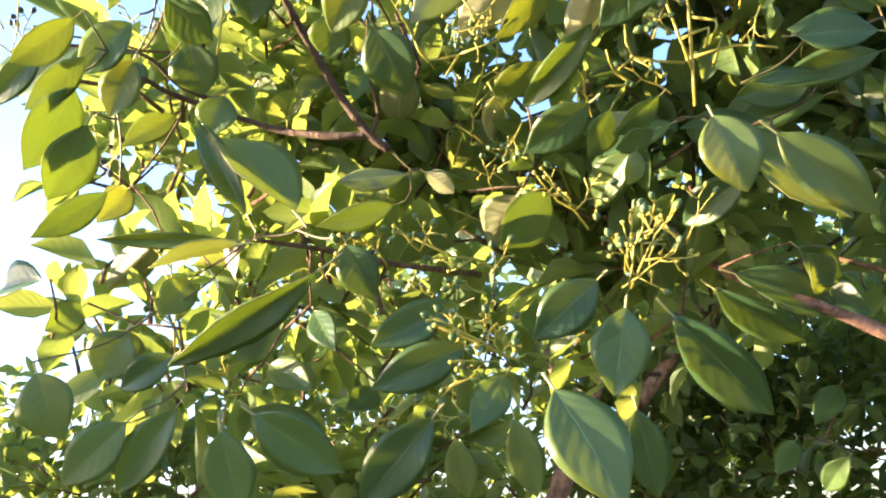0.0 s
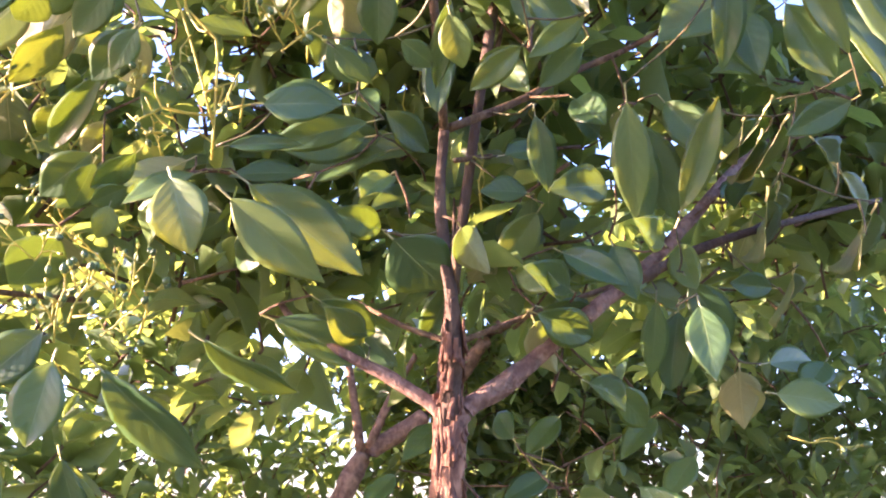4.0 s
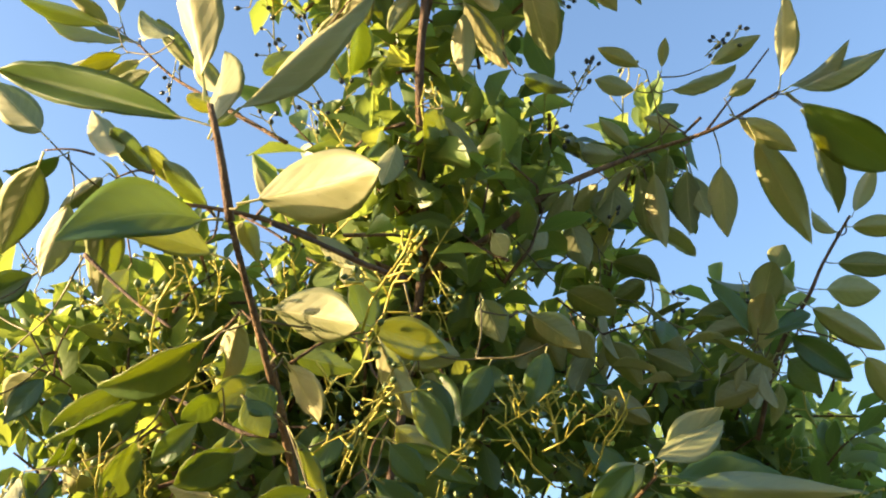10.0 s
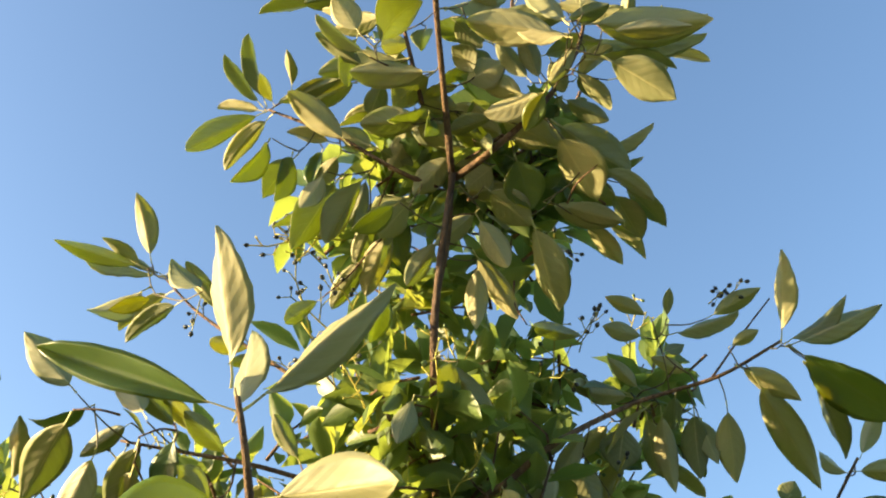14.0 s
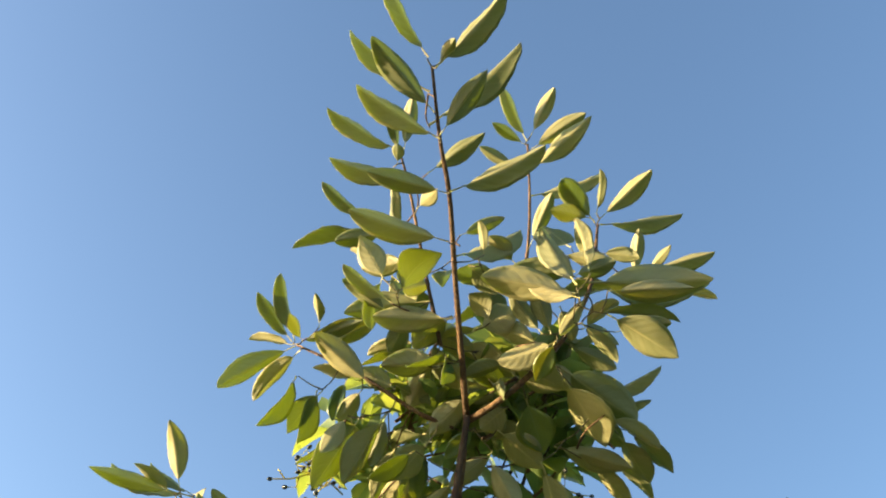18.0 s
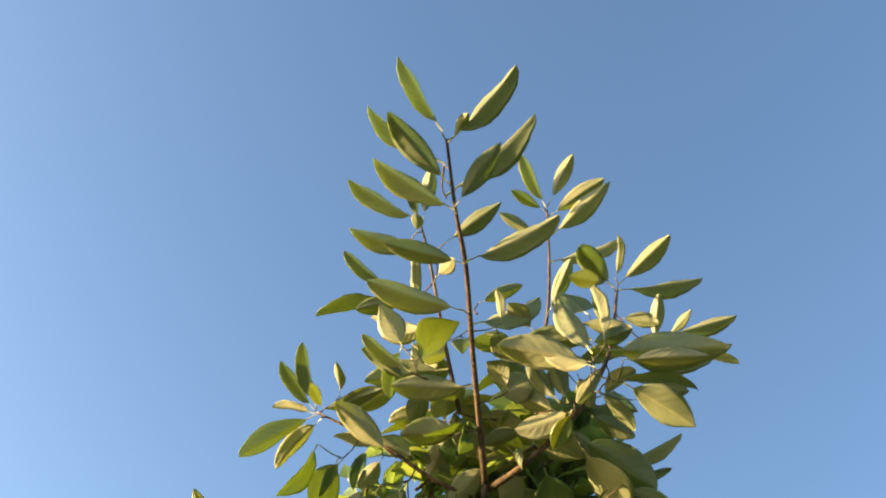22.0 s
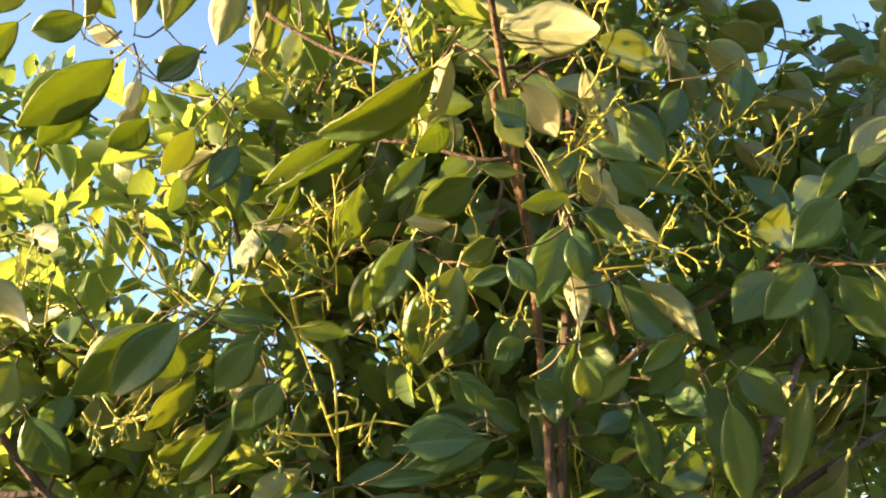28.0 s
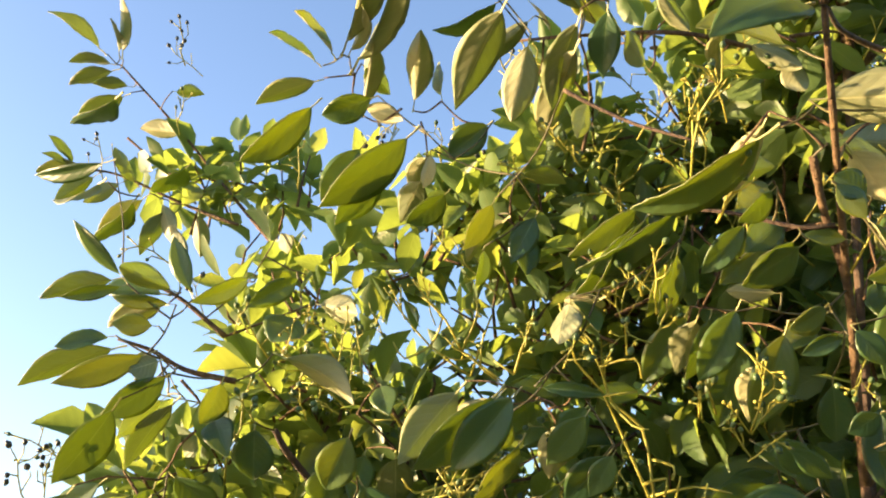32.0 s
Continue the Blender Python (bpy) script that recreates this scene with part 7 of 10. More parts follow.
limb("fruit_stalk", [(0.050, 0.833, 1.883), (0.045, 0.843, 1.866), (0.060, 0.848, 1.842)], 0.0014, 0.0010, STALK, tree, 6, 0.15, 2)
limb("fruit_stalk", [(0.050, 0.833, 1.883), (0.059, 0.827, 1.896), (0.065, 0.811, 1.903)], 0.0014, 0.0010, STALK, tree, 6, 0.15, 2)
limb("fruit_stalk", [(0.050, 0.833, 1.883), (0.072, 0.833, 1.870)], 0.0014, 0.0010, STALK, tree, 6, 0.15, 2)
limb("fruit_stalk", [(0.068, 0.855, 1.949), (0.086, 0.847, 1.968), (0.101, 0.827, 1.984)], 0.0014, 0.0010, STALK, tree, 6, 0.15, 2)
limb("fruit_stalk", [(0.068, 0.855, 1.949), (0.059, 0.830, 1.968)], 0.0014, 0.0010, STALK, tree, 6, 0.15, 2)
limb("fruit_stalk", [(-0.299, 0.920, 1.762), (-0.316, 0.916, 1.775), (-0.321, 0.900, 1.788)], 0.0014, 0.0010, STALK, tree, 6, 0.15, 2)
limb("fruit_stalk", [(-0.299, 0.920, 1.762), (-0.325, 0.908, 1.757)], 0.0014, 0.0010, STALK, tree, 6, 0.15, 2)
limb("fruit_stalk", [(-0.450, 0.900, 1.803), (-0.479, 0.898, 1.800), (-0.487, 0.884, 1.813)], 0.0014, 0.0010, STALK, tree, 6, 0.15, 2)
limb("fruit_stalk", [(-0.450, 0.900, 1.803), (-0.462, 0.893, 1.780)], 0.0014, 0.0010, STALK, tree, 6, 0.15, 2)
limb("fruit_stalk", [(-0.450, 0.900, 1.803), (-0.412, 0.891, 1.807)], 0.0014, 0.0010, STALK, tree, 6, 0.15, 2)
limb("fruit_stalk", [(-0.233, 0.798, 1.935), (-0.214, 0.784, 1.957), (-0.217, 0.769, 1.964)], 0.0014, 0.0010, STALK, tree, 6, 0.15, 2)
limb("fruit_stalk", [(-0.231, 0.801, 1.930), (-0.232, 0.782, 1.944)], 0.0014, 0.0010, STALK, tree, 6, 0.15, 2)
limb("fruit_stalk", [(-0.234, 0.904, 1.761), (-0.225, 0.886, 1.782)], 0.0014, 0.0010, STALK, tree, 6, 0.15, 2)
limb("fruit_stalk", [(-0.152, 0.814, 1.993), (-0.140, 0.790, 2.009), (-0.150, 0.782, 2.022)], 0.0014, 0.0010, STALK, tree, 6, 0.15, 2)
fruit_stalk(tree, (-0.016, 0.893, 1.897), (0.063, 0.880, 1.878), False)
fruit_stalk(tree, (0.012, 0.936, 1.934), (0.049, 0.917, 1.926), False)
fruit_stalk(tree, (0.177, 1.055, 2.027), (0.160, 1.004, 2.106), False)
fruit_stalk(tree, (0.203, 1.067, 1.999), (0.258, 1.024, 2.080), False)
fruit_stalk(tree, (0.090, 0.961, 1.870), (0.069, 0.914, 1.936), False)
fruit_stalk(tree, (-0.275, 0.870, 1.849), (-0.294, 0.836, 1.931), False)
fruit_stalk(tree, (-0.365, 0.870, 1.895), (-0.335, 0.840, 1.940), False)
fruit_stalk(tree, (-0.268, 0.932, 1.754), (-0.309, 0.910, 1.776), False)
fruit_stalk(tree, (-0.339, 0.982, 1.764), (-0.345, 0.961, 1.801), False)
fruit_stalk(tree, (-0.000, 0.801, 1.991), (0.029, 0.770, 2.015), False)
fruit_stalk(tree, (-0.020, 0.823, 1.938), (0.006, 0.784, 1.978), False)
fruit_stalk(tree, (-0.068, 0.858, 1.997), (-0.030, 0.817, 2.037), False)
fruit_stalk(tree, (-0.254, 0.956, 1.922), (-0.253, 0.910, 2.009), False)
fruit_stalk(tree, (-0.194, 0.968, 1.848), (-0.181, 0.929, 1.914), False)
fruit_stalk(tree, (-0.007, 0.780, 2.040), (0.056, 0.706, 2.103), False)
fruit_stalk(tree, (-0.012, 0.909, 2.168), (-0.056, 0.864, 2.186), False)
fruit_stalk(tree, (0.025, 0.902, 2.126), (0.071, 0.880, 2.120), False)
fruit_stalk(tree, (-0.219, 0.802, 2.077), (-0.251, 0.789, 2.078), False)
fruit_stalk(tree, (-0.160, 0.825, 2.100), (-0.139, 0.771, 2.123), False)
fruit_stalk(tree, (0.219, 0.990, 2.456), (0.240, 0.945, 2.481), True)
fruit_stalk(tree, (0.386, 0.930, 2.485), (0.406, 0.899, 2.488), True)
fruit_stalk(tree, (0.312, 1.069, 2.233), (0.343, 1.060, 2.214), True)
fruit_stalk(tree, (0.248, 1.034, 2.278), (0.264, 0.997, 2.305), True)
fruit_stalk(tree, (-0.077, 0.866, 2.386), (-0.122, 0.806, 2.424), True)
fruit_stalk(tree, (-0.055, 0.883, 2.428), (-0.095, 0.817, 2.473), True)
fruit_stalk(tree, (-0.133, 0.955, 2.449), (-0.158, 0.819, 2.560), True)
fruit_stalk(tree, (-0.078, 0.887, 2.367), (-0.036, 0.844, 2.386), True)
fruit_stalk(tree, (-0.133, 0.888, 2.358), (-0.144, 0.843, 2.359), True)
fruit_stalk(tree, (0.137, 0.932, 2.375), (0.204, 0.947, 2.398), True)
fruit_stalk(tree, (-0.367, 1.055, 2.212), (-0.393, 1.023, 2.225), True)
fruit_stalk(tree, (-0.326, 1.070, 2.192), (-0.373, 1.050, 2.201), True)
fruit_stalk(tree, (0.440, 1.149, 2.296), (0.444, 1.152, 2.257), True)
fruit_stalk(tree, (-0.084, 0.854, 2.551), (-0.193, 0.804, 2.505), True)
fruit_stalk(tree, (-0.115, 0.877, 2.530), (-0.163, 0.806, 2.538), True)
fruit_stalk(tree, (-0.288, 0.920, 2.524), (-0.302, 0.949, 2.482), True)
fruit_stalk(tree, (0.155, 0.816, 2.498), (0.216, 0.833, 2.496), True)
fruit_stalk(tree, (0.213, 0.940, 2.439), (0.241, 0.907, 2.466), True)
fruit_stalk(tree, (0.395, 0.919, 2.471), (0.415, 0.877, 2.477), True)
fruit_stalk(tree, (-0.131, 0.868, 2.431), (-0.086, 0.907, 2.393), True)
fruit_stalk(tree, (0.157, 0.987, 2.013), (0.128, 0.933, 2.061), False)
fruit_stalk(tree, (0.158, 0.985, 2.018), (0.190, 0.940, 2.049), False)
fruit_stalk(tree, (0.203, 0.956, 1.967), (0.227, 0.902, 2.015), False)
fruit_stalk(tree, (0.165, 0.963, 1.958), (0.104, 0.904, 2.013), False)
fruit_stalk(tree, (-0.164, 0.786, 2.011), (-0.193, 0.751, 2.039), False)
fruit_stalk(tree, (-0.266, 0.874, 2.105), (-0.283, 0.839, 2.126), False)
fruit_stalk(tree, (-0.039, 0.867, 1.942), (0.009, 0.796, 2.000), False)
fruit_stalk(tree, (0.060, 0.909, 1.954), (0.090, 0.868, 1.978), False)
fruit_stalk(tree, (-0.203, 0.859, 1.916), (-0.215, 0.812, 1.963), False)
fruit_stalk(tree, (-0.460, 0.976, 1.996), (-0.460, 0.935, 2.037), False)
fruit_stalk(tree, (-0.428, 0.947, 1.943), (-0.397, 0.905, 1.989), False)
fruit_stalk(tree, (-0.385, 0.912, 1.902), (-0.428, 0.869, 1.944), False)
fruit_stalk(tree, (-0.266, 0.861, 1.824), (-0.283, 0.854, 1.775), False)
fruit_stalk(tree, (-0.846, 1.098, 2.528), (-0.820, 1.030, 2.560), True)
fruit_stalk(tree, (-0.823, 1.113, 2.511), (-0.851, 1.062, 2.538), True)
fruit_stalk(tree, (-0.635, 0.911, 1.965), (-0.647, 0.868, 2.006), False)
fruit_stalk(tree, (-0.563, 0.926, 1.958), (-0.571, 0.884, 1.998), False)
fruit_stalk(tree, (-0.557, 0.941, 1.922), (-0.529, 0.902, 1.972), False)
fruit_stalk(tree, (-0.601, 0.923, 1.950), (-0.622, 0.882, 1.981), False)
fruit_stalk(tree, (-0.176, 0.736, 1.995), (-0.138, 0.644, 2.067), False)
fruit_stalk(tree, (-0.157, 0.753, 1.970), (-0.129, 0.697, 2.007), False)
fruit_stalk(tree, (-0.182, 0.896, 1.835), (-0.186, 0.840, 1.896), False)
fruit_stalk(tree, (-0.476, 0.953, 2.264), (-0.522, 0.967, 2.242), True)
fruit_stalk(tree, (-0.328, 0.961, 2.249), (-0.336, 0.876, 2.263), True)
fruit_stalk(tree, (-1.052, 1.220, 2.415), (-1.036, 1.165, 2.480), True)
fruit_stalk(tree, (-0.809, 0.765, 1.807), (-0.806, 0.724, 1.857), True)
fruit_stalk(tree, (-0.799, 0.769, 1.806), (-0.774, 0.735, 1.843), True)
fruit_stalk(tree, (-0.401, 0.875, 1.849), (-0.443, 0.866, 1.790), False)
fruit_stalk(tree, (-0.720, 0.923, 2.036), (-0.717, 0.888, 2.064), True)
fruit_stalk(tree, (-0.411, 0.851, 1.514), (-0.464, 0.809, 1.536), False)
fruit_stalk(tree, (-0.435, 0.845, 1.515), (-0.428, 0.816, 1.543), False)
fruit_stalk(tree, (-0.427, 0.918, 1.603), (-0.493, 0.875, 1.627), False)
fruit_stalk(tree, (-0.532, 0.943, 1.625), (-0.552, 0.909, 1.654), False)
fruit_stalk(tree, (-0.325, 0.894, 1.586), (-0.316, 0.862, 1.625), False)
fruit_stalk(tree, (-0.351, 0.928, 1.636), (-0.390, 0.887, 1.676), False)
fruit_stalk(tree, (-0.329, 0.876, 1.569), (-0.289, 0.858, 1.590), False)
fruit_stalk(tree, (-0.468, 0.998, 1.819), (-0.475, 0.977, 1.857), False)
fruit_stalk(tree, (-0.443, 1.003, 1.816), (-0.410, 0.990, 1.844), False)
fruit_stalk(tree, (-0.439, 0.999, 1.707), (-0.444, 0.975, 1.730), False)
fruit_stalk(tree, (-0.886, 0.888, 1.868), (-0.863, 0.872, 1.894), True)
fruit_stalk(tree, (-0.801, 0.915, 1.743), (-0.774, 0.899, 1.747), True)
fruit_stalk(tree, (-0.438, 0.865, 1.518), (-0.479, 0.847, 1.481), False)
fruit_stalk(tree, (-0.566, 1.022, 1.528), (-0.593, 1.003, 1.501), False)
fruit_stalk(tree, (-0.487, 0.964, 1.589), (-0.509, 0.932, 1.605), False)
fruit_stalk(tree, (-0.321, 0.929, 1.581), (-0.296, 0.891, 1.641), False)
fruit_stalk(tree, (-0.444, 0.844, 1.521), (-0.463, 0.819, 1.537), False)
fruit_stalk(tree, (0.036, 1.165, 1.473), (-0.001, 1.137, 1.487), False)
fruit_stalk(tree, (-0.284, 0.822, 1.583), (-0.309, 0.793, 1.605), False)
fruit_stalk(tree, (-0.282, 0.822, 1.583), (-0.266, 0.796, 1.617), False)
fruit_stalk(tree, (0.234, 1.051, 1.495), (0.293, 1.041, 1.486), False)

# small panicles between the leaves
fruit_stalk(tree, (-0.589, 0.848, 1.950), (-0.573, 0.831, 1.975), False)
fruit_stalk(tree, (-0.537, 0.853, 1.928), (-0.516, 0.828, 1.977), False)
fruit_stalk(tree, (-0.604, 0.802, 1.867), (-0.611, 0.780, 1.891), False)
fruit_stalk(tree, (-0.557, 0.812, 1.866), (-0.559, 0.793, 1.885), False)
fruit_stalk(tree, (-0.507, 0.836, 1.903), (-0.502, 0.808, 1.951), False)
fruit_stalk(tree, (-0.222, 0.773, 1.902), (-0.216, 0.745, 1.949), False)
fruit_stalk(tree, (-0.251, 0.794, 1.916), (-0.239, 0.775, 1.945), False)
fruit_stalk(tree, (-0.308, 0.773, 1.867), (-0.294, 0.759, 1.885), False)
fruit_stalk(tree, (-0.433, 0.802, 1.802), (-0.413, 0.809, 1.766), False)
fruit_stalk(tree, (-0.435, 0.805, 1.791), (-0.441, 0.804, 1.763), False)
fruit_stalk(tree, (-0.425, 0.888, 1.766), (-0.411, 0.892, 1.736), False)
fruit_stalk(tree, (-0.398, 0.897, 1.729), (-0.414, 0.894, 1.698), False)
fruit_stalk(tree, (-0.164, 0.758, 1.862), (-0.136, 0.767, 1.829), False)
fruit_stalk(tree, (-0.168, 0.810, 1.779), (-0.182, 0.786, 1.805), False)
fruit_stalk(tree, (-0.171, 0.812, 1.776), (-0.139, 0.802, 1.792), False)
fruit_stalk(tree, (-0.272, 0.809, 1.745), (-0.292, 0.791, 1.752), False)
fruit_stalk(tree, (-0.288, 0.811, 1.744), (-0.277, 0.795, 1.764), False)
fruit_stalk(tree, (-0.582, 0.884, 1.980), (-0.569, 0.868, 2.001), False)
fruit_stalk(tree, (-0.518, 0.912, 2.012), (-0.508, 0.917, 1.978), False)
fruit_stalk(tree, (-0.468, 0.870, 1.970), (-0.475, 0.846, 1.999), False)
fruit_stalk(tree, (-0.622, 0.795, 1.957), (-0.601, 0.779, 1.981), False)
fruit_stalk(tree, (-0.528, 0.823, 1.870), (-0.546, 0.802, 1.884), False)
fruit_stalk(tree, (-0.323, 0.807, 1.811), (-0.334, 0.788, 1.828), False)
fruit_stalk(tree, (-0.200, 0.817, 1.814), (-0.198, 0.796, 1.841), False)
fruit_stalk(tree, (-0.166, 0.798, 1.796), (-0.144, 0.771, 1.845), False)
fruit_stalk(tree, (-0.166, 0.798, 1.796), (-0.182, 0.777, 1.819), False)
fruit_stalk(tree, (-0.165, 0.798, 1.795), (-0.136, 0.781, 1.821), False)
fruit_stalk(tree, (-0.231, 0.788, 1.882), (-0.262, 0.771, 1.891), False)
fruit_stalk(tree, (-0.231, 0.788, 1.882), (-0.208, 0.769, 1.911), False)
fruit_stalk(tree, (-0.002, 0.744, 1.954), (-0.018, 0.750, 1.904), False)
fruit_stalk(tree, (0.043, 0.777, 1.864), (0.005, 0.763, 1.864), False)
fruit_stalk(tree, (0.043, 0.777, 1.864), (0.078, 0.777, 1.843), False)
fruit_stalk(tree, (0.045, 0.777, 1.866), (0.064, 0.759, 1.890), False)
fruit_stalk(tree, (0.095, 0.782, 1.877), (0.077, 0.765, 1.888), False)
fruit_stalk(tree, (0.095, 0.782, 1.877), (0.121, 0.772, 1.881), False)
fruit_stalk(tree, (0.097, 0.782, 1.875), (0.089, 0.783, 1.839), False)
fruit_stalk(tree, (0.100, 0.782, 1.875), (0.132, 0.784, 1.849), False)
fruit_stalk(tree, (0.051, 0.779, 1.916), (0.088, 0.761, 1.943), False)
fruit_stalk(tree, (-0.034, 0.728, 1.923), (0.005, 0.715, 1.940), False)
fruit_stalk(tree, (-0.069, 0.769, 1.836), (-0.084, 0.767, 1.809), False)
fruit_stalk(tree, (-0.302, 0.832, 1.740), (-0.284, 0.830, 1.722), False)
fruit_stalk(tree, (-0.206, 0.818, 1.763), (-0.215, 0.817, 1.736), False)
fruit_stalk(tree, (-0.326, 0.802, 1.550), (-0.311, 0.780, 1.594), False)
fruit_stalk(tree, (-0.316, 0.801, 1.564), (-0.291, 0.784, 1.597), False)
fruit_stalk(tree, (-0.313, 0.801, 1.568), (-0.278, 0.797, 1.567), False)
fruit_stalk(tree, (-0.320, 0.801, 1.557), (-0.334, 0.781, 1.581), False)
fruit_stalk(tree, (-0.417, 0.803, 1.509), (-0.462, 0.776, 1.535), False)
fruit_stalk(tree, (-0.418, 0.803, 1.510), (-0.423, 0.784, 1.535), False)
fruit_stalk(tree, (-0.417, 0.803, 1.510), (-0.407, 0.791, 1.519), False)
fruit_stalk(tree, (-0.421, 0.804, 1.506), (-0.450, 0.788, 1.505), False)
fruit_stalk(tree, (-0.357, 0.817, 1.616), (-0.378, 0.795, 1.642), False)
fruit_stalk(tree, (-0.357, 0.817, 1.616), (-0.338, 0.804, 1.635), False)
fruit_stalk(tree, (-0.481, 0.842, 1.604), (-0.496, 0.824, 1.620), False)
fruit_stalk(tree, (-0.481, 0.842, 1.604), (-0.468, 0.829, 1.618), False)
fruit_stalk(tree, (-0.429, 0.867, 1.587), (-0.412, 0.853, 1.607), False)
fruit_stalk(tree, (-0.433, 0.860, 1.570), (-0.457, 0.843, 1.577), False)
fruit_stalk(tree, (-0.517, 0.803, 1.585), (-0.529, 0.786, 1.599), False)
fruit_stalk(tree, (-0.558, 0.821, 1.581), (-0.541, 0.810, 1.589), False)
fruit_stalk(tree, (-0.444, 0.828, 1.782), (-0.406, 0.824, 1.784), False)
fruit_stalk(tree, (-0.509, 0.862, 1.479), (-0.528, 0.850, 1.475), False)
fruit_stalk(tree, (-0.454, 0.847, 1.474), (-0.473, 0.834, 1.471), False)
fruit_stalk(tree, (-0.428, 0.951, 1.709), (-0.401, 0.942, 1.719), False)
fruit_stalk(tree, (0.024, 0.720, 2.068), (-0.010, 0.708, 2.064), False)
fruit_stalk(tree, (0.024, 0.720, 2.068), (0.053, 0.691, 2.099), False)
fruit_stalk(tree, (0.009, 0.676, 2.000), (0.052, 0.631, 2.062), False)
fruit_stalk(tree, (-0.004, 0.708, 1.971), (0.026, 0.674, 2.013), False)
fruit_stalk(tree, (0.057, 0.727, 2.087), (0.076, 0.737, 2.053), False)
fruit_stalk(tree, (-0.210, 0.770, 2.070), (-0.174, 0.746, 2.096), False)
fruit_stalk(tree, (-0.137, 0.716, 2.041), (-0.146, 0.683, 2.077), False)
fruit_stalk(tree, (-0.278, 0.821, 2.098), (-0.294, 0.795, 2.122), False)
fruit_stalk(tree, (-0.315, 0.848, 2.088), (-0.343, 0.825, 2.103), False)
fruit_stalk(tree, (-0.031, 0.705, 1.990), (0.005, 0.716, 1.955), False)
fruit_stalk(tree, (-0.000, 0.747, 1.967), (0.057, 0.734, 1.975), False)
fruit_stalk(tree, (0.070, 0.799, 1.924), (0.091, 0.774, 1.950), False)
fruit_stalk(tree, (0.110, 0.804, 1.965), (0.164, 0.781, 1.990), False)
fruit_stalk(tree, (0.147, 0.806, 1.944), (0.203, 0.781, 1.973), False)
fruit_stalk(tree, (0.129, 0.793, 1.970), (0.124, 0.766, 1.996), False)
fruit_stalk(tree, (0.118, 0.812, 1.937), (0.131, 0.816, 1.913), False)
fruit_stalk(tree, (-0.260, 0.825, 1.942), (-0.269, 0.794, 1.974), False)
fruit_stalk(tree, (-0.173, 0.771, 1.993), (-0.129, 0.750, 2.014), False)

# twigs that carry the leaves
limb("twig", [(0.151, 0.653, 3.023), (0.149, 0.652, 3.022), (0.147, 0.651, 3.020)], 0.0011, 0.0009, GREEN_TWIG, tree, 5, 0.1, 3)
limb("twig", [(-0.034, 0.583, 2.913), (-0.036, 0.584, 2.915), (-0.038, 0.585, 2.918)], 0.0011, 0.0009, GREEN_TWIG, tree, 5, 0.1, 3)
limb("twig", [(-0.724, 0.862, 2.040), (-0.722, 0.865, 2.042), (-0.723, 0.868, 2.044)], 0.0011, 0.0009, GREEN_TWIG, tree, 5, 0.1, 3)
limb("twig", [(-0.724, 0.862, 2.040), (-0.724, 0.859, 2.038), (-0.726, 0.856, 2.039)], 0.0011, 0.0009, GREEN_TWIG, tree, 5, 0.1, 3)
limb("twig", [(-0.320, 0.944, 2.534), (-0.320, 0.943, 2.531), (-0.321, 0.940, 2.530)], 0.0011, 0.0009, GREEN_TWIG, tree, 5, 0.1, 3)
limb("twig", [(-0.084, 0.864, 2.205), (-0.082, 0.860, 2.207), (-0.080, 0.856, 2.207)], 0.0011, 0.0009, GREEN_TWIG, tree, 5, 0.1, 3)
limb("twig", [(-0.338, 0.937, 2.549), (-0.338, 0.940, 2.549), (-0.339, 0.942, 2.550)], 0.0011, 0.0009, GREEN_TWIG, tree, 5, 0.1, 3)
limb("twig", [(0.226, 0.958, 1.926), (0.224, 0.960, 1.929), (0.222, 0.962, 1.931)], 0.0011, 0.0009, GREEN_TWIG, tree, 5, 0.1, 3)
limb("twig", [(0.257, 0.903, 1.949), (0.256, 0.902, 1.952), (0.257, 0.901, 1.956)], 0.0011, 0.0009, GREEN_TWIG, tree, 5, 0.1, 3)
limb("twig", [(0.147, 0.651, 3.020), (0.148, 0.648, 3.019), (0.149, 0.645, 3.019)], 0.0011, 0.0009, GREEN_TWIG, tree, 5, 0.1, 3)
limb("twig", [(-0.992, 1.152, 2.601), (-0.995, 1.153, 2.602), (-1.000, 1.151, 2.604)], 0.0011, 0.0009, GREEN_TWIG, tree, 5, 0.1, 3)
limb("twig", [(0.219, 0.946, 2.322), (0.217, 0.948, 2.323), (0.216, 0.950, 2.325)], 0.0011, 0.0009, GREEN_TWIG, tree, 5, 0.1, 3)
limb("twig", [(0.551, 1.139, 2.304), (0.553, 1.141, 2.302), (0.557, 1.143, 2.301)], 0.0011, 0.0009, GREEN_TWIG, tree, 5, 0.1, 3)
limb("twig", [(-0.975, 1.194, 2.394), (-0.977, 1.199, 2.392), (-0.979, 1.202, 2.391)], 0.0011, 0.0009, GREEN_TWIG, tree, 5, 0.1, 3)
limb("twig", [(-1.074, 1.165, 2.426), (-1.073, 1.167, 2.429), (-1.072, 1.168, 2.433)], 0.0011, 0.0009, GREEN_TWIG, tree, 5, 0.1, 3)
limb("twig", [(-0.723, 0.868, 2.044), (-0.723, 0.872, 2.045), (-0.724, 0.877, 2.048)], 0.0012, 0.0009, GREEN_TWIG, tree, 5, 0.1, 3)
limb("twig", [(0.053, 0.772, 2.479), (0.049, 0.773, 2.480), (0.046, 0.775, 2.481)], 0.0012, 0.0009, GREEN_TWIG, tree, 5, 0.1, 3)
limb("twig", [(-0.976, 1.173, 2.578), (-0.978, 1.177, 2.576), (-0.984, 1.181, 2.574)], 0.0012, 0.0009, GREEN_TWIG, tree, 5, 0.1, 3)
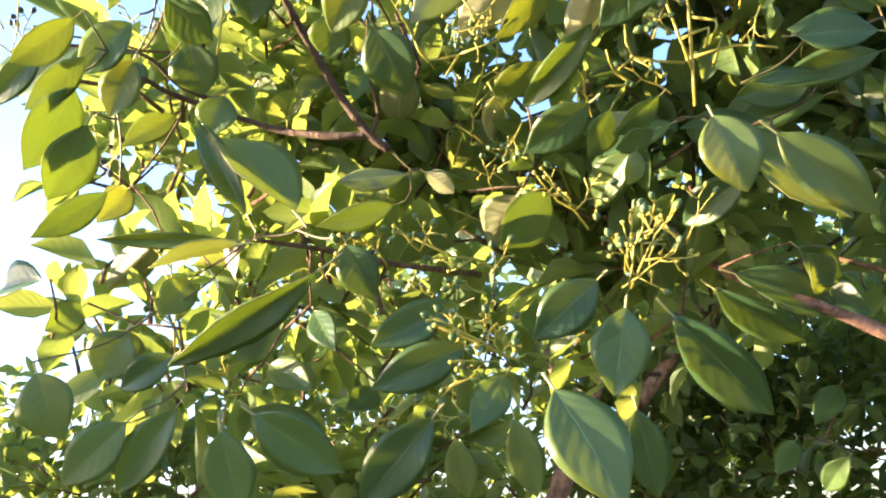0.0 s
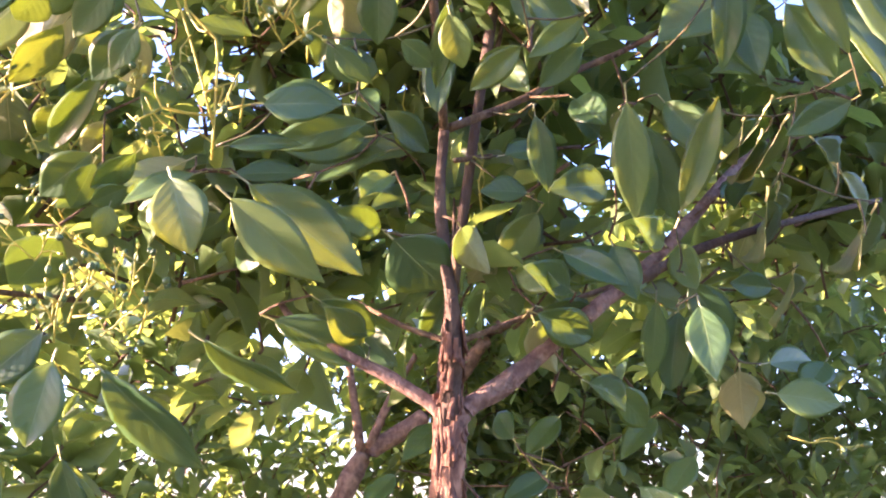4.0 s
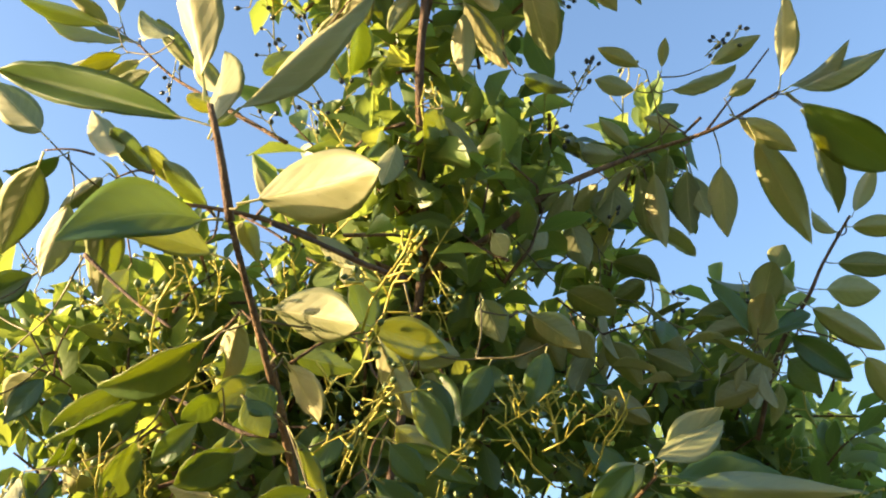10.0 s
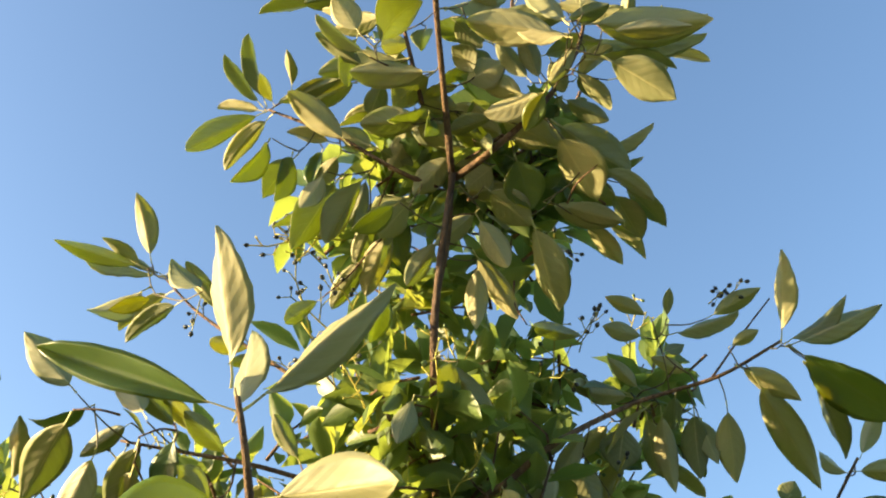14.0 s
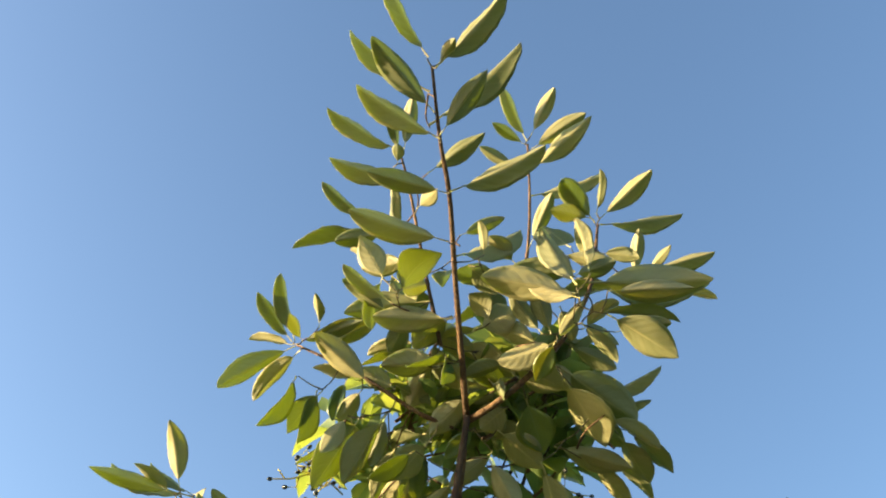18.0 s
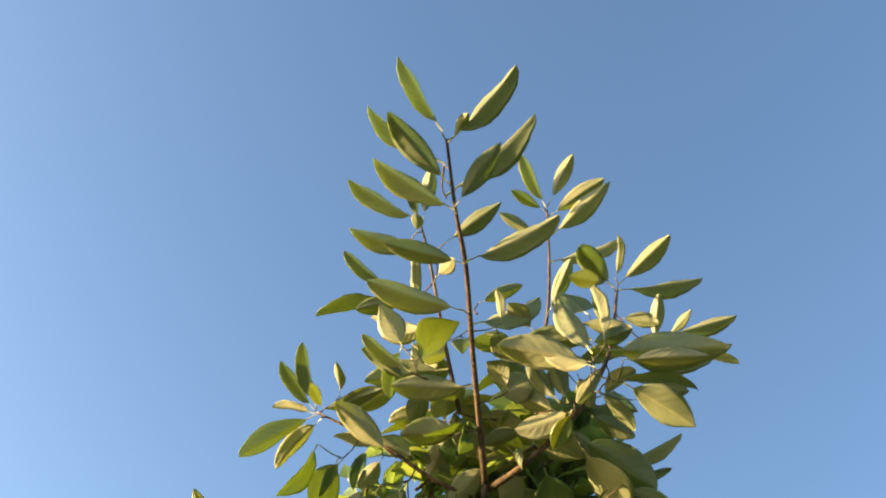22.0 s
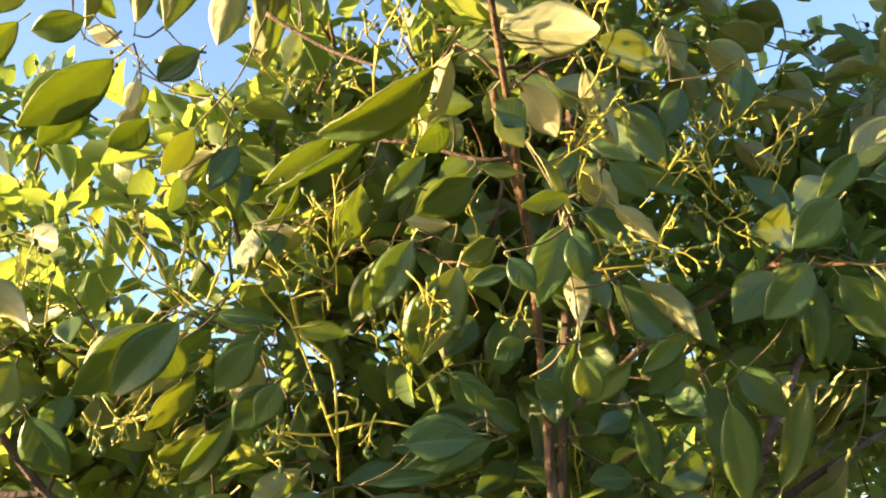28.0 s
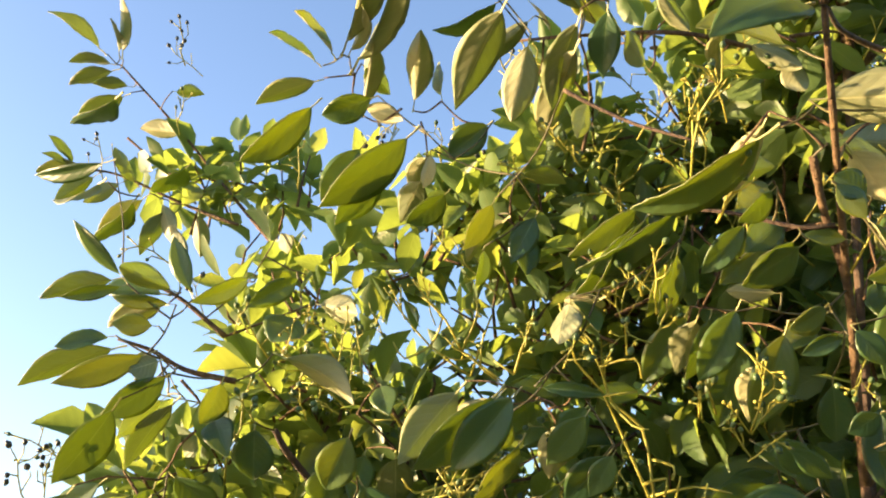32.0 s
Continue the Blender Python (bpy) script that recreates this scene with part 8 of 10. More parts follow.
limb("twig", [(0.040, 0.474, 2.778), (0.042, 0.472, 2.775), (0.042, 0.467, 2.772)], 0.0012, 0.0009, GREEN_TWIG, tree, 5, 0.1, 3)
limb("twig", [(0.251, 0.699, 2.875), (0.251, 0.696, 2.877), (0.255, 0.693, 2.881)], 0.0012, 0.0009, GREEN_TWIG, tree, 5, 0.1, 3)
limb("twig", [(-0.348, 0.931, 2.559), (-0.350, 0.932, 2.563), (-0.349, 0.932, 2.568)], 0.0012, 0.0009, GREEN_TWIG, tree, 5, 0.1, 3)
limb("twig", [(-0.031, 0.592, 2.901), (-0.035, 0.592, 2.899), (-0.038, 0.590, 2.897)], 0.0012, 0.0009, GREEN_TWIG, tree, 5, 0.1, 3)
limb("twig", [(0.255, 0.693, 2.881), (0.252, 0.691, 2.884), (0.251, 0.688, 2.887)], 0.0012, 0.0009, GREEN_TWIG, tree, 5, 0.1, 3)
limb("twig", [(0.530, 1.161, 2.267), (0.528, 1.165, 2.269), (0.523, 1.168, 2.272)], 0.0012, 0.0009, GREEN_TWIG, tree, 5, 0.1, 3)
limb("twig", [(0.259, 0.890, 1.864), (0.256, 0.885, 1.861), (0.254, 0.881, 1.857)], 0.0012, 0.0009, GREEN_TWIG, tree, 5, 0.1, 3)
limb("twig", [(0.516, 1.175, 2.246), (0.512, 1.173, 2.247), (0.506, 1.172, 2.250)], 0.0012, 0.0009, GREEN_TWIG, tree, 5, 0.1, 3)
limb("twig", [(0.042, 0.467, 2.772), (0.042, 0.463, 2.770), (0.042, 0.457, 2.770)], 0.0012, 0.0009, GREEN_TWIG, tree, 5, 0.1, 3)
limb("twig", [(0.035, 0.391, 2.824), (0.037, 0.390, 2.819), (0.042, 0.388, 2.815)], 0.0012, 0.0009, GREEN_TWIG, tree, 5, 0.1, 3)
limb("twig", [(-0.175, 0.729, 2.672), (-0.172, 0.731, 2.676), (-0.169, 0.730, 2.680)], 0.0012, 0.0009, GREEN_TWIG, tree, 5, 0.1, 3)
limb("twig", [(-0.160, 0.728, 2.663), (-0.163, 0.724, 2.660), (-0.167, 0.722, 2.657)], 0.0012, 0.0009, GREEN_TWIG, tree, 5, 0.1, 3)
limb("twig", [(0.250, 0.699, 2.870), (0.248, 0.695, 2.869), (0.245, 0.688, 2.869)], 0.0012, 0.0009, GREEN_TWIG, tree, 5, 0.1, 3)
limb("twig", [(0.245, 0.688, 2.869), (0.244, 0.686, 2.870), (0.241, 0.683, 2.871)], 0.0011, 0.0009, GREEN_TWIG, tree, 5, 0.1, 3)
limb("twig", [(0.038, 0.443, 2.796), (0.038, 0.440, 2.790), (0.036, 0.436, 2.788)], 0.0012, 0.0009, GREEN_TWIG, tree, 5, 0.1, 3)
limb("twig", [(0.149, 0.645, 3.019), (0.153, 0.642, 3.021), (0.157, 0.638, 3.025)], 0.0012, 0.0009, GREEN_TWIG, tree, 5, 0.1, 3)
limb("twig", [(0.233, 0.695, 2.758), (0.233, 0.701, 2.755), (0.237, 0.708, 2.755)], 0.0012, 0.0009, GREEN_TWIG, tree, 5, 0.1, 3)
limb("twig", [(-1.000, 1.151, 2.604), (-0.996, 1.151, 2.609), (-0.991, 1.147, 2.616)], 0.0012, 0.0009, GREEN_TWIG, tree, 5, 0.1, 3)
limb("twig", [(0.151, 0.655, 3.018), (0.152, 0.661, 3.021), (0.156, 0.665, 3.025)], 0.0012, 0.0009, GREEN_TWIG, tree, 5, 0.1, 3)
limb("twig", [(-0.349, 0.932, 2.568), (-0.350, 0.939, 2.567), (-0.356, 0.944, 2.570)], 0.0012, 0.0009, GREEN_TWIG, tree, 5, 0.1, 3)
limb("twig", [(-0.075, 0.731, 2.002), (-0.070, 0.723, 2.003), (-0.063, 0.717, 2.005)], 0.0012, 0.0009, GREEN_TWIG, tree, 5, 0.1, 3)
limb("twig", [(-0.992, 1.187, 2.403), (-0.989, 1.183, 2.399), (-0.989, 1.176, 2.393)], 0.0012, 0.0009, GREEN_TWIG, tree, 5, 0.1, 3)
limb("twig", [(0.035, 0.391, 2.824), (0.033, 0.386, 2.821), (0.030, 0.378, 2.822)], 0.0012, 0.0009, GREEN_TWIG, tree, 5, 0.1, 3)
limb("twig", [(-0.172, 0.731, 2.676), (-0.176, 0.733, 2.677), (-0.184, 0.737, 2.681)], 0.0012, 0.0009, GREEN_TWIG, tree, 5, 0.1, 3)
limb("twig", [(-0.184, 0.737, 2.681), (-0.183, 0.738, 2.684), (-0.183, 0.737, 2.687)], 0.0011, 0.0009, GREEN_TWIG, tree, 5, 0.1, 3)
limb("twig", [(-0.289, 0.945, 2.504), (-0.289, 0.941, 2.508), (-0.287, 0.932, 2.512)], 0.0012, 0.0009, GREEN_TWIG, tree, 5, 0.1, 3)
limb("twig", [(0.234, 0.695, 2.763), (0.231, 0.690, 2.763), (0.229, 0.682, 2.762)], 0.0012, 0.0009, GREEN_TWIG, tree, 5, 0.1, 3)
limb("twig", [(0.229, 0.682, 2.762), (0.232, 0.682, 2.757), (0.234, 0.681, 2.755)], 0.0012, 0.0009, GREEN_TWIG, tree, 5, 0.1, 3)
limb("twig", [(-0.059, 0.879, 1.833), (-0.050, 0.877, 1.832), (-0.042, 0.876, 1.828)], 0.0012, 0.0009, GREEN_TWIG, tree, 5, 0.1, 3)
limb("twig", [(-0.032, 0.586, 2.909), (-0.031, 0.580, 2.904), (-0.034, 0.573, 2.901)], 0.0012, 0.0009, GREEN_TWIG, tree, 5, 0.1, 3)
limb("twig", [(-0.034, 0.573, 2.901), (-0.031, 0.572, 2.901), (-0.027, 0.571, 2.904)], 0.0012, 0.0009, GREEN_TWIG, tree, 5, 0.1, 3)
limb("twig", [(-0.274, 0.812, 2.248), (-0.278, 0.808, 2.252), (-0.286, 0.804, 2.257)], 0.0012, 0.0009, GREEN_TWIG, tree, 5, 0.1, 3)
limb("twig", [(-1.028, 1.176, 2.417), (-1.025, 1.168, 2.413), (-1.025, 1.160, 2.407)], 0.0012, 0.0009, GREEN_TWIG, tree, 5, 0.1, 3)
limb("twig", [(0.146, 0.717, 2.838), (0.147, 0.711, 2.837), (0.151, 0.702, 2.838)], 0.0012, 0.0009, GREEN_TWIG, tree, 5, 0.1, 3)
limb("twig", [(-0.769, 0.851, 2.066), (-0.766, 0.843, 2.061), (-0.768, 0.833, 2.059)], 0.0012, 0.0009, GREEN_TWIG, tree, 5, 0.1, 3)
limb("twig", [(-0.025, 1.011, 1.858), (-0.025, 1.002, 1.858), (-0.023, 0.991, 1.855)], 0.0012, 0.0009, GREEN_TWIG, tree, 5, 0.1, 3)
limb("twig", [(0.152, 0.689, 2.942), (0.152, 0.696, 2.944), (0.155, 0.702, 2.950)], 0.0012, 0.0009, GREEN_TWIG, tree, 5, 0.1, 3)
limb("twig", [(-0.206, 0.915, 2.427), (-0.206, 0.906, 2.427), (-0.209, 0.895, 2.429)], 0.0012, 0.0009, GREEN_TWIG, tree, 5, 0.1, 3)
limb("twig", [(0.162, 1.058, 1.669), (0.156, 1.057, 1.678), (0.151, 1.054, 1.684)], 0.0012, 0.0009, GREEN_TWIG, tree, 5, 0.1, 3)
limb("twig", [(-0.191, 0.915, 2.417), (-0.192, 0.908, 2.415), (-0.197, 0.895, 2.411)], 0.0012, 0.0009, GREEN_TWIG, tree, 5, 0.1, 3)
limb("twig", [(-0.046, 0.889, 2.200), (-0.044, 0.882, 2.197), (-0.041, 0.877, 2.192)], 0.0012, 0.0009, GREEN_TWIG, tree, 5, 0.1, 3)
limb("twig", [(-0.989, 1.157, 2.596), (-0.986, 1.148, 2.591), (-0.987, 1.141, 2.586)], 0.0012, 0.0009, GREEN_TWIG, tree, 5, 0.1, 3)
limb("twig", [(-0.986, 1.144, 2.588), (-0.981, 1.139, 2.590), (-0.975, 1.131, 2.594)], 0.0012, 0.0009, GREEN_TWIG, tree, 5, 0.1, 3)
limb("twig", [(0.049, 0.530, 2.745), (0.050, 0.525, 2.737), (0.048, 0.519, 2.731)], 0.0012, 0.0009, GREEN_TWIG, tree, 5, 0.1, 3)
limb("twig", [(0.048, 0.519, 2.731), (0.049, 0.517, 2.727), (0.053, 0.514, 2.725)], 0.0012, 0.0009, GREEN_TWIG, tree, 5, 0.1, 3)
limb("twig", [(0.256, 0.902, 1.952), (0.253, 0.892, 1.947), (0.255, 0.883, 1.944)], 0.0012, 0.0009, GREEN_TWIG, tree, 5, 0.1, 3)
limb("twig", [(0.205, 0.996, 1.906), (0.212, 1.003, 1.907), (0.221, 1.010, 1.906)], 0.0012, 0.0009, GREEN_TWIG, tree, 5, 0.1, 3)
limb("twig", [(-0.038, 0.590, 2.897), (-0.044, 0.596, 2.897), (-0.049, 0.605, 2.896)], 0.0012, 0.0009, GREEN_TWIG, tree, 5, 0.1, 3)
limb("twig", [(0.035, 0.391, 2.824), (0.037, 0.395, 2.832), (0.041, 0.397, 2.839)], 0.0012, 0.0009, GREEN_TWIG, tree, 5, 0.1, 3)
limb("twig", [(0.036, 0.830, 2.344), (0.042, 0.823, 2.343), (0.050, 0.819, 2.342)], 0.0012, 0.0009, GREEN_TWIG, tree, 5, 0.1, 3)
limb("twig", [(0.079, 1.055, 1.636), (0.074, 1.066, 1.634), (0.066, 1.073, 1.633)], 0.0012, 0.0009, GREEN_TWIG, tree, 5, 0.1, 3)
limb("twig", [(0.003, 1.016, 1.602), (0.007, 1.004, 1.603), (0.011, 0.996, 1.602)], 0.0012, 0.0009, GREEN_TWIG, tree, 5, 0.1, 3)
limb("twig", [(0.011, 0.996, 1.602), (0.013, 0.996, 1.606), (0.015, 0.997, 1.609)], 0.0011, 0.0009, GREEN_TWIG, tree, 5, 0.1, 3)
limb("twig", [(0.151, 0.670, 2.986), (0.145, 0.675, 2.986), (0.134, 0.676, 2.989)], 0.0012, 0.0009, GREEN_TWIG, tree, 5, 0.1, 3)
limb("twig", [(0.251, 0.699, 2.875), (0.251, 0.705, 2.880), (0.256, 0.712, 2.887)], 0.0012, 0.0009, GREEN_TWIG, tree, 5, 0.1, 3)
limb("twig", [(-0.356, 0.944, 2.570), (-0.357, 0.950, 2.574), (-0.362, 0.954, 2.582)], 0.0012, 0.0009, GREEN_TWIG, tree, 5, 0.1, 3)
limb("twig", [(0.245, 1.117, 1.708), (0.247, 1.122, 1.700), (0.249, 1.130, 1.691)], 0.0012, 0.0009, GREEN_TWIG, tree, 5, 0.1, 3)
limb("twig", [(0.255, 1.125, 1.712), (0.249, 1.126, 1.722), (0.243, 1.131, 1.730)], 0.0012, 0.0009, GREEN_TWIG, tree, 5, 0.1, 3)
limb("twig", [(-0.146, 1.015, 1.564), (-0.142, 1.026, 1.571), (-0.141, 1.031, 1.582)], 0.0012, 0.0009, GREEN_TWIG, tree, 5, 0.1, 3)
limb("twig", [(-0.246, 0.822, 2.234), (-0.240, 0.819, 2.239), (-0.235, 0.813, 2.250)], 0.0012, 0.0009, GREEN_TWIG, tree, 5, 0.1, 3)
limb("twig", [(0.120, 1.080, 1.656), (0.113, 1.089, 1.651), (0.113, 1.103, 1.648)], 0.0012, 0.0009, GREEN_TWIG, tree, 5, 0.1, 3)
limb("twig", [(-1.000, 1.151, 2.604), (-0.998, 1.139, 2.602), (-1.000, 1.123, 2.606)], 0.0012, 0.0009, GREEN_TWIG, tree, 5, 0.1, 3)
limb("twig", [(0.221, 0.694, 2.719), (0.225, 0.685, 2.715), (0.234, 0.677, 2.713)], 0.0012, 0.0009, GREEN_TWIG, tree, 5, 0.1, 3)
limb("twig", [(-0.037, 1.006, 1.757), (-0.029, 0.997, 1.753), (-0.015, 0.993, 1.753)], 0.0013, 0.0009, GREEN_TWIG, tree, 5, 0.1, 3)
limb("twig", [(0.051, 0.577, 2.702), (0.052, 0.571, 2.692), (0.048, 0.562, 2.686)], 0.0013, 0.0009, GREEN_TWIG, tree, 5, 0.1, 3)
limb("twig", [(0.011, 0.996, 1.602), (0.009, 0.981, 1.599), (0.010, 0.969, 1.599)], 0.0013, 0.0009, GREEN_TWIG, tree, 5, 0.1, 3)
limb("twig", [(0.508, 1.182, 2.233), (0.504, 1.172, 2.230), (0.493, 1.161, 2.230)], 0.0013, 0.0009, GREEN_TWIG, tree, 5, 0.1, 3)
limb("twig", [(-0.700, 0.799, 1.937), (-0.695, 0.802, 1.924), (-0.695, 0.802, 1.909)], 0.0013, 0.0009, GREEN_TWIG, tree, 5, 0.1, 3)
limb("twig", [(-0.695, 0.802, 1.909), (-0.683, 0.793, 1.906), (-0.674, 0.786, 1.902)], 0.0012, 0.0009, GREEN_TWIG, tree, 5, 0.1, 3)
limb("twig", [(0.493, 1.161, 2.230), (0.495, 1.154, 2.220), (0.500, 1.148, 2.208)], 0.0013, 0.0009, GREEN_TWIG, tree, 5, 0.1, 3)
limb("twig", [(-0.243, 0.931, 2.461), (-0.242, 0.921, 2.463), (-0.243, 0.907, 2.471)], 0.0013, 0.0009, GREEN_TWIG, tree, 5, 0.1, 3)
limb("twig", [(0.257, 0.901, 1.956), (0.259, 0.915, 1.964), (0.258, 0.925, 1.971)], 0.0013, 0.0009, GREEN_TWIG, tree, 5, 0.1, 3)
limb("twig", [(0.012, 0.983, 2.090), (0.016, 0.969, 2.092), (0.024, 0.954, 2.090)], 0.0013, 0.0009, GREEN_TWIG, tree, 5, 0.1, 3)
limb("twig", [(0.003, 0.660, 2.754), (-0.004, 0.652, 2.749), (-0.016, 0.646, 2.747)], 0.0013, 0.0009, GREEN_TWIG, tree, 5, 0.1, 3)
limb("twig", [(-0.012, 0.633, 2.826), (-0.010, 0.623, 2.821), (-0.005, 0.610, 2.817)], 0.0013, 0.0009, GREEN_TWIG, tree, 5, 0.1, 3)
limb("twig", [(0.245, 0.698, 2.839), (0.245, 0.711, 2.839), (0.252, 0.723, 2.839)], 0.0013, 0.0009, TWIG, tree, 5, 0.1, 3)
limb("twig", [(0.113, 1.103, 1.648), (0.112, 1.109, 1.660), (0.105, 1.117, 1.674)], 0.0013, 0.0009, TWIG, tree, 5, 0.1, 3)
limb("twig", [(0.159, 1.086, 1.631), (0.157, 1.092, 1.634), (0.156, 1.100, 1.634)], 0.0012, 0.0009, GREEN_TWIG, tree, 5, 0.1, 3)
limb("twig", [(-0.160, 1.035, 1.630), (-0.160, 1.049, 1.621), (-0.155, 1.059, 1.610)], 0.0013, 0.0009, TWIG, tree, 5, 0.1, 3)
limb("twig", [(-0.713, 0.856, 2.044), (-0.709, 0.842, 2.030), (-0.713, 0.831, 2.018)], 0.0013, 0.0009, TWIG, tree, 5, 0.1, 3)
limb("twig", [(-0.164, 0.919, 2.399), (-0.169, 0.903, 2.391), (-0.178, 0.885, 2.386)], 0.0013, 0.0009, TWIG, tree, 5, 0.1, 3)
limb("twig", [(0.193, 0.690, 2.649), (0.200, 0.678, 2.646), (0.213, 0.671, 2.645)], 0.0013, 0.0009, TWIG, tree, 5, 0.1, 3)
limb("twig", [(0.571, 1.132, 2.331), (0.567, 1.115, 2.330), (0.571, 1.099, 2.330)], 0.0013, 0.0009, TWIG, tree, 5, 0.1, 3)
limb("twig", [(0.055, 0.778, 2.474), (0.068, 0.780, 2.472), (0.085, 0.785, 2.470)], 0.0013, 0.0009, TWIG, tree, 5, 0.1, 3)
limb("twig", [(-0.169, 0.730, 2.680), (-0.157, 0.726, 2.685), (-0.144, 0.716, 2.693)], 0.0013, 0.0009, TWIG, tree, 5, 0.1, 3)
limb("twig", [(0.179, 1.134, 1.728), (0.187, 1.118, 1.731), (0.201, 1.108, 1.739)], 0.0013, 0.0009, TWIG, tree, 5, 0.1, 3)
limb("twig", [(-0.947, 1.206, 2.536), (-0.933, 1.193, 2.541), (-0.915, 1.185, 2.551)], 0.0013, 0.0009, TWIG, tree, 5, 0.1, 3)
limb("twig", [(-0.651, 0.831, 1.927), (-0.656, 0.828, 1.908), (-0.657, 0.821, 1.887)], 0.0013, 0.0009, TWIG, tree, 5, 0.1, 3)
limb("twig", [(-0.005, 0.610, 2.817), (-0.003, 0.596, 2.822), (-0.008, 0.580, 2.832)], 0.0013, 0.0009, TWIG, tree, 5, 0.1, 3)
limb("twig", [(0.495, 1.154, 2.220), (0.496, 1.137, 2.228), (0.504, 1.123, 2.235)], 0.0013, 0.0009, TWIG, tree, 5, 0.1, 3)
limb("twig", [(0.036, 1.031, 1.617), (0.047, 1.017, 1.616), (0.052, 0.993, 1.619)], 0.0014, 0.0009, TWIG, tree, 5, 0.1, 3)
limb("twig", [(0.023, 1.112, 1.805), (0.011, 1.125, 1.793), (0.004, 1.131, 1.780)], 0.0013, 0.0009, TWIG, tree, 5, 0.1, 3)
limb("twig", [(0.058, 0.765, 2.502), (0.072, 0.759, 2.502), (0.091, 0.756, 2.499)], 0.0013, 0.0009, TWIG, tree, 5, 0.1, 3)
limb("twig", [(-0.050, 0.850, 1.878), (-0.063, 0.863, 1.887), (-0.081, 0.870, 1.898)], 0.0013, 0.0009, TWIG, tree, 5, 0.1, 3)
limb("twig", [(0.015, 0.997, 1.609), (0.000, 0.993, 1.624), (-0.007, 0.983, 1.640)], 0.0013, 0.0009, TWIG, tree, 5, 0.1, 3)
limb("twig", [(0.500, 1.148, 2.208), (0.492, 1.148, 2.193), (0.477, 1.153, 2.180)], 0.0013, 0.0009, TWIG, tree, 5, 0.1, 3)
limb("twig", [(0.213, 0.671, 2.645), (0.216, 0.656, 2.639), (0.226, 0.641, 2.636)], 0.0013, 0.0009, TWIG, tree, 5, 0.1, 3)
limb("twig", [(0.226, 0.641, 2.636), (0.225, 0.633, 2.645), (0.220, 0.625, 2.650)], 0.0013, 0.0009, GREEN_TWIG, tree, 5, 0.1, 3)
limb("twig", [(-0.058, 1.028, 1.679), (-0.038, 1.036, 1.679), (-0.022, 1.052, 1.681)], 0.0014, 0.0009, TWIG, tree, 5, 0.1, 3)
limb("twig", [(-0.027, 1.046, 1.680), (-0.018, 1.039, 1.674), (-0.007, 1.035, 1.672)], 0.0012, 0.0009, GREEN_TWIG, tree, 5, 0.1, 3)
limb("twig", [(0.028, 1.038, 1.580), (0.039, 1.030, 1.562), (0.055, 1.031, 1.548)], 0.0014, 0.0009, TWIG, tree, 5, 0.1, 3)
limb("twig", [(0.019, 1.107, 1.802), (0.026, 1.091, 1.817), (0.031, 1.075, 1.827)], 0.0014, 0.0009, TWIG, tree, 5, 0.1, 3)
limb("twig", [(0.036, 0.424, 2.807), (0.036, 0.434, 2.820), (0.025, 0.439, 2.839)], 0.0014, 0.0009, TWIG, tree, 5, 0.1, 3)
limb("twig", [(-0.061, 0.819, 1.977), (-0.076, 0.833, 1.983), (-0.099, 0.847, 1.986)], 0.0014, 0.0009, TWIG, tree, 5, 0.1, 3)
limb("twig", [(0.587, 1.128, 2.353), (0.594, 1.153, 2.353), (0.594, 1.170, 2.358)], 0.0014, 0.0009, TWIG, tree, 5, 0.1, 3)
limb("twig", [(-0.218, 1.048, 1.614), (-0.234, 1.025, 1.613), (-0.239, 1.002, 1.611)], 0.0014, 0.0009, TWIG, tree, 5, 0.1, 3)
limb("twig", [(0.105, 1.117, 1.674), (0.085, 1.126, 1.669), (0.068, 1.144, 1.664)], 0.0014, 0.0009, TWIG, tree, 5, 0.1, 3)
limb("twig", [(0.133, 0.958, 1.596), (0.142, 0.954, 1.601), (0.150, 0.950, 1.604)], 0.0012, 0.0009, GREEN_TWIG, tree, 5, 0.1, 3)
limb("twig", [(-0.087, 0.840, 1.984), (-0.089, 0.823, 2.003), (-0.097, 0.801, 2.019)], 0.0014, 0.0009, TWIG, tree, 5, 0.1, 3)
limb("twig", [(-0.007, 0.983, 1.640), (0.007, 0.971, 1.646), (0.033, 0.957, 1.651)], 0.0014, 0.0009, TWIG, tree, 5, 0.1, 3)
limb("twig", [(-0.597, 0.924, 1.643), (-0.602, 0.934, 1.621), (-0.602, 0.937, 1.594)], 0.0014, 0.0009, TWIG, tree, 5, 0.1, 3)
limb("twig", [(0.049, 1.152, 1.822), (0.073, 1.142, 1.817), (0.092, 1.121, 1.818)], 0.0014, 0.0009, TWIG, tree, 5, 0.1, 3)
limb("twig", [(-0.966, 1.184, 2.564), (-0.961, 1.164, 2.549), (-0.967, 1.145, 2.536)], 0.0014, 0.0009, TWIG, tree, 5, 0.1, 3)
limb("twig", [(0.004, 1.131, 1.780), (0.002, 1.129, 1.756), (-0.007, 1.115, 1.737)], 0.0014, 0.0009, TWIG, tree, 5, 0.1, 3)
limb("twig", [(-0.067, 0.720, 2.004), (-0.082, 0.714, 2.025), (-0.101, 0.720, 2.046)], 0.0014, 0.0009, TWIG, tree, 5, 0.1, 3)
limb("twig", [(0.111, 1.032, 1.638), (0.095, 1.019, 1.658), (0.084, 1.000, 1.671)], 0.0014, 0.0009, TWIG, tree, 5, 0.1, 3)
limb("twig", [(0.084, 1.000, 1.671), (0.091, 0.991, 1.690), (0.090, 0.972, 1.711)], 0.0014, 0.0009, TWIG, tree, 5, 0.1, 3)
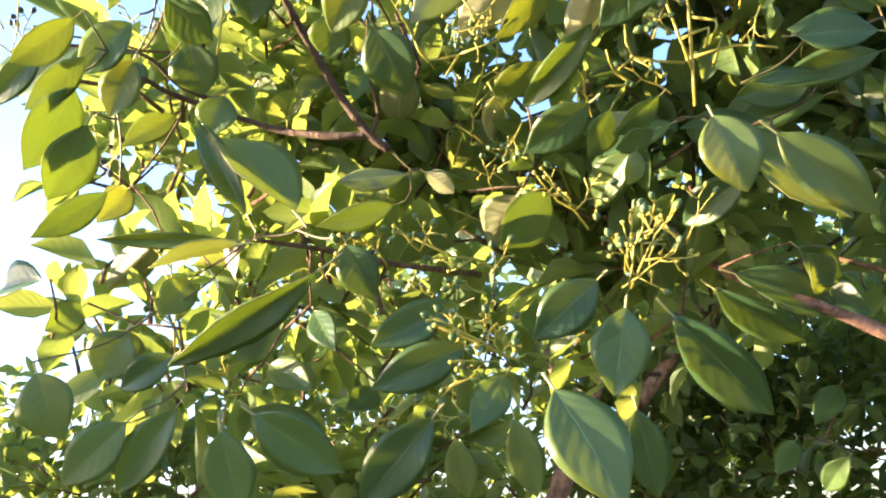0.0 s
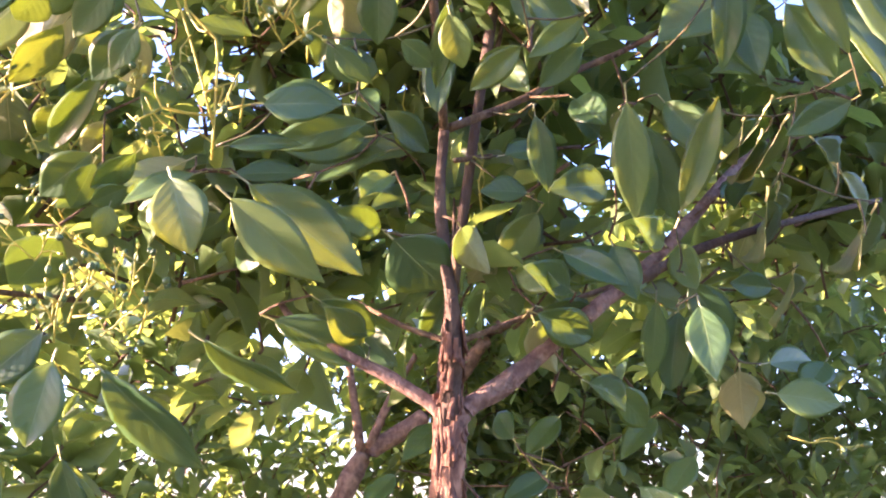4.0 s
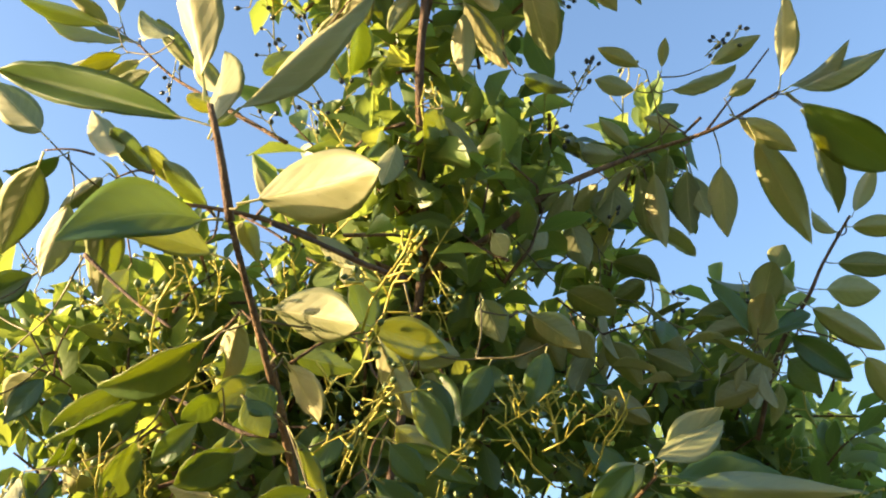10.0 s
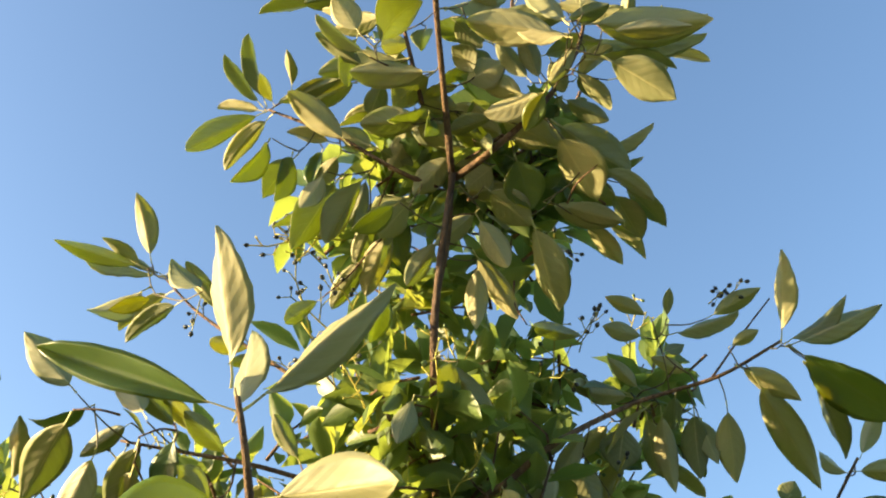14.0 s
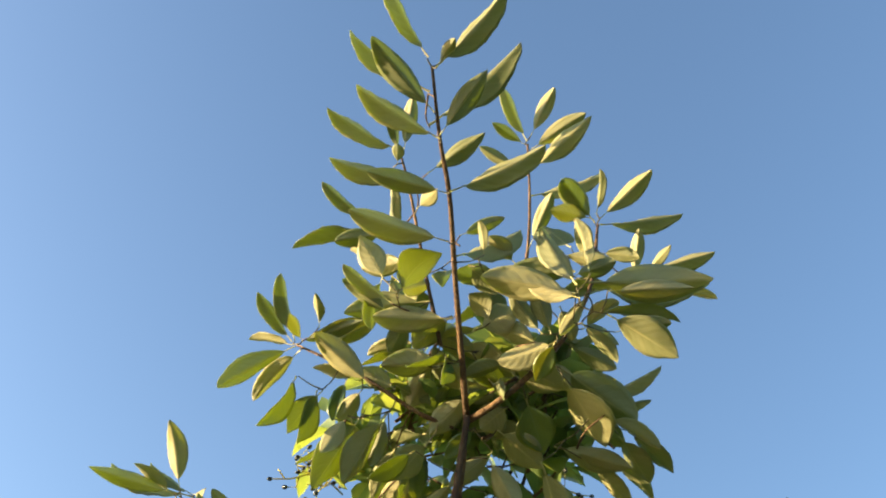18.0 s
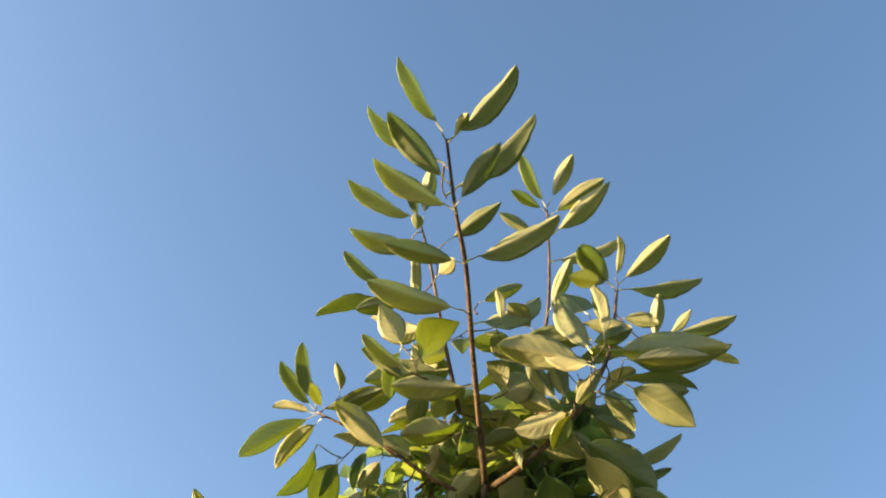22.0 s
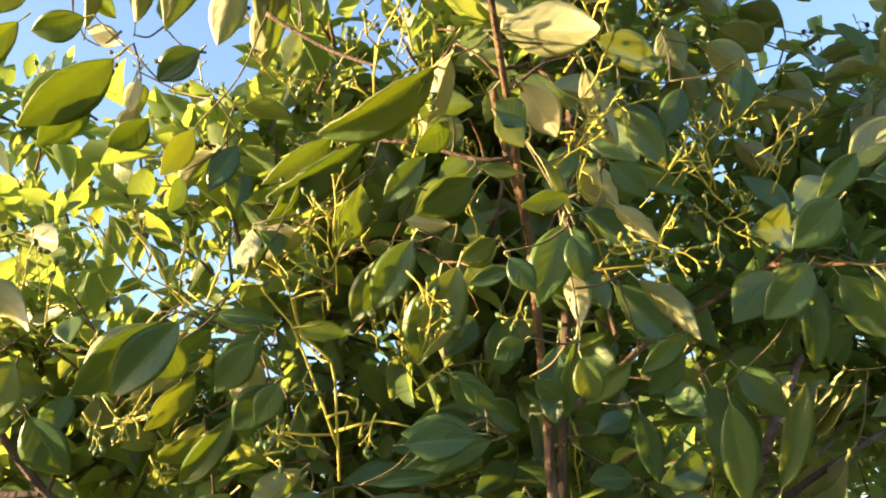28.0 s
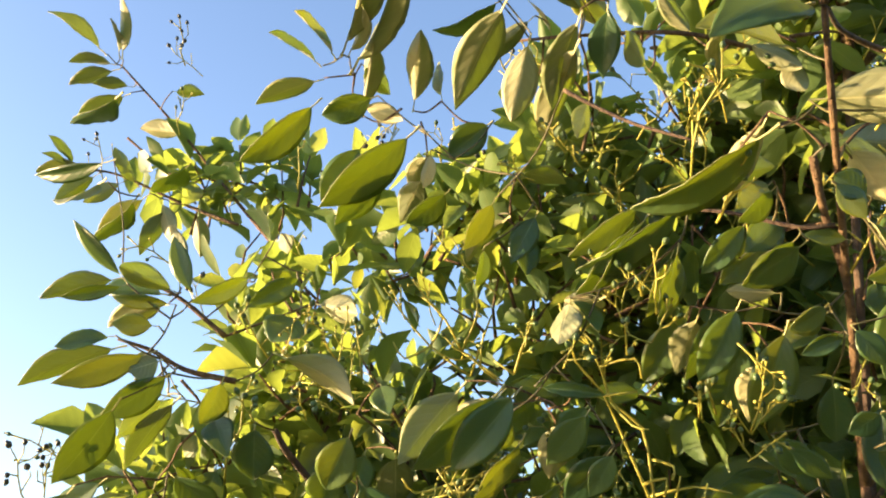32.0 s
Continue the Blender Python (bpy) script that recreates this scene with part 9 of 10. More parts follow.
limb("twig", [(0.212, 1.167, 1.768), (0.228, 1.148, 1.775), (0.240, 1.121, 1.778)], 0.0014, 0.0009, TWIG, tree, 5, 0.1, 3)
limb("twig", [(0.098, 1.024, 1.865), (0.106, 1.034, 1.845), (0.112, 1.056, 1.826)], 0.0014, 0.0009, TWIG, tree, 5, 0.1, 3)
limb("twig", [(0.110, 1.051, 1.831), (0.110, 1.038, 1.822), (0.113, 1.026, 1.809)], 0.0013, 0.0009, TWIG, tree, 5, 0.1, 3)
limb("twig", [(0.113, 1.026, 1.809), (0.123, 1.018, 1.814), (0.138, 1.011, 1.815)], 0.0013, 0.0009, GREEN_TWIG, tree, 5, 0.1, 3)
limb("twig", [(0.118, 1.022, 1.811), (0.109, 1.005, 1.805), (0.101, 0.989, 1.795)], 0.0013, 0.0009, TWIG, tree, 5, 0.1, 3)
limb("twig", [(-0.927, 1.215, 2.367), (-0.925, 1.190, 2.358), (-0.919, 1.166, 2.342)], 0.0014, 0.0009, TWIG, tree, 5, 0.1, 3)
limb("twig", [(-0.919, 1.166, 2.342), (-0.923, 1.159, 2.345), (-0.931, 1.154, 2.348)], 0.0012, 0.0009, GREEN_TWIG, tree, 5, 0.1, 3)
limb("twig", [(-0.919, 1.166, 2.342), (-0.907, 1.166, 2.337), (-0.900, 1.168, 2.330)], 0.0012, 0.0009, GREEN_TWIG, tree, 5, 0.1, 3)
limb("twig", [(-0.900, 1.168, 2.330), (-0.877, 1.166, 2.323), (-0.857, 1.174, 2.315)], 0.0014, 0.0009, TWIG, tree, 5, 0.1, 3)
limb("twig", [(0.089, 1.010, 1.665), (0.114, 1.000, 1.656), (0.133, 0.977, 1.653)], 0.0014, 0.0009, TWIG, tree, 5, 0.1, 3)
limb("twig", [(-0.623, 0.847, 1.630), (-0.648, 0.856, 1.620), (-0.674, 0.854, 1.606)], 0.0014, 0.0009, TWIG, tree, 5, 0.1, 3)
limb("twig", [(0.057, 0.611, 2.735), (0.051, 0.619, 2.751), (0.055, 0.627, 2.775)], 0.0014, 0.0009, TWIG, tree, 5, 0.1, 3)
limb("twig", [(-0.008, 0.744, 2.569), (-0.018, 0.759, 2.558), (-0.031, 0.783, 2.542)], 0.0014, 0.0009, TWIG, tree, 5, 0.1, 3)
limb("twig", [(-0.031, 0.783, 2.542), (-0.019, 0.778, 2.527), (-0.010, 0.780, 2.508)], 0.0014, 0.0009, TWIG, tree, 5, 0.1, 3)
limb("twig", [(-0.010, 0.780, 2.508), (-0.025, 0.790, 2.496), (-0.046, 0.807, 2.484)], 0.0014, 0.0009, TWIG, tree, 5, 0.1, 3)
limb("twig", [(0.014, 0.987, 1.808), (0.032, 0.971, 1.800), (0.053, 0.947, 1.789)], 0.0014, 0.0009, TWIG, tree, 5, 0.1, 3)
limb("twig", [(-0.042, 0.833, 1.905), (-0.031, 0.842, 1.928), (-0.013, 0.852, 1.948)], 0.0014, 0.0009, TWIG, tree, 5, 0.1, 3)
limb("twig", [(-0.013, 0.852, 1.948), (-0.013, 0.877, 1.948), (-0.014, 0.896, 1.944)], 0.0013, 0.0009, TWIG, tree, 5, 0.1, 3)
limb("twig", [(0.006, 0.676, 2.677), (-0.008, 0.664, 2.666), (-0.032, 0.646, 2.664)], 0.0014, 0.0009, TWIG, tree, 5, 0.1, 3)
limb("twig", [(0.355, 0.982, 2.387), (0.365, 0.996, 2.402), (0.365, 1.014, 2.432)], 0.0015, 0.0009, TWIG, tree, 5, 0.1, 3)
limb("twig", [(0.365, 1.014, 2.432), (0.347, 1.009, 2.443), (0.333, 1.011, 2.466)], 0.0014, 0.0009, TWIG, tree, 5, 0.1, 3)
limb("twig", [(0.329, 0.985, 2.480), (0.333, 0.988, 2.479), (0.339, 0.990, 2.478)], 0.0012, 0.0009, GREEN_TWIG, tree, 5, 0.1, 3)
limb("twig", [(-0.065, 1.042, 1.681), (-0.068, 1.068, 1.701), (-0.078, 1.089, 1.717)], 0.0015, 0.0009, TWIG, tree, 5, 0.1, 3)
limb("twig", [(-0.078, 1.089, 1.717), (-0.081, 1.079, 1.733), (-0.091, 1.061, 1.748)], 0.0014, 0.0009, TWIG, tree, 5, 0.1, 3)
limb("twig", [(0.347, 1.009, 2.443), (0.327, 1.016, 2.420), (0.300, 1.024, 2.414)], 0.0015, 0.0009, TWIG, tree, 5, 0.1, 3)
limb("twig", [(0.300, 1.024, 2.414), (0.288, 1.046, 2.412), (0.268, 1.058, 2.415)], 0.0014, 0.0009, TWIG, tree, 5, 0.1, 3)
limb("twig", [(-0.066, 1.048, 1.686), (-0.091, 1.045, 1.686), (-0.124, 1.029, 1.694)], 0.0015, 0.0009, TWIG, tree, 5, 0.1, 3)
limb("twig", [(-0.081, 0.870, 1.898), (-0.106, 0.857, 1.886), (-0.134, 0.859, 1.874)], 0.0015, 0.0009, TWIG, tree, 5, 0.1, 3)
limb("twig", [(-0.102, 0.860, 1.888), (-0.119, 0.876, 1.907), (-0.140, 0.898, 1.920)], 0.0015, 0.0009, TWIG, tree, 5, 0.1, 3)
limb("twig", [(-0.140, 0.898, 1.920), (-0.157, 0.902, 1.937), (-0.183, 0.914, 1.950)], 0.0014, 0.0009, TWIG, tree, 5, 0.1, 3)
limb("twig", [(-0.045, 0.852, 1.878), (-0.022, 0.863, 1.881), (0.009, 0.878, 1.879)], 0.0015, 0.0009, TWIG, tree, 5, 0.1, 3)
limb("twig", [(-0.282, 0.831, 2.246), (-0.290, 0.850, 2.224), (-0.306, 0.862, 2.204)], 0.0015, 0.0009, TWIG, tree, 5, 0.1, 3)
limb("twig", [(0.025, 0.439, 2.839), (0.019, 0.469, 2.833), (0.022, 0.492, 2.839)], 0.0015, 0.0009, TWIG, tree, 5, 0.1, 3)
limb("twig", [(-0.683, 0.855, 1.562), (-0.703, 0.852, 1.566), (-0.729, 0.858, 1.571)], 0.0014, 0.0009, TWIG, tree, 5, 0.1, 3)
limb("twig", [(-0.729, 0.858, 1.571), (-0.746, 0.855, 1.580), (-0.763, 0.843, 1.588)], 0.0013, 0.0009, TWIG, tree, 5, 0.1, 3)
limb("twig", [(-0.779, 0.822, 1.556), (-0.762, 0.799, 1.570), (-0.758, 0.781, 1.592)], 0.0014, 0.0009, TWIG, tree, 5, 0.1, 3)
limb("twig", [(0.477, 1.153, 2.180), (0.467, 1.149, 2.155), (0.447, 1.140, 2.131)], 0.0015, 0.0009, TWIG, tree, 5, 0.1, 3)
limb("twig", [(-0.135, 0.894, 1.918), (-0.119, 0.921, 1.900), (-0.111, 0.941, 1.880)], 0.0015, 0.0009, TWIG, tree, 5, 0.1, 3)
limb("twig", [(-0.101, 0.720, 2.046), (-0.130, 0.736, 2.023), (-0.148, 0.762, 2.011)], 0.0015, 0.0009, TWIG, tree, 5, 0.1, 3)
limb("twig", [(-0.177, 0.788, 1.984), (-0.162, 0.795, 1.962), (-0.140, 0.806, 1.952)], 0.0014, 0.0009, TWIG, tree, 5, 0.1, 3)
limb("twig", [(-0.152, 0.801, 1.957), (-0.164, 0.810, 1.937), (-0.183, 0.831, 1.916)], 0.0014, 0.0009, TWIG, tree, 5, 0.1, 3)
limb("twig", [(-0.091, 1.061, 1.748), (-0.093, 1.034, 1.760), (-0.110, 1.008, 1.774)], 0.0015, 0.0009, TWIG, tree, 5, 0.1, 3)
limb("twig", [(-0.110, 1.008, 1.774), (-0.111, 1.015, 1.783), (-0.119, 1.021, 1.794)], 0.0013, 0.0009, GREEN_TWIG, tree, 5, 0.1, 3)
limb("twig", [(-0.110, 1.008, 1.774), (-0.116, 0.998, 1.776), (-0.128, 0.988, 1.778)], 0.0013, 0.0009, GREEN_TWIG, tree, 5, 0.1, 3)
limb("twig", [(-0.128, 0.988, 1.778), (-0.129, 0.976, 1.789), (-0.125, 0.970, 1.801)], 0.0013, 0.0009, GREEN_TWIG, tree, 5, 0.1, 3)
limb("twig", [(-0.125, 0.970, 1.801), (-0.139, 0.977, 1.814), (-0.149, 0.980, 1.824)], 0.0013, 0.0009, TWIG, tree, 5, 0.1, 3)
limb("twig", [(-0.239, 1.002, 1.611), (-0.215, 0.978, 1.614), (-0.182, 0.966, 1.618)], 0.0015, 0.0009, TWIG, tree, 5, 0.1, 3)
limb("twig", [(-0.008, 0.580, 2.832), (-0.001, 0.562, 2.811), (0.017, 0.539, 2.801)], 0.0015, 0.0009, TWIG, tree, 5, 0.1, 3)
limb("twig", [(-0.063, 0.957, 1.683), (-0.056, 0.917, 1.670), (-0.044, 0.893, 1.658)], 0.0015, 0.0009, TWIG, tree, 5, 0.1, 3)
limb("twig", [(-0.081, 0.890, 1.661), (-0.084, 0.885, 1.679), (-0.091, 0.872, 1.696)], 0.0013, 0.0009, TWIG, tree, 5, 0.1, 3)
limb("twig", [(-0.233, 0.790, 2.245), (-0.222, 0.767, 2.232), (-0.212, 0.749, 2.214)], 0.0015, 0.0009, TWIG, tree, 5, 0.1, 3)
limb("twig", [(-0.212, 0.749, 2.214), (-0.222, 0.733, 2.207), (-0.239, 0.728, 2.196)], 0.0014, 0.0009, TWIG, tree, 5, 0.1, 3)
limb("twig", [(-0.239, 0.728, 2.196), (-0.240, 0.734, 2.188), (-0.245, 0.745, 2.178)], 0.0013, 0.0009, GREEN_TWIG, tree, 5, 0.1, 3)
limb("twig", [(-0.254, 0.708, 2.209), (-0.274, 0.702, 2.212), (-0.301, 0.704, 2.214)], 0.0014, 0.0009, TWIG, tree, 5, 0.1, 3)
limb("twig", [(-0.245, 0.745, 2.178), (-0.242, 0.776, 2.166), (-0.245, 0.807, 2.148)], 0.0014, 0.0009, TWIG, tree, 5, 0.1, 3)
limb("twig", [(-0.364, 0.879, 2.185), (-0.387, 0.878, 2.194), (-0.407, 0.871, 2.220)], 0.0015, 0.0009, TWIG, tree, 5, 0.1, 3)
limb("twig", [(-0.407, 0.871, 2.220), (-0.427, 0.880, 2.216), (-0.442, 0.880, 2.221)], 0.0013, 0.0009, TWIG, tree, 5, 0.1, 3)
limb("twig", [(-0.128, 0.988, 1.778), (-0.146, 0.981, 1.755), (-0.181, 0.971, 1.736)], 0.0015, 0.0009, TWIG, tree, 5, 0.1, 3)
limb("twig", [(-0.181, 0.971, 1.736), (-0.188, 0.958, 1.711), (-0.203, 0.954, 1.685)], 0.0015, 0.0009, TWIG, tree, 5, 0.1, 3)
limb("twig", [(-0.197, 0.955, 1.695), (-0.227, 0.934, 1.710), (-0.245, 0.917, 1.723)], 0.0015, 0.0009, TWIG, tree, 5, 0.1, 3)
limb("twig", [(-0.245, 0.917, 1.723), (-0.251, 0.913, 1.721), (-0.263, 0.908, 1.720)], 0.0012, 0.0009, GREEN_TWIG, tree, 5, 0.1, 3)
limb("twig", [(-0.263, 0.908, 1.720), (-0.278, 0.910, 1.716), (-0.299, 0.921, 1.710)], 0.0013, 0.0009, TWIG, tree, 5, 0.1, 3)
limb("twig", [(-0.285, 0.914, 1.714), (-0.286, 0.938, 1.735), (-0.294, 0.957, 1.753)], 0.0014, 0.0009, TWIG, tree, 5, 0.1, 3)
limb("twig", [(-0.453, 0.869, 2.220), (-0.486, 0.895, 2.225), (-0.507, 0.900, 2.241)], 0.0015, 0.0009, TWIG, tree, 5, 0.1, 3)
limb("twig", [(-0.507, 0.900, 2.241), (-0.509, 0.894, 2.246), (-0.508, 0.888, 2.250)], 0.0012, 0.0009, GREEN_TWIG, tree, 5, 0.1, 3)
limb("twig", [(-0.508, 0.888, 2.250), (-0.514, 0.885, 2.261), (-0.499, 0.845, 2.263)], 0.0013, 0.0009, TWIG, tree, 5, 0.1, 3)
limb("twig", [(-0.499, 0.845, 2.263), (-0.499, 0.834, 2.263), (-0.494, 0.814, 2.264)], 0.0012, 0.0009, GREEN_TWIG, tree, 5, 0.1, 3)
limb("twig", [(-0.494, 0.814, 2.264), (-0.497, 0.812, 2.264), (-0.498, 0.808, 2.264)], 0.0012, 0.0009, GREEN_TWIG, tree, 5, 0.1, 3)
limb("twig", [(-0.498, 0.808, 2.264), (-0.502, 0.811, 2.264), (-0.507, 0.813, 2.264)], 0.0011, 0.0009, GREEN_TWIG, tree, 5, 0.1, 3)
limb("twig", [(-0.507, 0.813, 2.264), (-0.516, 0.818, 2.264), (-0.527, 0.819, 2.264)], 0.0012, 0.0009, GREEN_TWIG, tree, 5, 0.1, 3)
limb("twig", [(-0.508, 0.869, 2.263), (-0.498, 0.847, 2.263), (-0.485, 0.829, 2.263)], 0.0013, 0.0009, TWIG, tree, 5, 0.1, 3)
limb("twig", [(-0.498, 0.847, 2.263), (-0.512, 0.846, 2.264), (-0.534, 0.842, 2.264)], 0.0014, 0.0009, TWIG, tree, 5, 0.1, 3)
limb("twig", [(-0.669, 0.810, 1.871), (-0.695, 0.828, 1.864), (-0.722, 0.862, 1.857)], 0.0015, 0.0009, TWIG, tree, 5, 0.1, 3)
limb("twig", [(-0.722, 0.862, 1.857), (-0.738, 0.880, 1.854), (-0.754, 0.891, 1.847)], 0.0014, 0.0009, TWIG, tree, 5, 0.1, 3)
limb("twig", [(-0.754, 0.891, 1.847), (-0.770, 0.877, 1.849), (-0.795, 0.865, 1.852)], 0.0014, 0.0009, TWIG, tree, 5, 0.1, 3)
limb("twig", [(-0.795, 0.865, 1.852), (-0.802, 0.850, 1.847), (-0.815, 0.838, 1.842)], 0.0013, 0.0009, TWIG, tree, 5, 0.1, 3)
limb("twig", [(-0.754, 0.891, 1.847), (-0.735, 0.925, 1.861), (-0.713, 0.947, 1.867)], 0.0015, 0.0009, TWIG, tree, 5, 0.1, 3)
limb("twig", [(-0.722, 0.939, 1.865), (-0.732, 0.960, 1.845), (-0.750, 0.974, 1.823)], 0.0015, 0.0009, TWIG, tree, 5, 0.1, 3)
limb("twig", [(-0.170, 0.824, 2.216), (-0.174, 0.831, 2.190), (-0.183, 0.818, 2.170)], 0.0015, 0.0009, TWIG, tree, 5, 0.1, 3)
limb("twig", [(0.252, 0.723, 2.839), (0.275, 0.743, 2.820), (0.300, 0.751, 2.815)], 0.0015, 0.0009, TWIG, tree, 5, 0.1, 3)
limb("twig", [(0.300, 0.751, 2.815), (0.319, 0.760, 2.807), (0.350, 0.770, 2.804)], 0.0015, 0.0009, TWIG, tree, 5, 0.1, 3)
limb("twig", [(0.335, 0.765, 2.806), (0.327, 0.775, 2.829), (0.333, 0.782, 2.862)], 0.0015, 0.0009, TWIG, tree, 5, 0.1, 3)
limb("twig", [(0.333, 0.782, 2.862), (0.329, 0.786, 2.862), (0.325, 0.787, 2.863)], 0.0012, 0.0009, GREEN_TWIG, tree, 5, 0.1, 3)
limb("twig", [(-0.013, 0.877, 1.948), (-0.010, 0.882, 1.980), (0.003, 0.900, 2.013)], 0.0015, 0.0009, TWIG, tree, 5, 0.1, 3)
limb("twig", [(0.068, 1.144, 1.664), (0.052, 1.147, 1.624), (0.047, 1.139, 1.596)], 0.0015, 0.0009, TWIG, tree, 5, 0.1, 3)
limb("twig", [(0.047, 1.139, 1.596), (0.063, 1.141, 1.579), (0.085, 1.151, 1.562)], 0.0014, 0.0009, TWIG, tree, 5, 0.1, 3)
limb("twig", [(0.013, 0.874, 2.024), (-0.011, 0.872, 2.053), (-0.019, 0.877, 2.089)], 0.0015, 0.0009, TWIG, tree, 5, 0.1, 3)
limb("twig", [(-0.181, 0.823, 2.220), (-0.183, 0.859, 2.229), (-0.195, 0.877, 2.250)], 0.0016, 0.0009, TWIG, tree, 5, 0.1, 3)
limb("twig", [(-0.195, 0.877, 2.250), (-0.205, 0.893, 2.262), (-0.220, 0.875, 2.270)], 0.0015, 0.0009, TWIG, tree, 5, 0.1, 3)
limb("twig", [(0.134, 0.842, 2.464), (0.133, 0.843, 2.430), (0.147, 0.850, 2.403)], 0.0016, 0.0009, TWIG, tree, 5, 0.1, 3)
limb("twig", [(-0.454, 0.942, 1.687), (-0.427, 0.929, 1.683), (-0.404, 0.926, 1.680)], 0.0014, 0.0009, TWIG, tree, 5, 0.1, 3)
limb("twig", [(-0.404, 0.926, 1.680), (-0.396, 0.960, 1.712), (-0.395, 0.982, 1.737)], 0.0016, 0.0009, TWIG, tree, 5, 0.1, 3)
limb("twig", [(-0.534, 0.900, 1.888), (-0.522, 0.899, 1.904), (-0.506, 0.893, 1.915)], 0.0013, 0.0009, TWIG, tree, 5, 0.1, 3)
limb("twig", [(-0.013, 0.631, 2.831), (-0.030, 0.651, 2.832), (-0.063, 0.674, 2.838)], 0.0016, 0.0009, TWIG, tree, 5, 0.1, 3)
limb("twig", [(-0.063, 0.674, 2.838), (-0.072, 0.667, 2.841), (-0.087, 0.656, 2.850)], 0.0013, 0.0009, TWIG, tree, 5, 0.1, 3)
limb("twig", [(-0.063, 0.674, 2.838), (-0.063, 0.684, 2.850), (-0.072, 0.696, 2.863)], 0.0013, 0.0009, TWIG, tree, 5, 0.1, 3)
limb("twig", [(0.159, 1.086, 1.631), (0.183, 1.092, 1.605), (0.210, 1.114, 1.573)], 0.0016, 0.0009, TWIG, tree, 5, 0.1, 3)
limb("twig", [(0.210, 1.114, 1.573), (0.208, 1.118, 1.569), (0.207, 1.125, 1.564)], 0.0012, 0.0009, GREEN_TWIG, tree, 5, 0.1, 3)
limb("twig", [(0.210, 1.114, 1.573), (0.219, 1.114, 1.571), (0.232, 1.118, 1.571)], 0.0012, 0.0009, GREEN_TWIG, tree, 5, 0.1, 3)
limb("twig", [(0.262, 1.144, 1.653), (0.289, 1.151, 1.618), (0.303, 1.143, 1.580)], 0.0016, 0.0009, TWIG, tree, 5, 0.1, 3)
limb("twig", [(0.221, 1.010, 1.906), (0.247, 1.023, 1.927), (0.258, 1.036, 1.969)], 0.0016, 0.0009, TWIG, tree, 5, 0.1, 3)
limb("twig", [(-0.063, 0.727, 2.112), (-0.089, 0.722, 2.129), (-0.117, 0.732, 2.150)], 0.0015, 0.0009, TWIG, tree, 5, 0.1, 3)
limb("twig", [(-0.057, 0.723, 1.997), (-0.028, 0.734, 2.023), (0.007, 0.761, 2.043)], 0.0017, 0.0009, TWIG, tree, 5, 0.1, 3)
limb("twig", [(-0.186, 0.797, 1.977), (-0.217, 0.804, 1.958), (-0.262, 0.827, 1.946)], 0.0016, 0.0009, TWIG, tree, 5, 0.1, 3)
limb("twig", [(-0.275, 0.813, 1.941), (-0.289, 0.819, 1.945), (-0.300, 0.821, 1.947)], 0.0013, 0.0009, GREEN_TWIG, tree, 5, 0.1, 3)
limb("twig", [(-0.425, 0.833, 2.176), (-0.423, 0.842, 2.162), (-0.426, 0.857, 2.151)], 0.0013, 0.0009, TWIG, tree, 5, 0.1, 3)
limb("twig", [(-0.426, 0.857, 2.151), (-0.430, 0.865, 2.143), (-0.436, 0.876, 2.135)], 0.0012, 0.0009, GREEN_TWIG, tree, 5, 0.1, 3)
limb("twig", [(-0.360, 0.877, 2.072), (-0.352, 0.867, 2.067), (-0.346, 0.861, 2.062)], 0.0012, 0.0009, GREEN_TWIG, tree, 5, 0.1, 3)
limb("twig", [(-0.360, 0.877, 2.072), (-0.351, 0.904, 2.073), (-0.341, 0.926, 2.069)], 0.0014, 0.0009, TWIG, tree, 5, 0.1, 3)
limb("twig", [(-0.351, 0.904, 2.073), (-0.346, 0.890, 2.095), (-0.334, 0.882, 2.121)], 0.0014, 0.0009, TWIG, tree, 5, 0.1, 3)
limb("twig", [(-0.395, 0.982, 1.737), (-0.398, 0.979, 1.778), (-0.408, 0.994, 1.820)], 0.0016, 0.0009, TWIG, tree, 5, 0.1, 3)
limb("twig", [(-0.408, 0.994, 1.820), (-0.371, 0.996, 1.837), (-0.335, 0.986, 1.848)], 0.0016, 0.0009, TWIG, tree, 5, 0.1, 3)
limb("twig", [(-0.335, 0.986, 1.848), (-0.342, 0.987, 1.873), (-0.351, 0.980, 1.895)], 0.0014, 0.0009, TWIG, tree, 5, 0.1, 3)
limb("twig", [(-0.351, 0.980, 1.895), (-0.367, 0.978, 1.894), (-0.387, 0.971, 1.891)], 0.0013, 0.0009, TWIG, tree, 5, 0.1, 3)
limb("twig", [(-0.347, 0.983, 1.884), (-0.325, 0.961, 1.881), (-0.314, 0.934, 1.886)], 0.0014, 0.0009, TWIG, tree, 5, 0.1, 3)
limb("twig", [(-0.346, 0.878, 1.872), (-0.356, 0.866, 1.877), (-0.371, 0.859, 1.882)], 0.0013, 0.0009, TWIG, tree, 5, 0.1, 3)
limb("twig", [(-0.346, 0.878, 1.872), (-0.331, 0.867, 1.862), (-0.319, 0.863, 1.849)], 0.0013, 0.0009, TWIG, tree, 5, 0.1, 3)
limb("twig", [(-0.371, 0.859, 1.882), (-0.388, 0.864, 1.891), (-0.411, 0.869, 1.896)], 0.0013, 0.0009, TWIG, tree, 5, 0.1, 3)
limb("twig", [(-0.183, 0.914, 1.950), (-0.203, 0.950, 1.911), (-0.242, 0.970, 1.881)], 0.0017, 0.0009, TWIG, tree, 5, 0.1, 3)
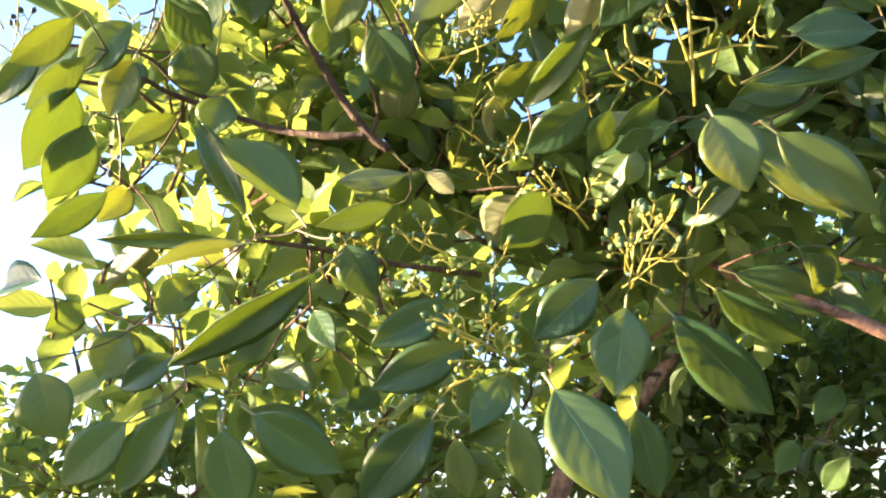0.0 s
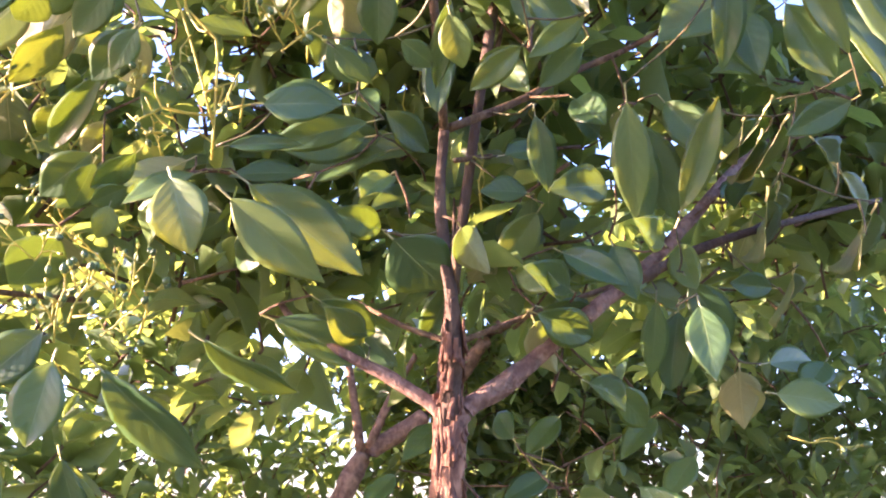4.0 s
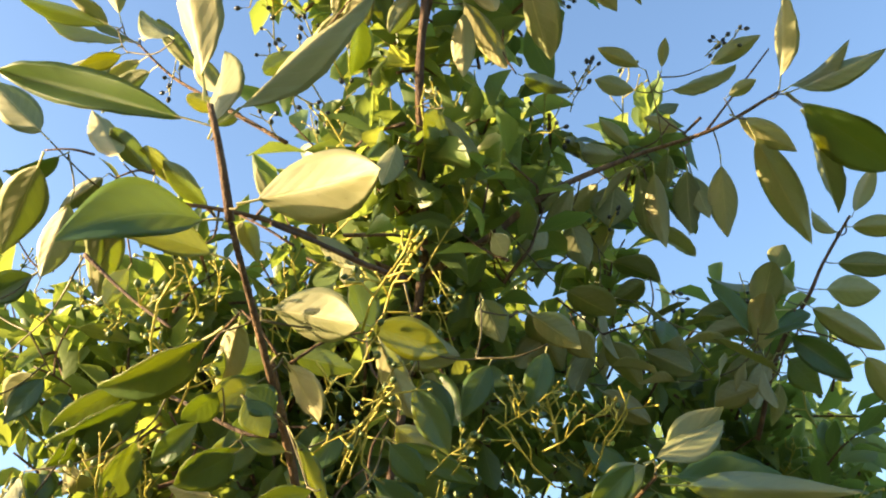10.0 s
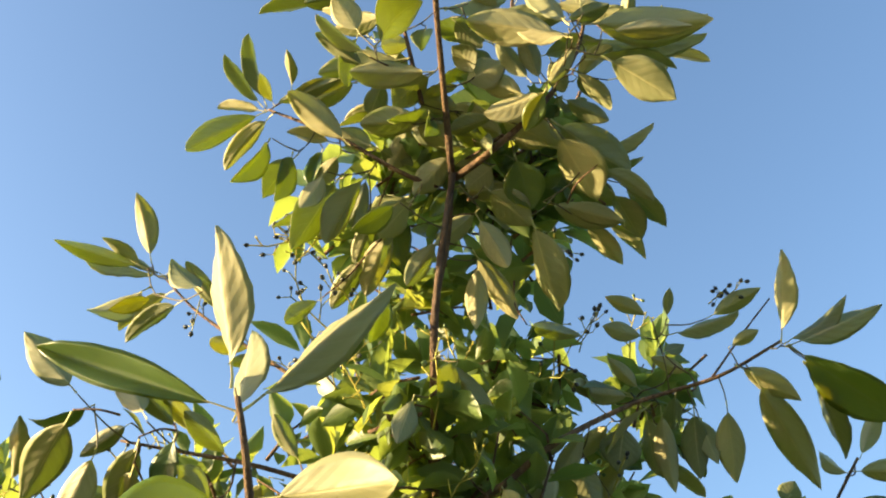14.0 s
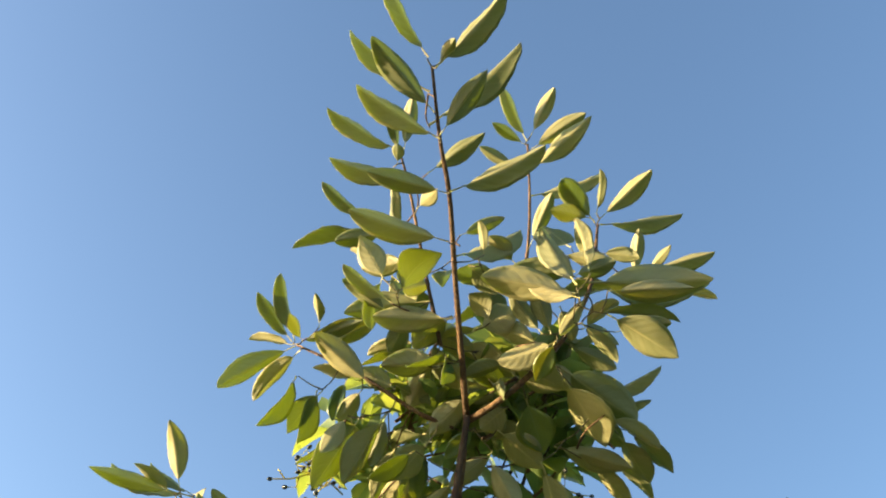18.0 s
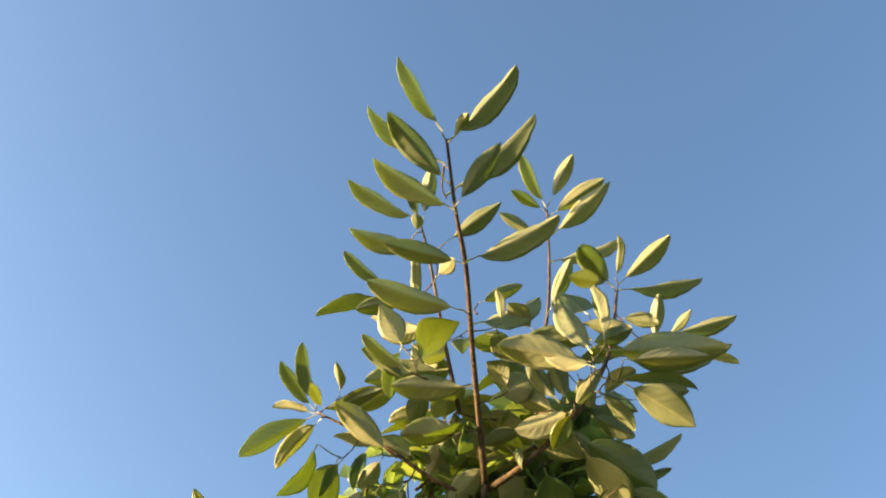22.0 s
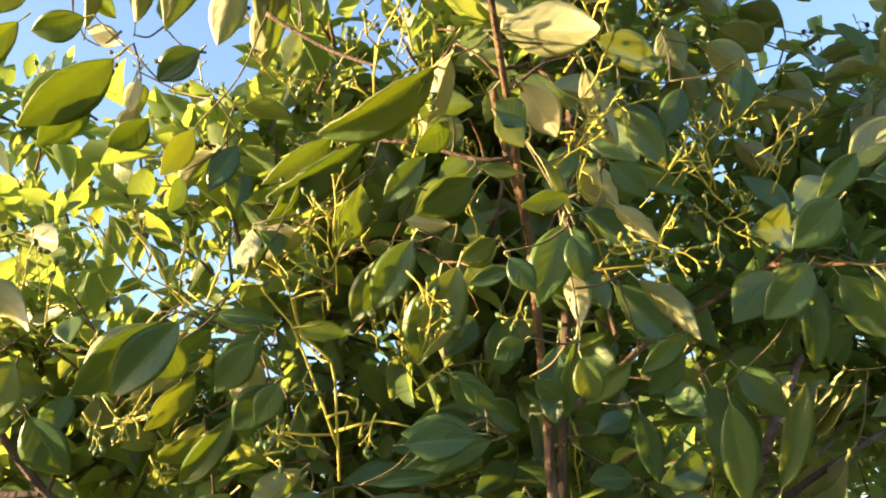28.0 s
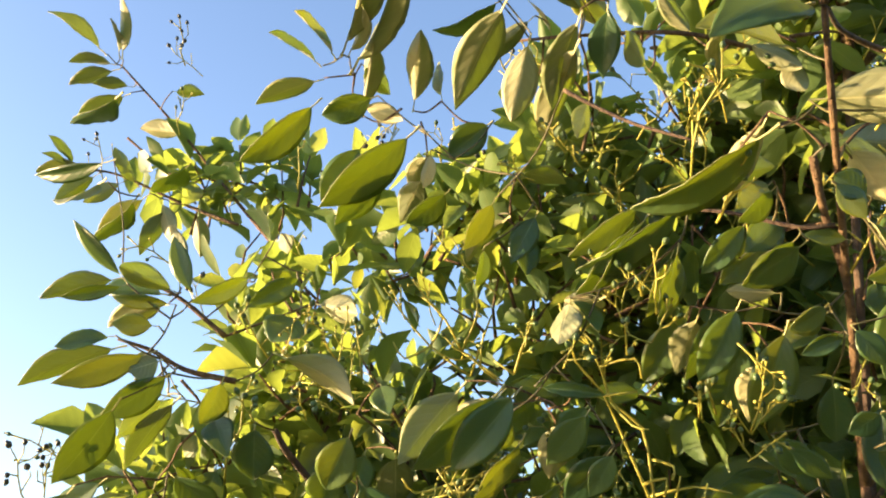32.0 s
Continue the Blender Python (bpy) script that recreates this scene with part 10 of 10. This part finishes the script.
limb("twig", [(-0.767, 1.096, 1.829), (-0.740, 1.073, 1.814), (-0.699, 1.042, 1.795)], 0.0016, 0.0009, TWIG, tree, 5, 0.1, 3)
limb("twig", [(0.106, 0.926, 2.231), (0.120, 0.948, 2.207), (0.144, 0.989, 2.180)], 0.0016, 0.0009, TWIG, tree, 5, 0.1, 3)
limb("twig", [(0.184, 1.023, 2.203), (0.209, 1.041, 2.189), (0.241, 1.069, 2.174)], 0.0016, 0.0009, TWIG, tree, 5, 0.1, 3)
limb("twig", [(0.241, 1.069, 2.174), (0.265, 1.066, 2.181), (0.297, 1.077, 2.192)], 0.0015, 0.0009, TWIG, tree, 5, 0.1, 3)
limb("twig", [(0.297, 1.077, 2.192), (0.304, 1.055, 2.212), (0.302, 1.046, 2.238)], 0.0014, 0.0009, TWIG, tree, 5, 0.1, 3)
limb("twig", [(0.212, 0.995, 2.304), (0.182, 1.012, 2.307), (0.142, 1.001, 2.318)], 0.0016, 0.0009, TWIG, tree, 5, 0.1, 3)
limb("twig", [(0.500, 1.148, 2.208), (0.534, 1.151, 2.199), (0.578, 1.162, 2.184)], 0.0016, 0.0009, TWIG, tree, 5, 0.1, 3)
limb("twig", [(-0.602, 0.937, 1.594), (-0.642, 0.969, 1.577), (-0.666, 0.990, 1.557)], 0.0016, 0.0009, TWIG, tree, 5, 0.1, 3)
limb("twig", [(-0.666, 0.990, 1.557), (-0.683, 0.989, 1.541), (-0.692, 0.990, 1.523)], 0.0014, 0.0009, TWIG, tree, 5, 0.1, 3)
limb("twig", [(-0.046, 0.807, 2.484), (-0.067, 0.816, 2.460), (-0.098, 0.820, 2.430)], 0.0016, 0.0009, TWIG, tree, 5, 0.1, 3)
limb("twig", [(-0.436, 0.857, 1.530), (-0.425, 0.867, 1.523), (-0.419, 0.873, 1.514)], 0.0013, 0.0009, GREEN_TWIG, tree, 5, 0.1, 3)
limb("twig", [(0.201, 0.766, 2.520), (0.211, 0.738, 2.525), (0.235, 0.716, 2.533)], 0.0015, 0.0009, TWIG, tree, 5, 0.1, 3)
limb("twig", [(-0.094, 0.856, 2.207), (-0.103, 0.886, 2.219), (-0.120, 0.905, 2.256)], 0.0017, 0.0009, TWIG, tree, 5, 0.1, 3)
limb("twig", [(-0.066, 1.029, 1.480), (-0.041, 1.027, 1.445), (0.004, 1.013, 1.421)], 0.0017, 0.0009, TWIG, tree, 5, 0.1, 3)
limb("twig", [(0.004, 1.013, 1.421), (0.019, 1.032, 1.403), (0.046, 1.062, 1.396)], 0.0015, 0.0009, TWIG, tree, 5, 0.1, 3)
limb("twig", [(0.046, 1.062, 1.396), (0.080, 1.074, 1.395), (0.101, 1.079, 1.399)], 0.0014, 0.0009, TWIG, tree, 5, 0.1, 3)
limb("twig", [(0.101, 1.079, 1.399), (0.107, 1.071, 1.409), (0.106, 1.063, 1.423)], 0.0013, 0.0009, GREEN_TWIG, tree, 5, 0.1, 3)
limb("twig", [(0.106, 1.067, 1.416), (0.136, 1.043, 1.401), (0.156, 1.024, 1.402)], 0.0015, 0.0009, TWIG, tree, 5, 0.1, 3)
limb("twig", [(0.046, 1.062, 1.396), (0.037, 1.100, 1.429), (0.028, 1.124, 1.455)], 0.0016, 0.0009, TWIG, tree, 5, 0.1, 3)
limb("twig", [(0.028, 1.124, 1.455), (0.011, 1.124, 1.470), (-0.011, 1.135, 1.499)], 0.0015, 0.0009, TWIG, tree, 5, 0.1, 3)
limb("twig", [(-0.004, 1.132, 1.489), (0.022, 1.179, 1.484), (0.030, 1.213, 1.478)], 0.0016, 0.0009, TWIG, tree, 5, 0.1, 3)
limb("twig", [(0.030, 1.213, 1.478), (0.059, 1.223, 1.492), (0.083, 1.245, 1.504)], 0.0015, 0.0009, TWIG, tree, 5, 0.1, 3)
limb("twig", [(0.083, 1.245, 1.504), (0.066, 1.251, 1.526), (0.040, 1.248, 1.543)], 0.0014, 0.0009, TWIG, tree, 5, 0.1, 3)
limb("twig", [(0.042, 1.217, 1.484), (0.039, 1.255, 1.463), (0.046, 1.278, 1.448)], 0.0015, 0.0009, TWIG, tree, 5, 0.1, 3)
limb("twig", [(0.083, 1.245, 1.504), (0.120, 1.254, 1.524), (0.146, 1.254, 1.540)], 0.0015, 0.0009, TWIG, tree, 5, 0.1, 3)
limb("twig", [(0.146, 1.254, 1.540), (0.168, 1.238, 1.520), (0.180, 1.215, 1.496)], 0.0015, 0.0009, TWIG, tree, 5, 0.1, 3)
limb("twig", [(-0.623, 0.953, 1.585), (-0.584, 0.984, 1.554), (-0.552, 0.992, 1.523)], 0.0017, 0.0009, TWIG, tree, 5, 0.1, 3)
limb("twig", [(-0.534, 0.900, 1.888), (-0.526, 0.939, 1.879), (-0.523, 0.998, 1.867)], 0.0017, 0.0009, TWIG, tree, 5, 0.1, 3)
limb("twig", [(-0.523, 0.998, 1.867), (-0.544, 1.016, 1.876), (-0.566, 1.027, 1.879)], 0.0014, 0.0009, TWIG, tree, 5, 0.1, 3)
limb("twig", [(-0.673, 0.881, 1.989), (-0.644, 0.918, 2.012), (-0.592, 0.942, 2.034)], 0.0017, 0.0009, TWIG, tree, 5, 0.1, 3)
limb("twig", [(-0.614, 0.931, 2.024), (-0.631, 0.931, 2.053), (-0.647, 0.949, 2.089)], 0.0015, 0.0009, TWIG, tree, 5, 0.1, 3)
limb("twig", [(-0.750, 0.974, 1.823), (-0.761, 0.954, 1.777), (-0.774, 0.921, 1.723)], 0.0017, 0.0009, TWIG, tree, 5, 0.1, 3)
limb("twig", [(-0.774, 0.921, 1.723), (-0.752, 0.920, 1.696), (-0.742, 0.926, 1.670)], 0.0014, 0.0009, TWIG, tree, 5, 0.1, 3)
limb("twig", [(0.249, 0.788, 2.536), (0.232, 0.795, 2.570), (0.231, 0.794, 2.619)], 0.0018, 0.0009, TWIG, tree, 5, 0.1, 3)
limb("twig", [(0.231, 0.794, 2.619), (0.240, 0.802, 2.618), (0.253, 0.807, 2.619)], 0.0013, 0.0009, TWIG, tree, 5, 0.1, 3)
limb("twig", [(-0.181, 0.971, 1.736), (-0.217, 1.017, 1.749), (-0.227, 1.071, 1.777)], 0.0018, 0.0009, TWIG, tree, 5, 0.1, 3)
limb("twig", [(0.041, 1.261, 1.459), (-0.017, 1.270, 1.462), (-0.085, 1.306, 1.464)], 0.0019, 0.0009, TWIG, tree, 5, 0.1, 3)
limb("twig", [(-0.085, 1.306, 1.464), (-0.113, 1.290, 1.474), (-0.150, 1.261, 1.481)], 0.0016, 0.0009, TWIG, tree, 5, 0.1, 3)
limb("twig", [(-0.119, 1.286, 1.476), (-0.102, 1.270, 1.509), (-0.097, 1.244, 1.537)], 0.0016, 0.0009, TWIG, tree, 5, 0.1, 3)

MAIN_LUMPS = [
    ((-0.284, 1.138, 1.996), (0.22, 0.18, 0.20), 36, 0.074),
    ((-0.280, 1.151, 1.774), (0.20, 0.16, 0.18), 30, 0.074),
    ((-0.061, 1.245, 1.783), (0.22, 0.18, 0.20), 36, 0.074),
    ((0.099, 1.350, 2.081), (0.20, 0.16, 0.18), 30, 0.074),
    ((0.357, 1.348, 1.953), (0.21, 0.17, 0.19), 33, 0.074),
    ((0.216, 1.463, 1.792), (0.22, 0.18, 0.20), 36, 0.074),
    ((-0.066, 1.158, 2.118), (0.20, 0.16, 0.18), 30, 0.074),
    ((-0.081, 1.085, 2.230), (0.17, 0.14, 0.15), 22, 0.074),
    ((0.111, 1.174, 2.339), (0.13, 0.11, 0.12), 14, 0.074),
    ((-0.087, 1.049, 2.435), (0.10, 0.08, 0.09), 10, 0.074),
    ((0.240, 1.278, 2.278), (0.17, 0.14, 0.15), 22, 0.074),
    ((0.468, 1.340, 2.204), (0.18, 0.14, 0.16), 24, 0.074),
    ((-0.327, 1.180, 2.203), (0.17, 0.14, 0.15), 22, 0.074),
    ((0.322, 1.151, 2.490), (0.07, 0.06, 0.06), 7, 0.074),
    ((0.120, 1.041, 2.442), (0.10, 0.08, 0.09), 10, 0.074),
    ((-0.011, 0.936, 2.527), (0.09, 0.07, 0.08), 8, 0.074),
    ((0.123, 0.917, 2.549), (0.08, 0.06, 0.07), 8, 0.074),
    ((0.057, 1.013, 2.418), (0.11, 0.09, 0.10), 11, 0.074),
    ((0.055, 0.846, 2.635), (0.09, 0.08, 0.09), 10, 0.074),
    ((-0.031, 0.813, 2.667), (0.07, 0.05, 0.06), 7, 0.074),
    ((0.134, 0.810, 2.744), (0.07, 0.05, 0.06), 7, 0.074),
    ((0.202, 0.819, 2.689), (0.04, 0.03, 0.03), 4, 0.074),
    ((0.110, 0.826, 2.627), (0.08, 0.06, 0.07), 8, 0.074),
    ((0.178, 0.839, 2.598), (0.04, 0.03, 0.03), 4, 0.074),
    ((-0.095, 0.884, 2.618), (0.06, 0.04, 0.05), 5, 0.074),
    ((-0.237, 1.120, 2.128), (0.18, 0.14, 0.16), 24, 0.074),
    ((-0.169, 1.206, 1.916), (0.18, 0.14, 0.16), 24, 0.074),
    ((-0.004, 1.249, 1.940), (0.17, 0.14, 0.15), 22, 0.074),
    ((-0.006, 1.111, 2.157), (0.15, 0.13, 0.14), 20, 0.074),
    ((-0.178, 1.079, 2.003), (0.14, 0.12, 0.13), 17, 0.074),
    ((0.580, 1.672, 1.930), (0.19, 0.15, 0.17), 27, 0.074),
    ((0.384, 1.566, 2.006), (0.15, 0.13, 0.14), 20, 0.074),
    ((0.487, 1.497, 2.105), (0.17, 0.14, 0.15), 22, 0.074),
    ((-0.176, 1.389, 2.283), (0.19, 0.15, 0.17), 28, 0.074),
    ((0.065, 1.447, 2.245), (0.19, 0.15, 0.17), 27, 0.074),
    ((-0.676, 1.220, 1.956), (0.18, 0.14, 0.16), 24, 0.074),
    ((-0.696, 1.145, 1.840), (0.13, 0.11, 0.12), 15, 0.074),
    ((-0.532, 1.165, 1.818), (0.13, 0.11, 0.12), 15, 0.074),
    ((0.256, 1.456, 2.187), (0.15, 0.13, 0.14), 20, 0.074),
    ((-0.563, 1.411, 1.661), (0.15, 0.13, 0.14), 20, 0.074),
    ((-0.006, 1.042, 1.996), (0.04, 0.04, 0.04), 5, 0.074),
    ((0.023, 1.104, 1.903), (0.05, 0.04, 0.04), 5, 0.074),
    ((-0.010, 1.019, 1.902), (0.05, 0.04, 0.04), 5, 0.074),
    ((-0.003, 1.043, 1.982), (0.05, 0.04, 0.04), 5, 0.074),
    ((-0.035, 1.147, 1.806), (0.05, 0.04, 0.04), 5, 0.074),
    ((-0.035, 1.060, 1.720), (0.04, 0.03, 0.04), 5, 0.074),
    ((0.017, 0.897, 2.277), (0.07, 0.05, 0.06), 6, 0.074),
    ((0.120, 0.937, 2.294), (0.06, 0.05, 0.05), 5, 0.074),
    ((-0.019, 0.953, 2.216), (0.09, 0.07, 0.08), 9, 0.074),
    ((0.080, 1.011, 2.189), (0.07, 0.05, 0.06), 6, 0.074),
    ((0.013, 1.035, 2.139), (0.10, 0.08, 0.09), 10, 0.074),
    ((-0.010, 0.870, 2.300), (0.06, 0.05, 0.06), 5, 0.074),
    ((0.567, 1.419, 1.996), (0.14, 0.12, 0.13), 17, 0.074),
    ((0.549, 1.376, 1.837), (0.14, 0.12, 0.13), 17, 0.074),
    ((0.435, 1.477, 1.847), (0.13, 0.11, 0.12), 15, 0.074),
    ((0.676, 1.600, 2.133), (0.15, 0.13, 0.14), 20, 0.074),
    ((-0.334, 1.265, 1.797), (0.11, 0.09, 0.10), 12, 0.074),
    ((-0.478, 1.313, 1.866), (0.11, 0.09, 0.10), 12, 0.074),
    ((-0.739, 1.277, 2.086), (0.11, 0.09, 0.10), 12, 0.074),
]
foliage("foliage", MAIN_LUMPS, tree, 3)
LEFT_LUMPS = [
    ((-0.884, 1.153, 1.877), (0.14, 0.12, 0.13), 13, 0.074),
    ((-0.651, 1.127, 1.696), (0.17, 0.14, 0.15), 17, 0.074),
    ((-0.479, 1.203, 1.818), (0.17, 0.14, 0.15), 17, 0.074),
    ((-0.793, 1.057, 1.590), (0.15, 0.13, 0.14), 15, 0.074),
    ((-0.584, 1.158, 1.506), (0.17, 0.14, 0.15), 17, 0.074),
    ((-0.324, 1.199, 1.651), (0.14, 0.12, 0.13), 13, 0.074),
    ((-0.835, 1.349, 2.408), (0.13, 0.11, 0.12), 12, 0.074),
    ((-0.900, 1.268, 2.444), (0.09, 0.07, 0.08), 7, 0.074),
    ((-0.599, 1.207, 2.187), (0.17, 0.14, 0.15), 17, 0.074),
    ((-0.357, 1.113, 2.148), (0.17, 0.14, 0.15), 17, 0.074),
    ((-0.200, 1.043, 2.031), (0.15, 0.13, 0.14), 15, 0.074),
    ((-0.715, 1.054, 2.031), (0.14, 0.12, 0.13), 13, 0.074),
    ((-0.542, 1.119, 1.935), (0.15, 0.13, 0.14), 15, 0.074),
    ((-0.754, 0.954, 1.865), (0.09, 0.07, 0.08), 7, 0.074),
    ((-0.281, 1.055, 2.263), (0.10, 0.08, 0.09), 8, 0.074),
]
foliage("foliage", LEFT_LUMPS, tree, 8)


# small fruit stalks scattered among the leaves
for centre, radii, count, size in MAIN_LUMPS + LEFT_LUMPS:
    if centre[2] > 2.5:
        continue
    for _ in range(2 if radii[2] > 0.12 else 1):
        side, high = fruit_rng.uniform(-0.8, 0.8), fruit_rng.uniform(-0.7, 0.8)
        deep = math.sqrt(max(0.05, 1 - 0.7 * side * side - 0.7 * high * high))
        foot = Vector(centre) + Vector((radii[0] * side, -radii[1] * deep * 0.85, radii[2] * high))
        way = Vector((side * 0.5 + fruit_rng.uniform(-0.5, 0.5), -0.35, 0.6 + fruit_rng.uniform(-0.5, 0.4))).normalized()
        fruit_stalk(tree, foot, foot + way * fruit_rng.uniform(0.06, 0.12), False)

# ---------------------------------------------------------------- the trees behind
back = tagged(new("tree"), "neighbouring tree with dense green leaves behind the young tree", "tree")
limb("trunk", [(-0.617, 2.744, -0.08), (-0.551, 2.603, 0.960), (-0.600, 2.606, 1.330), (-0.513, 2.557, 1.476), (-0.461, 2.577, 1.581), (-0.328, 2.600, 1.668), (-0.230, 2.620, 1.772), (-0.148, 2.638, 1.885), (-0.072, 2.725, 1.971)], 0.034, 0.016, BACK_BARK, back, 12, 0.2, 6, 0.8, 0.3)
limb("limb", [(-0.468, 2.574, 1.588), (-0.496, 2.566, 1.780), (-0.543, 2.622, 1.938)], 0.013, 0.007, BACK_BARK, back, 9, 0.2)
limb("limb", [(-0.448, 2.570, 1.600), (-0.381, 2.574, 1.749), (-0.306, 2.635, 1.893)], 0.013, 0.007, BACK_BARK, back, 9, 0.2)
foliage("foliage", [
    ((-1.098, 2.625, 1.940), (0.50, 0.41, 0.45), 125, 0.085),
    ((-0.349, 2.974, 1.849), (0.53, 0.43, 0.48), 142, 0.085),
    ((0.540, 3.017, 1.748), (0.55, 0.45, 0.50), 154, 0.085),
    ((-0.091, 2.590, 2.124), (0.40, 0.32, 0.36), 81, 0.085),
    ((1.220, 2.915, 1.819), (0.55, 0.45, 0.50), 154, 0.085),
    ((-1.529, 2.400, 1.555), (0.46, 0.38, 0.42), 109, 0.085),
    ((-0.162, 2.950, 2.008), (0.50, 0.41, 0.45), 125, 0.085),
    ((-0.979, 2.329, 2.088), (0.40, 0.32, 0.36), 81, 0.085),
    ((0.553, 2.405, 2.313), (0.24, 0.20, 0.22), 33, 0.085),
    ((0.768, 2.250, 2.377), (0.20, 0.16, 0.18), 23, 0.085),
    ((-1.910, 2.419, 1.622), (0.39, 0.32, 0.35), 77, 0.085),
    ((-0.977, 2.656, 1.467), (0.44, 0.36, 0.40), 100, 0.085),
    ((-0.364, 3.021, 1.535), (0.44, 0.36, 0.40), 100, 0.085),
    ((0.067, 2.886, 1.657), (0.44, 0.36, 0.40), 100, 0.085),
    ((-0.200, 2.889, 1.444), (0.44, 0.36, 0.40), 100, 0.085),
    ((0.514, 2.826, 1.344), (0.44, 0.36, 0.40), 100, 0.085),
    ((-0.968, 3.000, 1.493), (0.44, 0.36, 0.40), 100, 0.085),
], back, 5)

third = tagged(new("tree"), "leafy tree standing further back behind the young tree", "tree")
limb("trunk", [(1.157, 3.498, -0.08), (1.216, 3.345, 1.067), (1.155, 3.183, 1.733), (1.138, 3.092, 2.208)], 0.03, 0.012, BACK_BARK, third, 10, 0.2, 6, 1.0, 0.3)
foliage("foliage", [
    ((0.658, 2.566, 1.962), (0.35, 0.29, 0.32), 65, 0.085),
    ((0.512, 2.379, 2.145), (0.35, 0.29, 0.32), 65, 0.085),
    ((0.648, 2.270, 2.339), (0.22, 0.18, 0.20), 28, 0.085),
    ((0.826, 3.388, 1.977), (0.44, 0.36, 0.40), 100, 0.085),
    ((0.444, 3.468, 2.051), (0.44, 0.36, 0.40), 100, 0.085),
    ((0.539, 3.313, 2.023), (0.44, 0.36, 0.40), 100, 0.085),
    ((0.020, 3.253, 1.936), (0.39, 0.32, 0.35), 77, 0.085),
    ((1.070, 3.385, 1.659), (0.44, 0.36, 0.40), 100, 0.085),
    ((-0.001, 3.584, 1.632), (0.44, 0.36, 0.40), 100, 0.085),
], third, 15)

# added out of view on the left: keeps the low sun off the lower front leaves
shade_bush = tagged(new("tree"), "unseen low leafy tree added to shade the berry tree's lower leaves", "tree")
limb("trunk", [(-1.434, 0.824, -0.08), (-1.415, 0.784, 0.594), (-1.479, 1.020, 1.267), (-1.438, 1.007, 1.576)], 0.022, 0.008, BACK_BARK, shade_bush, 10, 0.2, 6, 1.0, 0.3)
foliage("foliage", [
    ((-1.438, 0.789, 1.469), (0.26, 0.30, 0.24), 60, 0.088),
    ((-1.455, 1.212, 1.504), (0.26, 0.30, 0.24), 60, 0.088),
], shade_bush, 21)

# a second added tree out of view, which blocks sun from the far left foliage
shade_bush = tagged(new("tree"), "unseen low leafy tree added to shade the foliage at the far left", "tree")
limb("trunk", [(-2.314, 2.268, -0.08), (-2.261, 2.142, 0.848), (-2.254, 2.026, 1.454), (-2.230, 1.966, 1.904)], 0.024, 0.008, BACK_BARK, shade_bush, 10, 0.2, 6, 1.0, 0.3)
foliage("foliage", [
    ((-2.228, 1.985, 1.810), (0.28, 0.36, 0.34), 110, 0.088),
], shade_bush, 22)
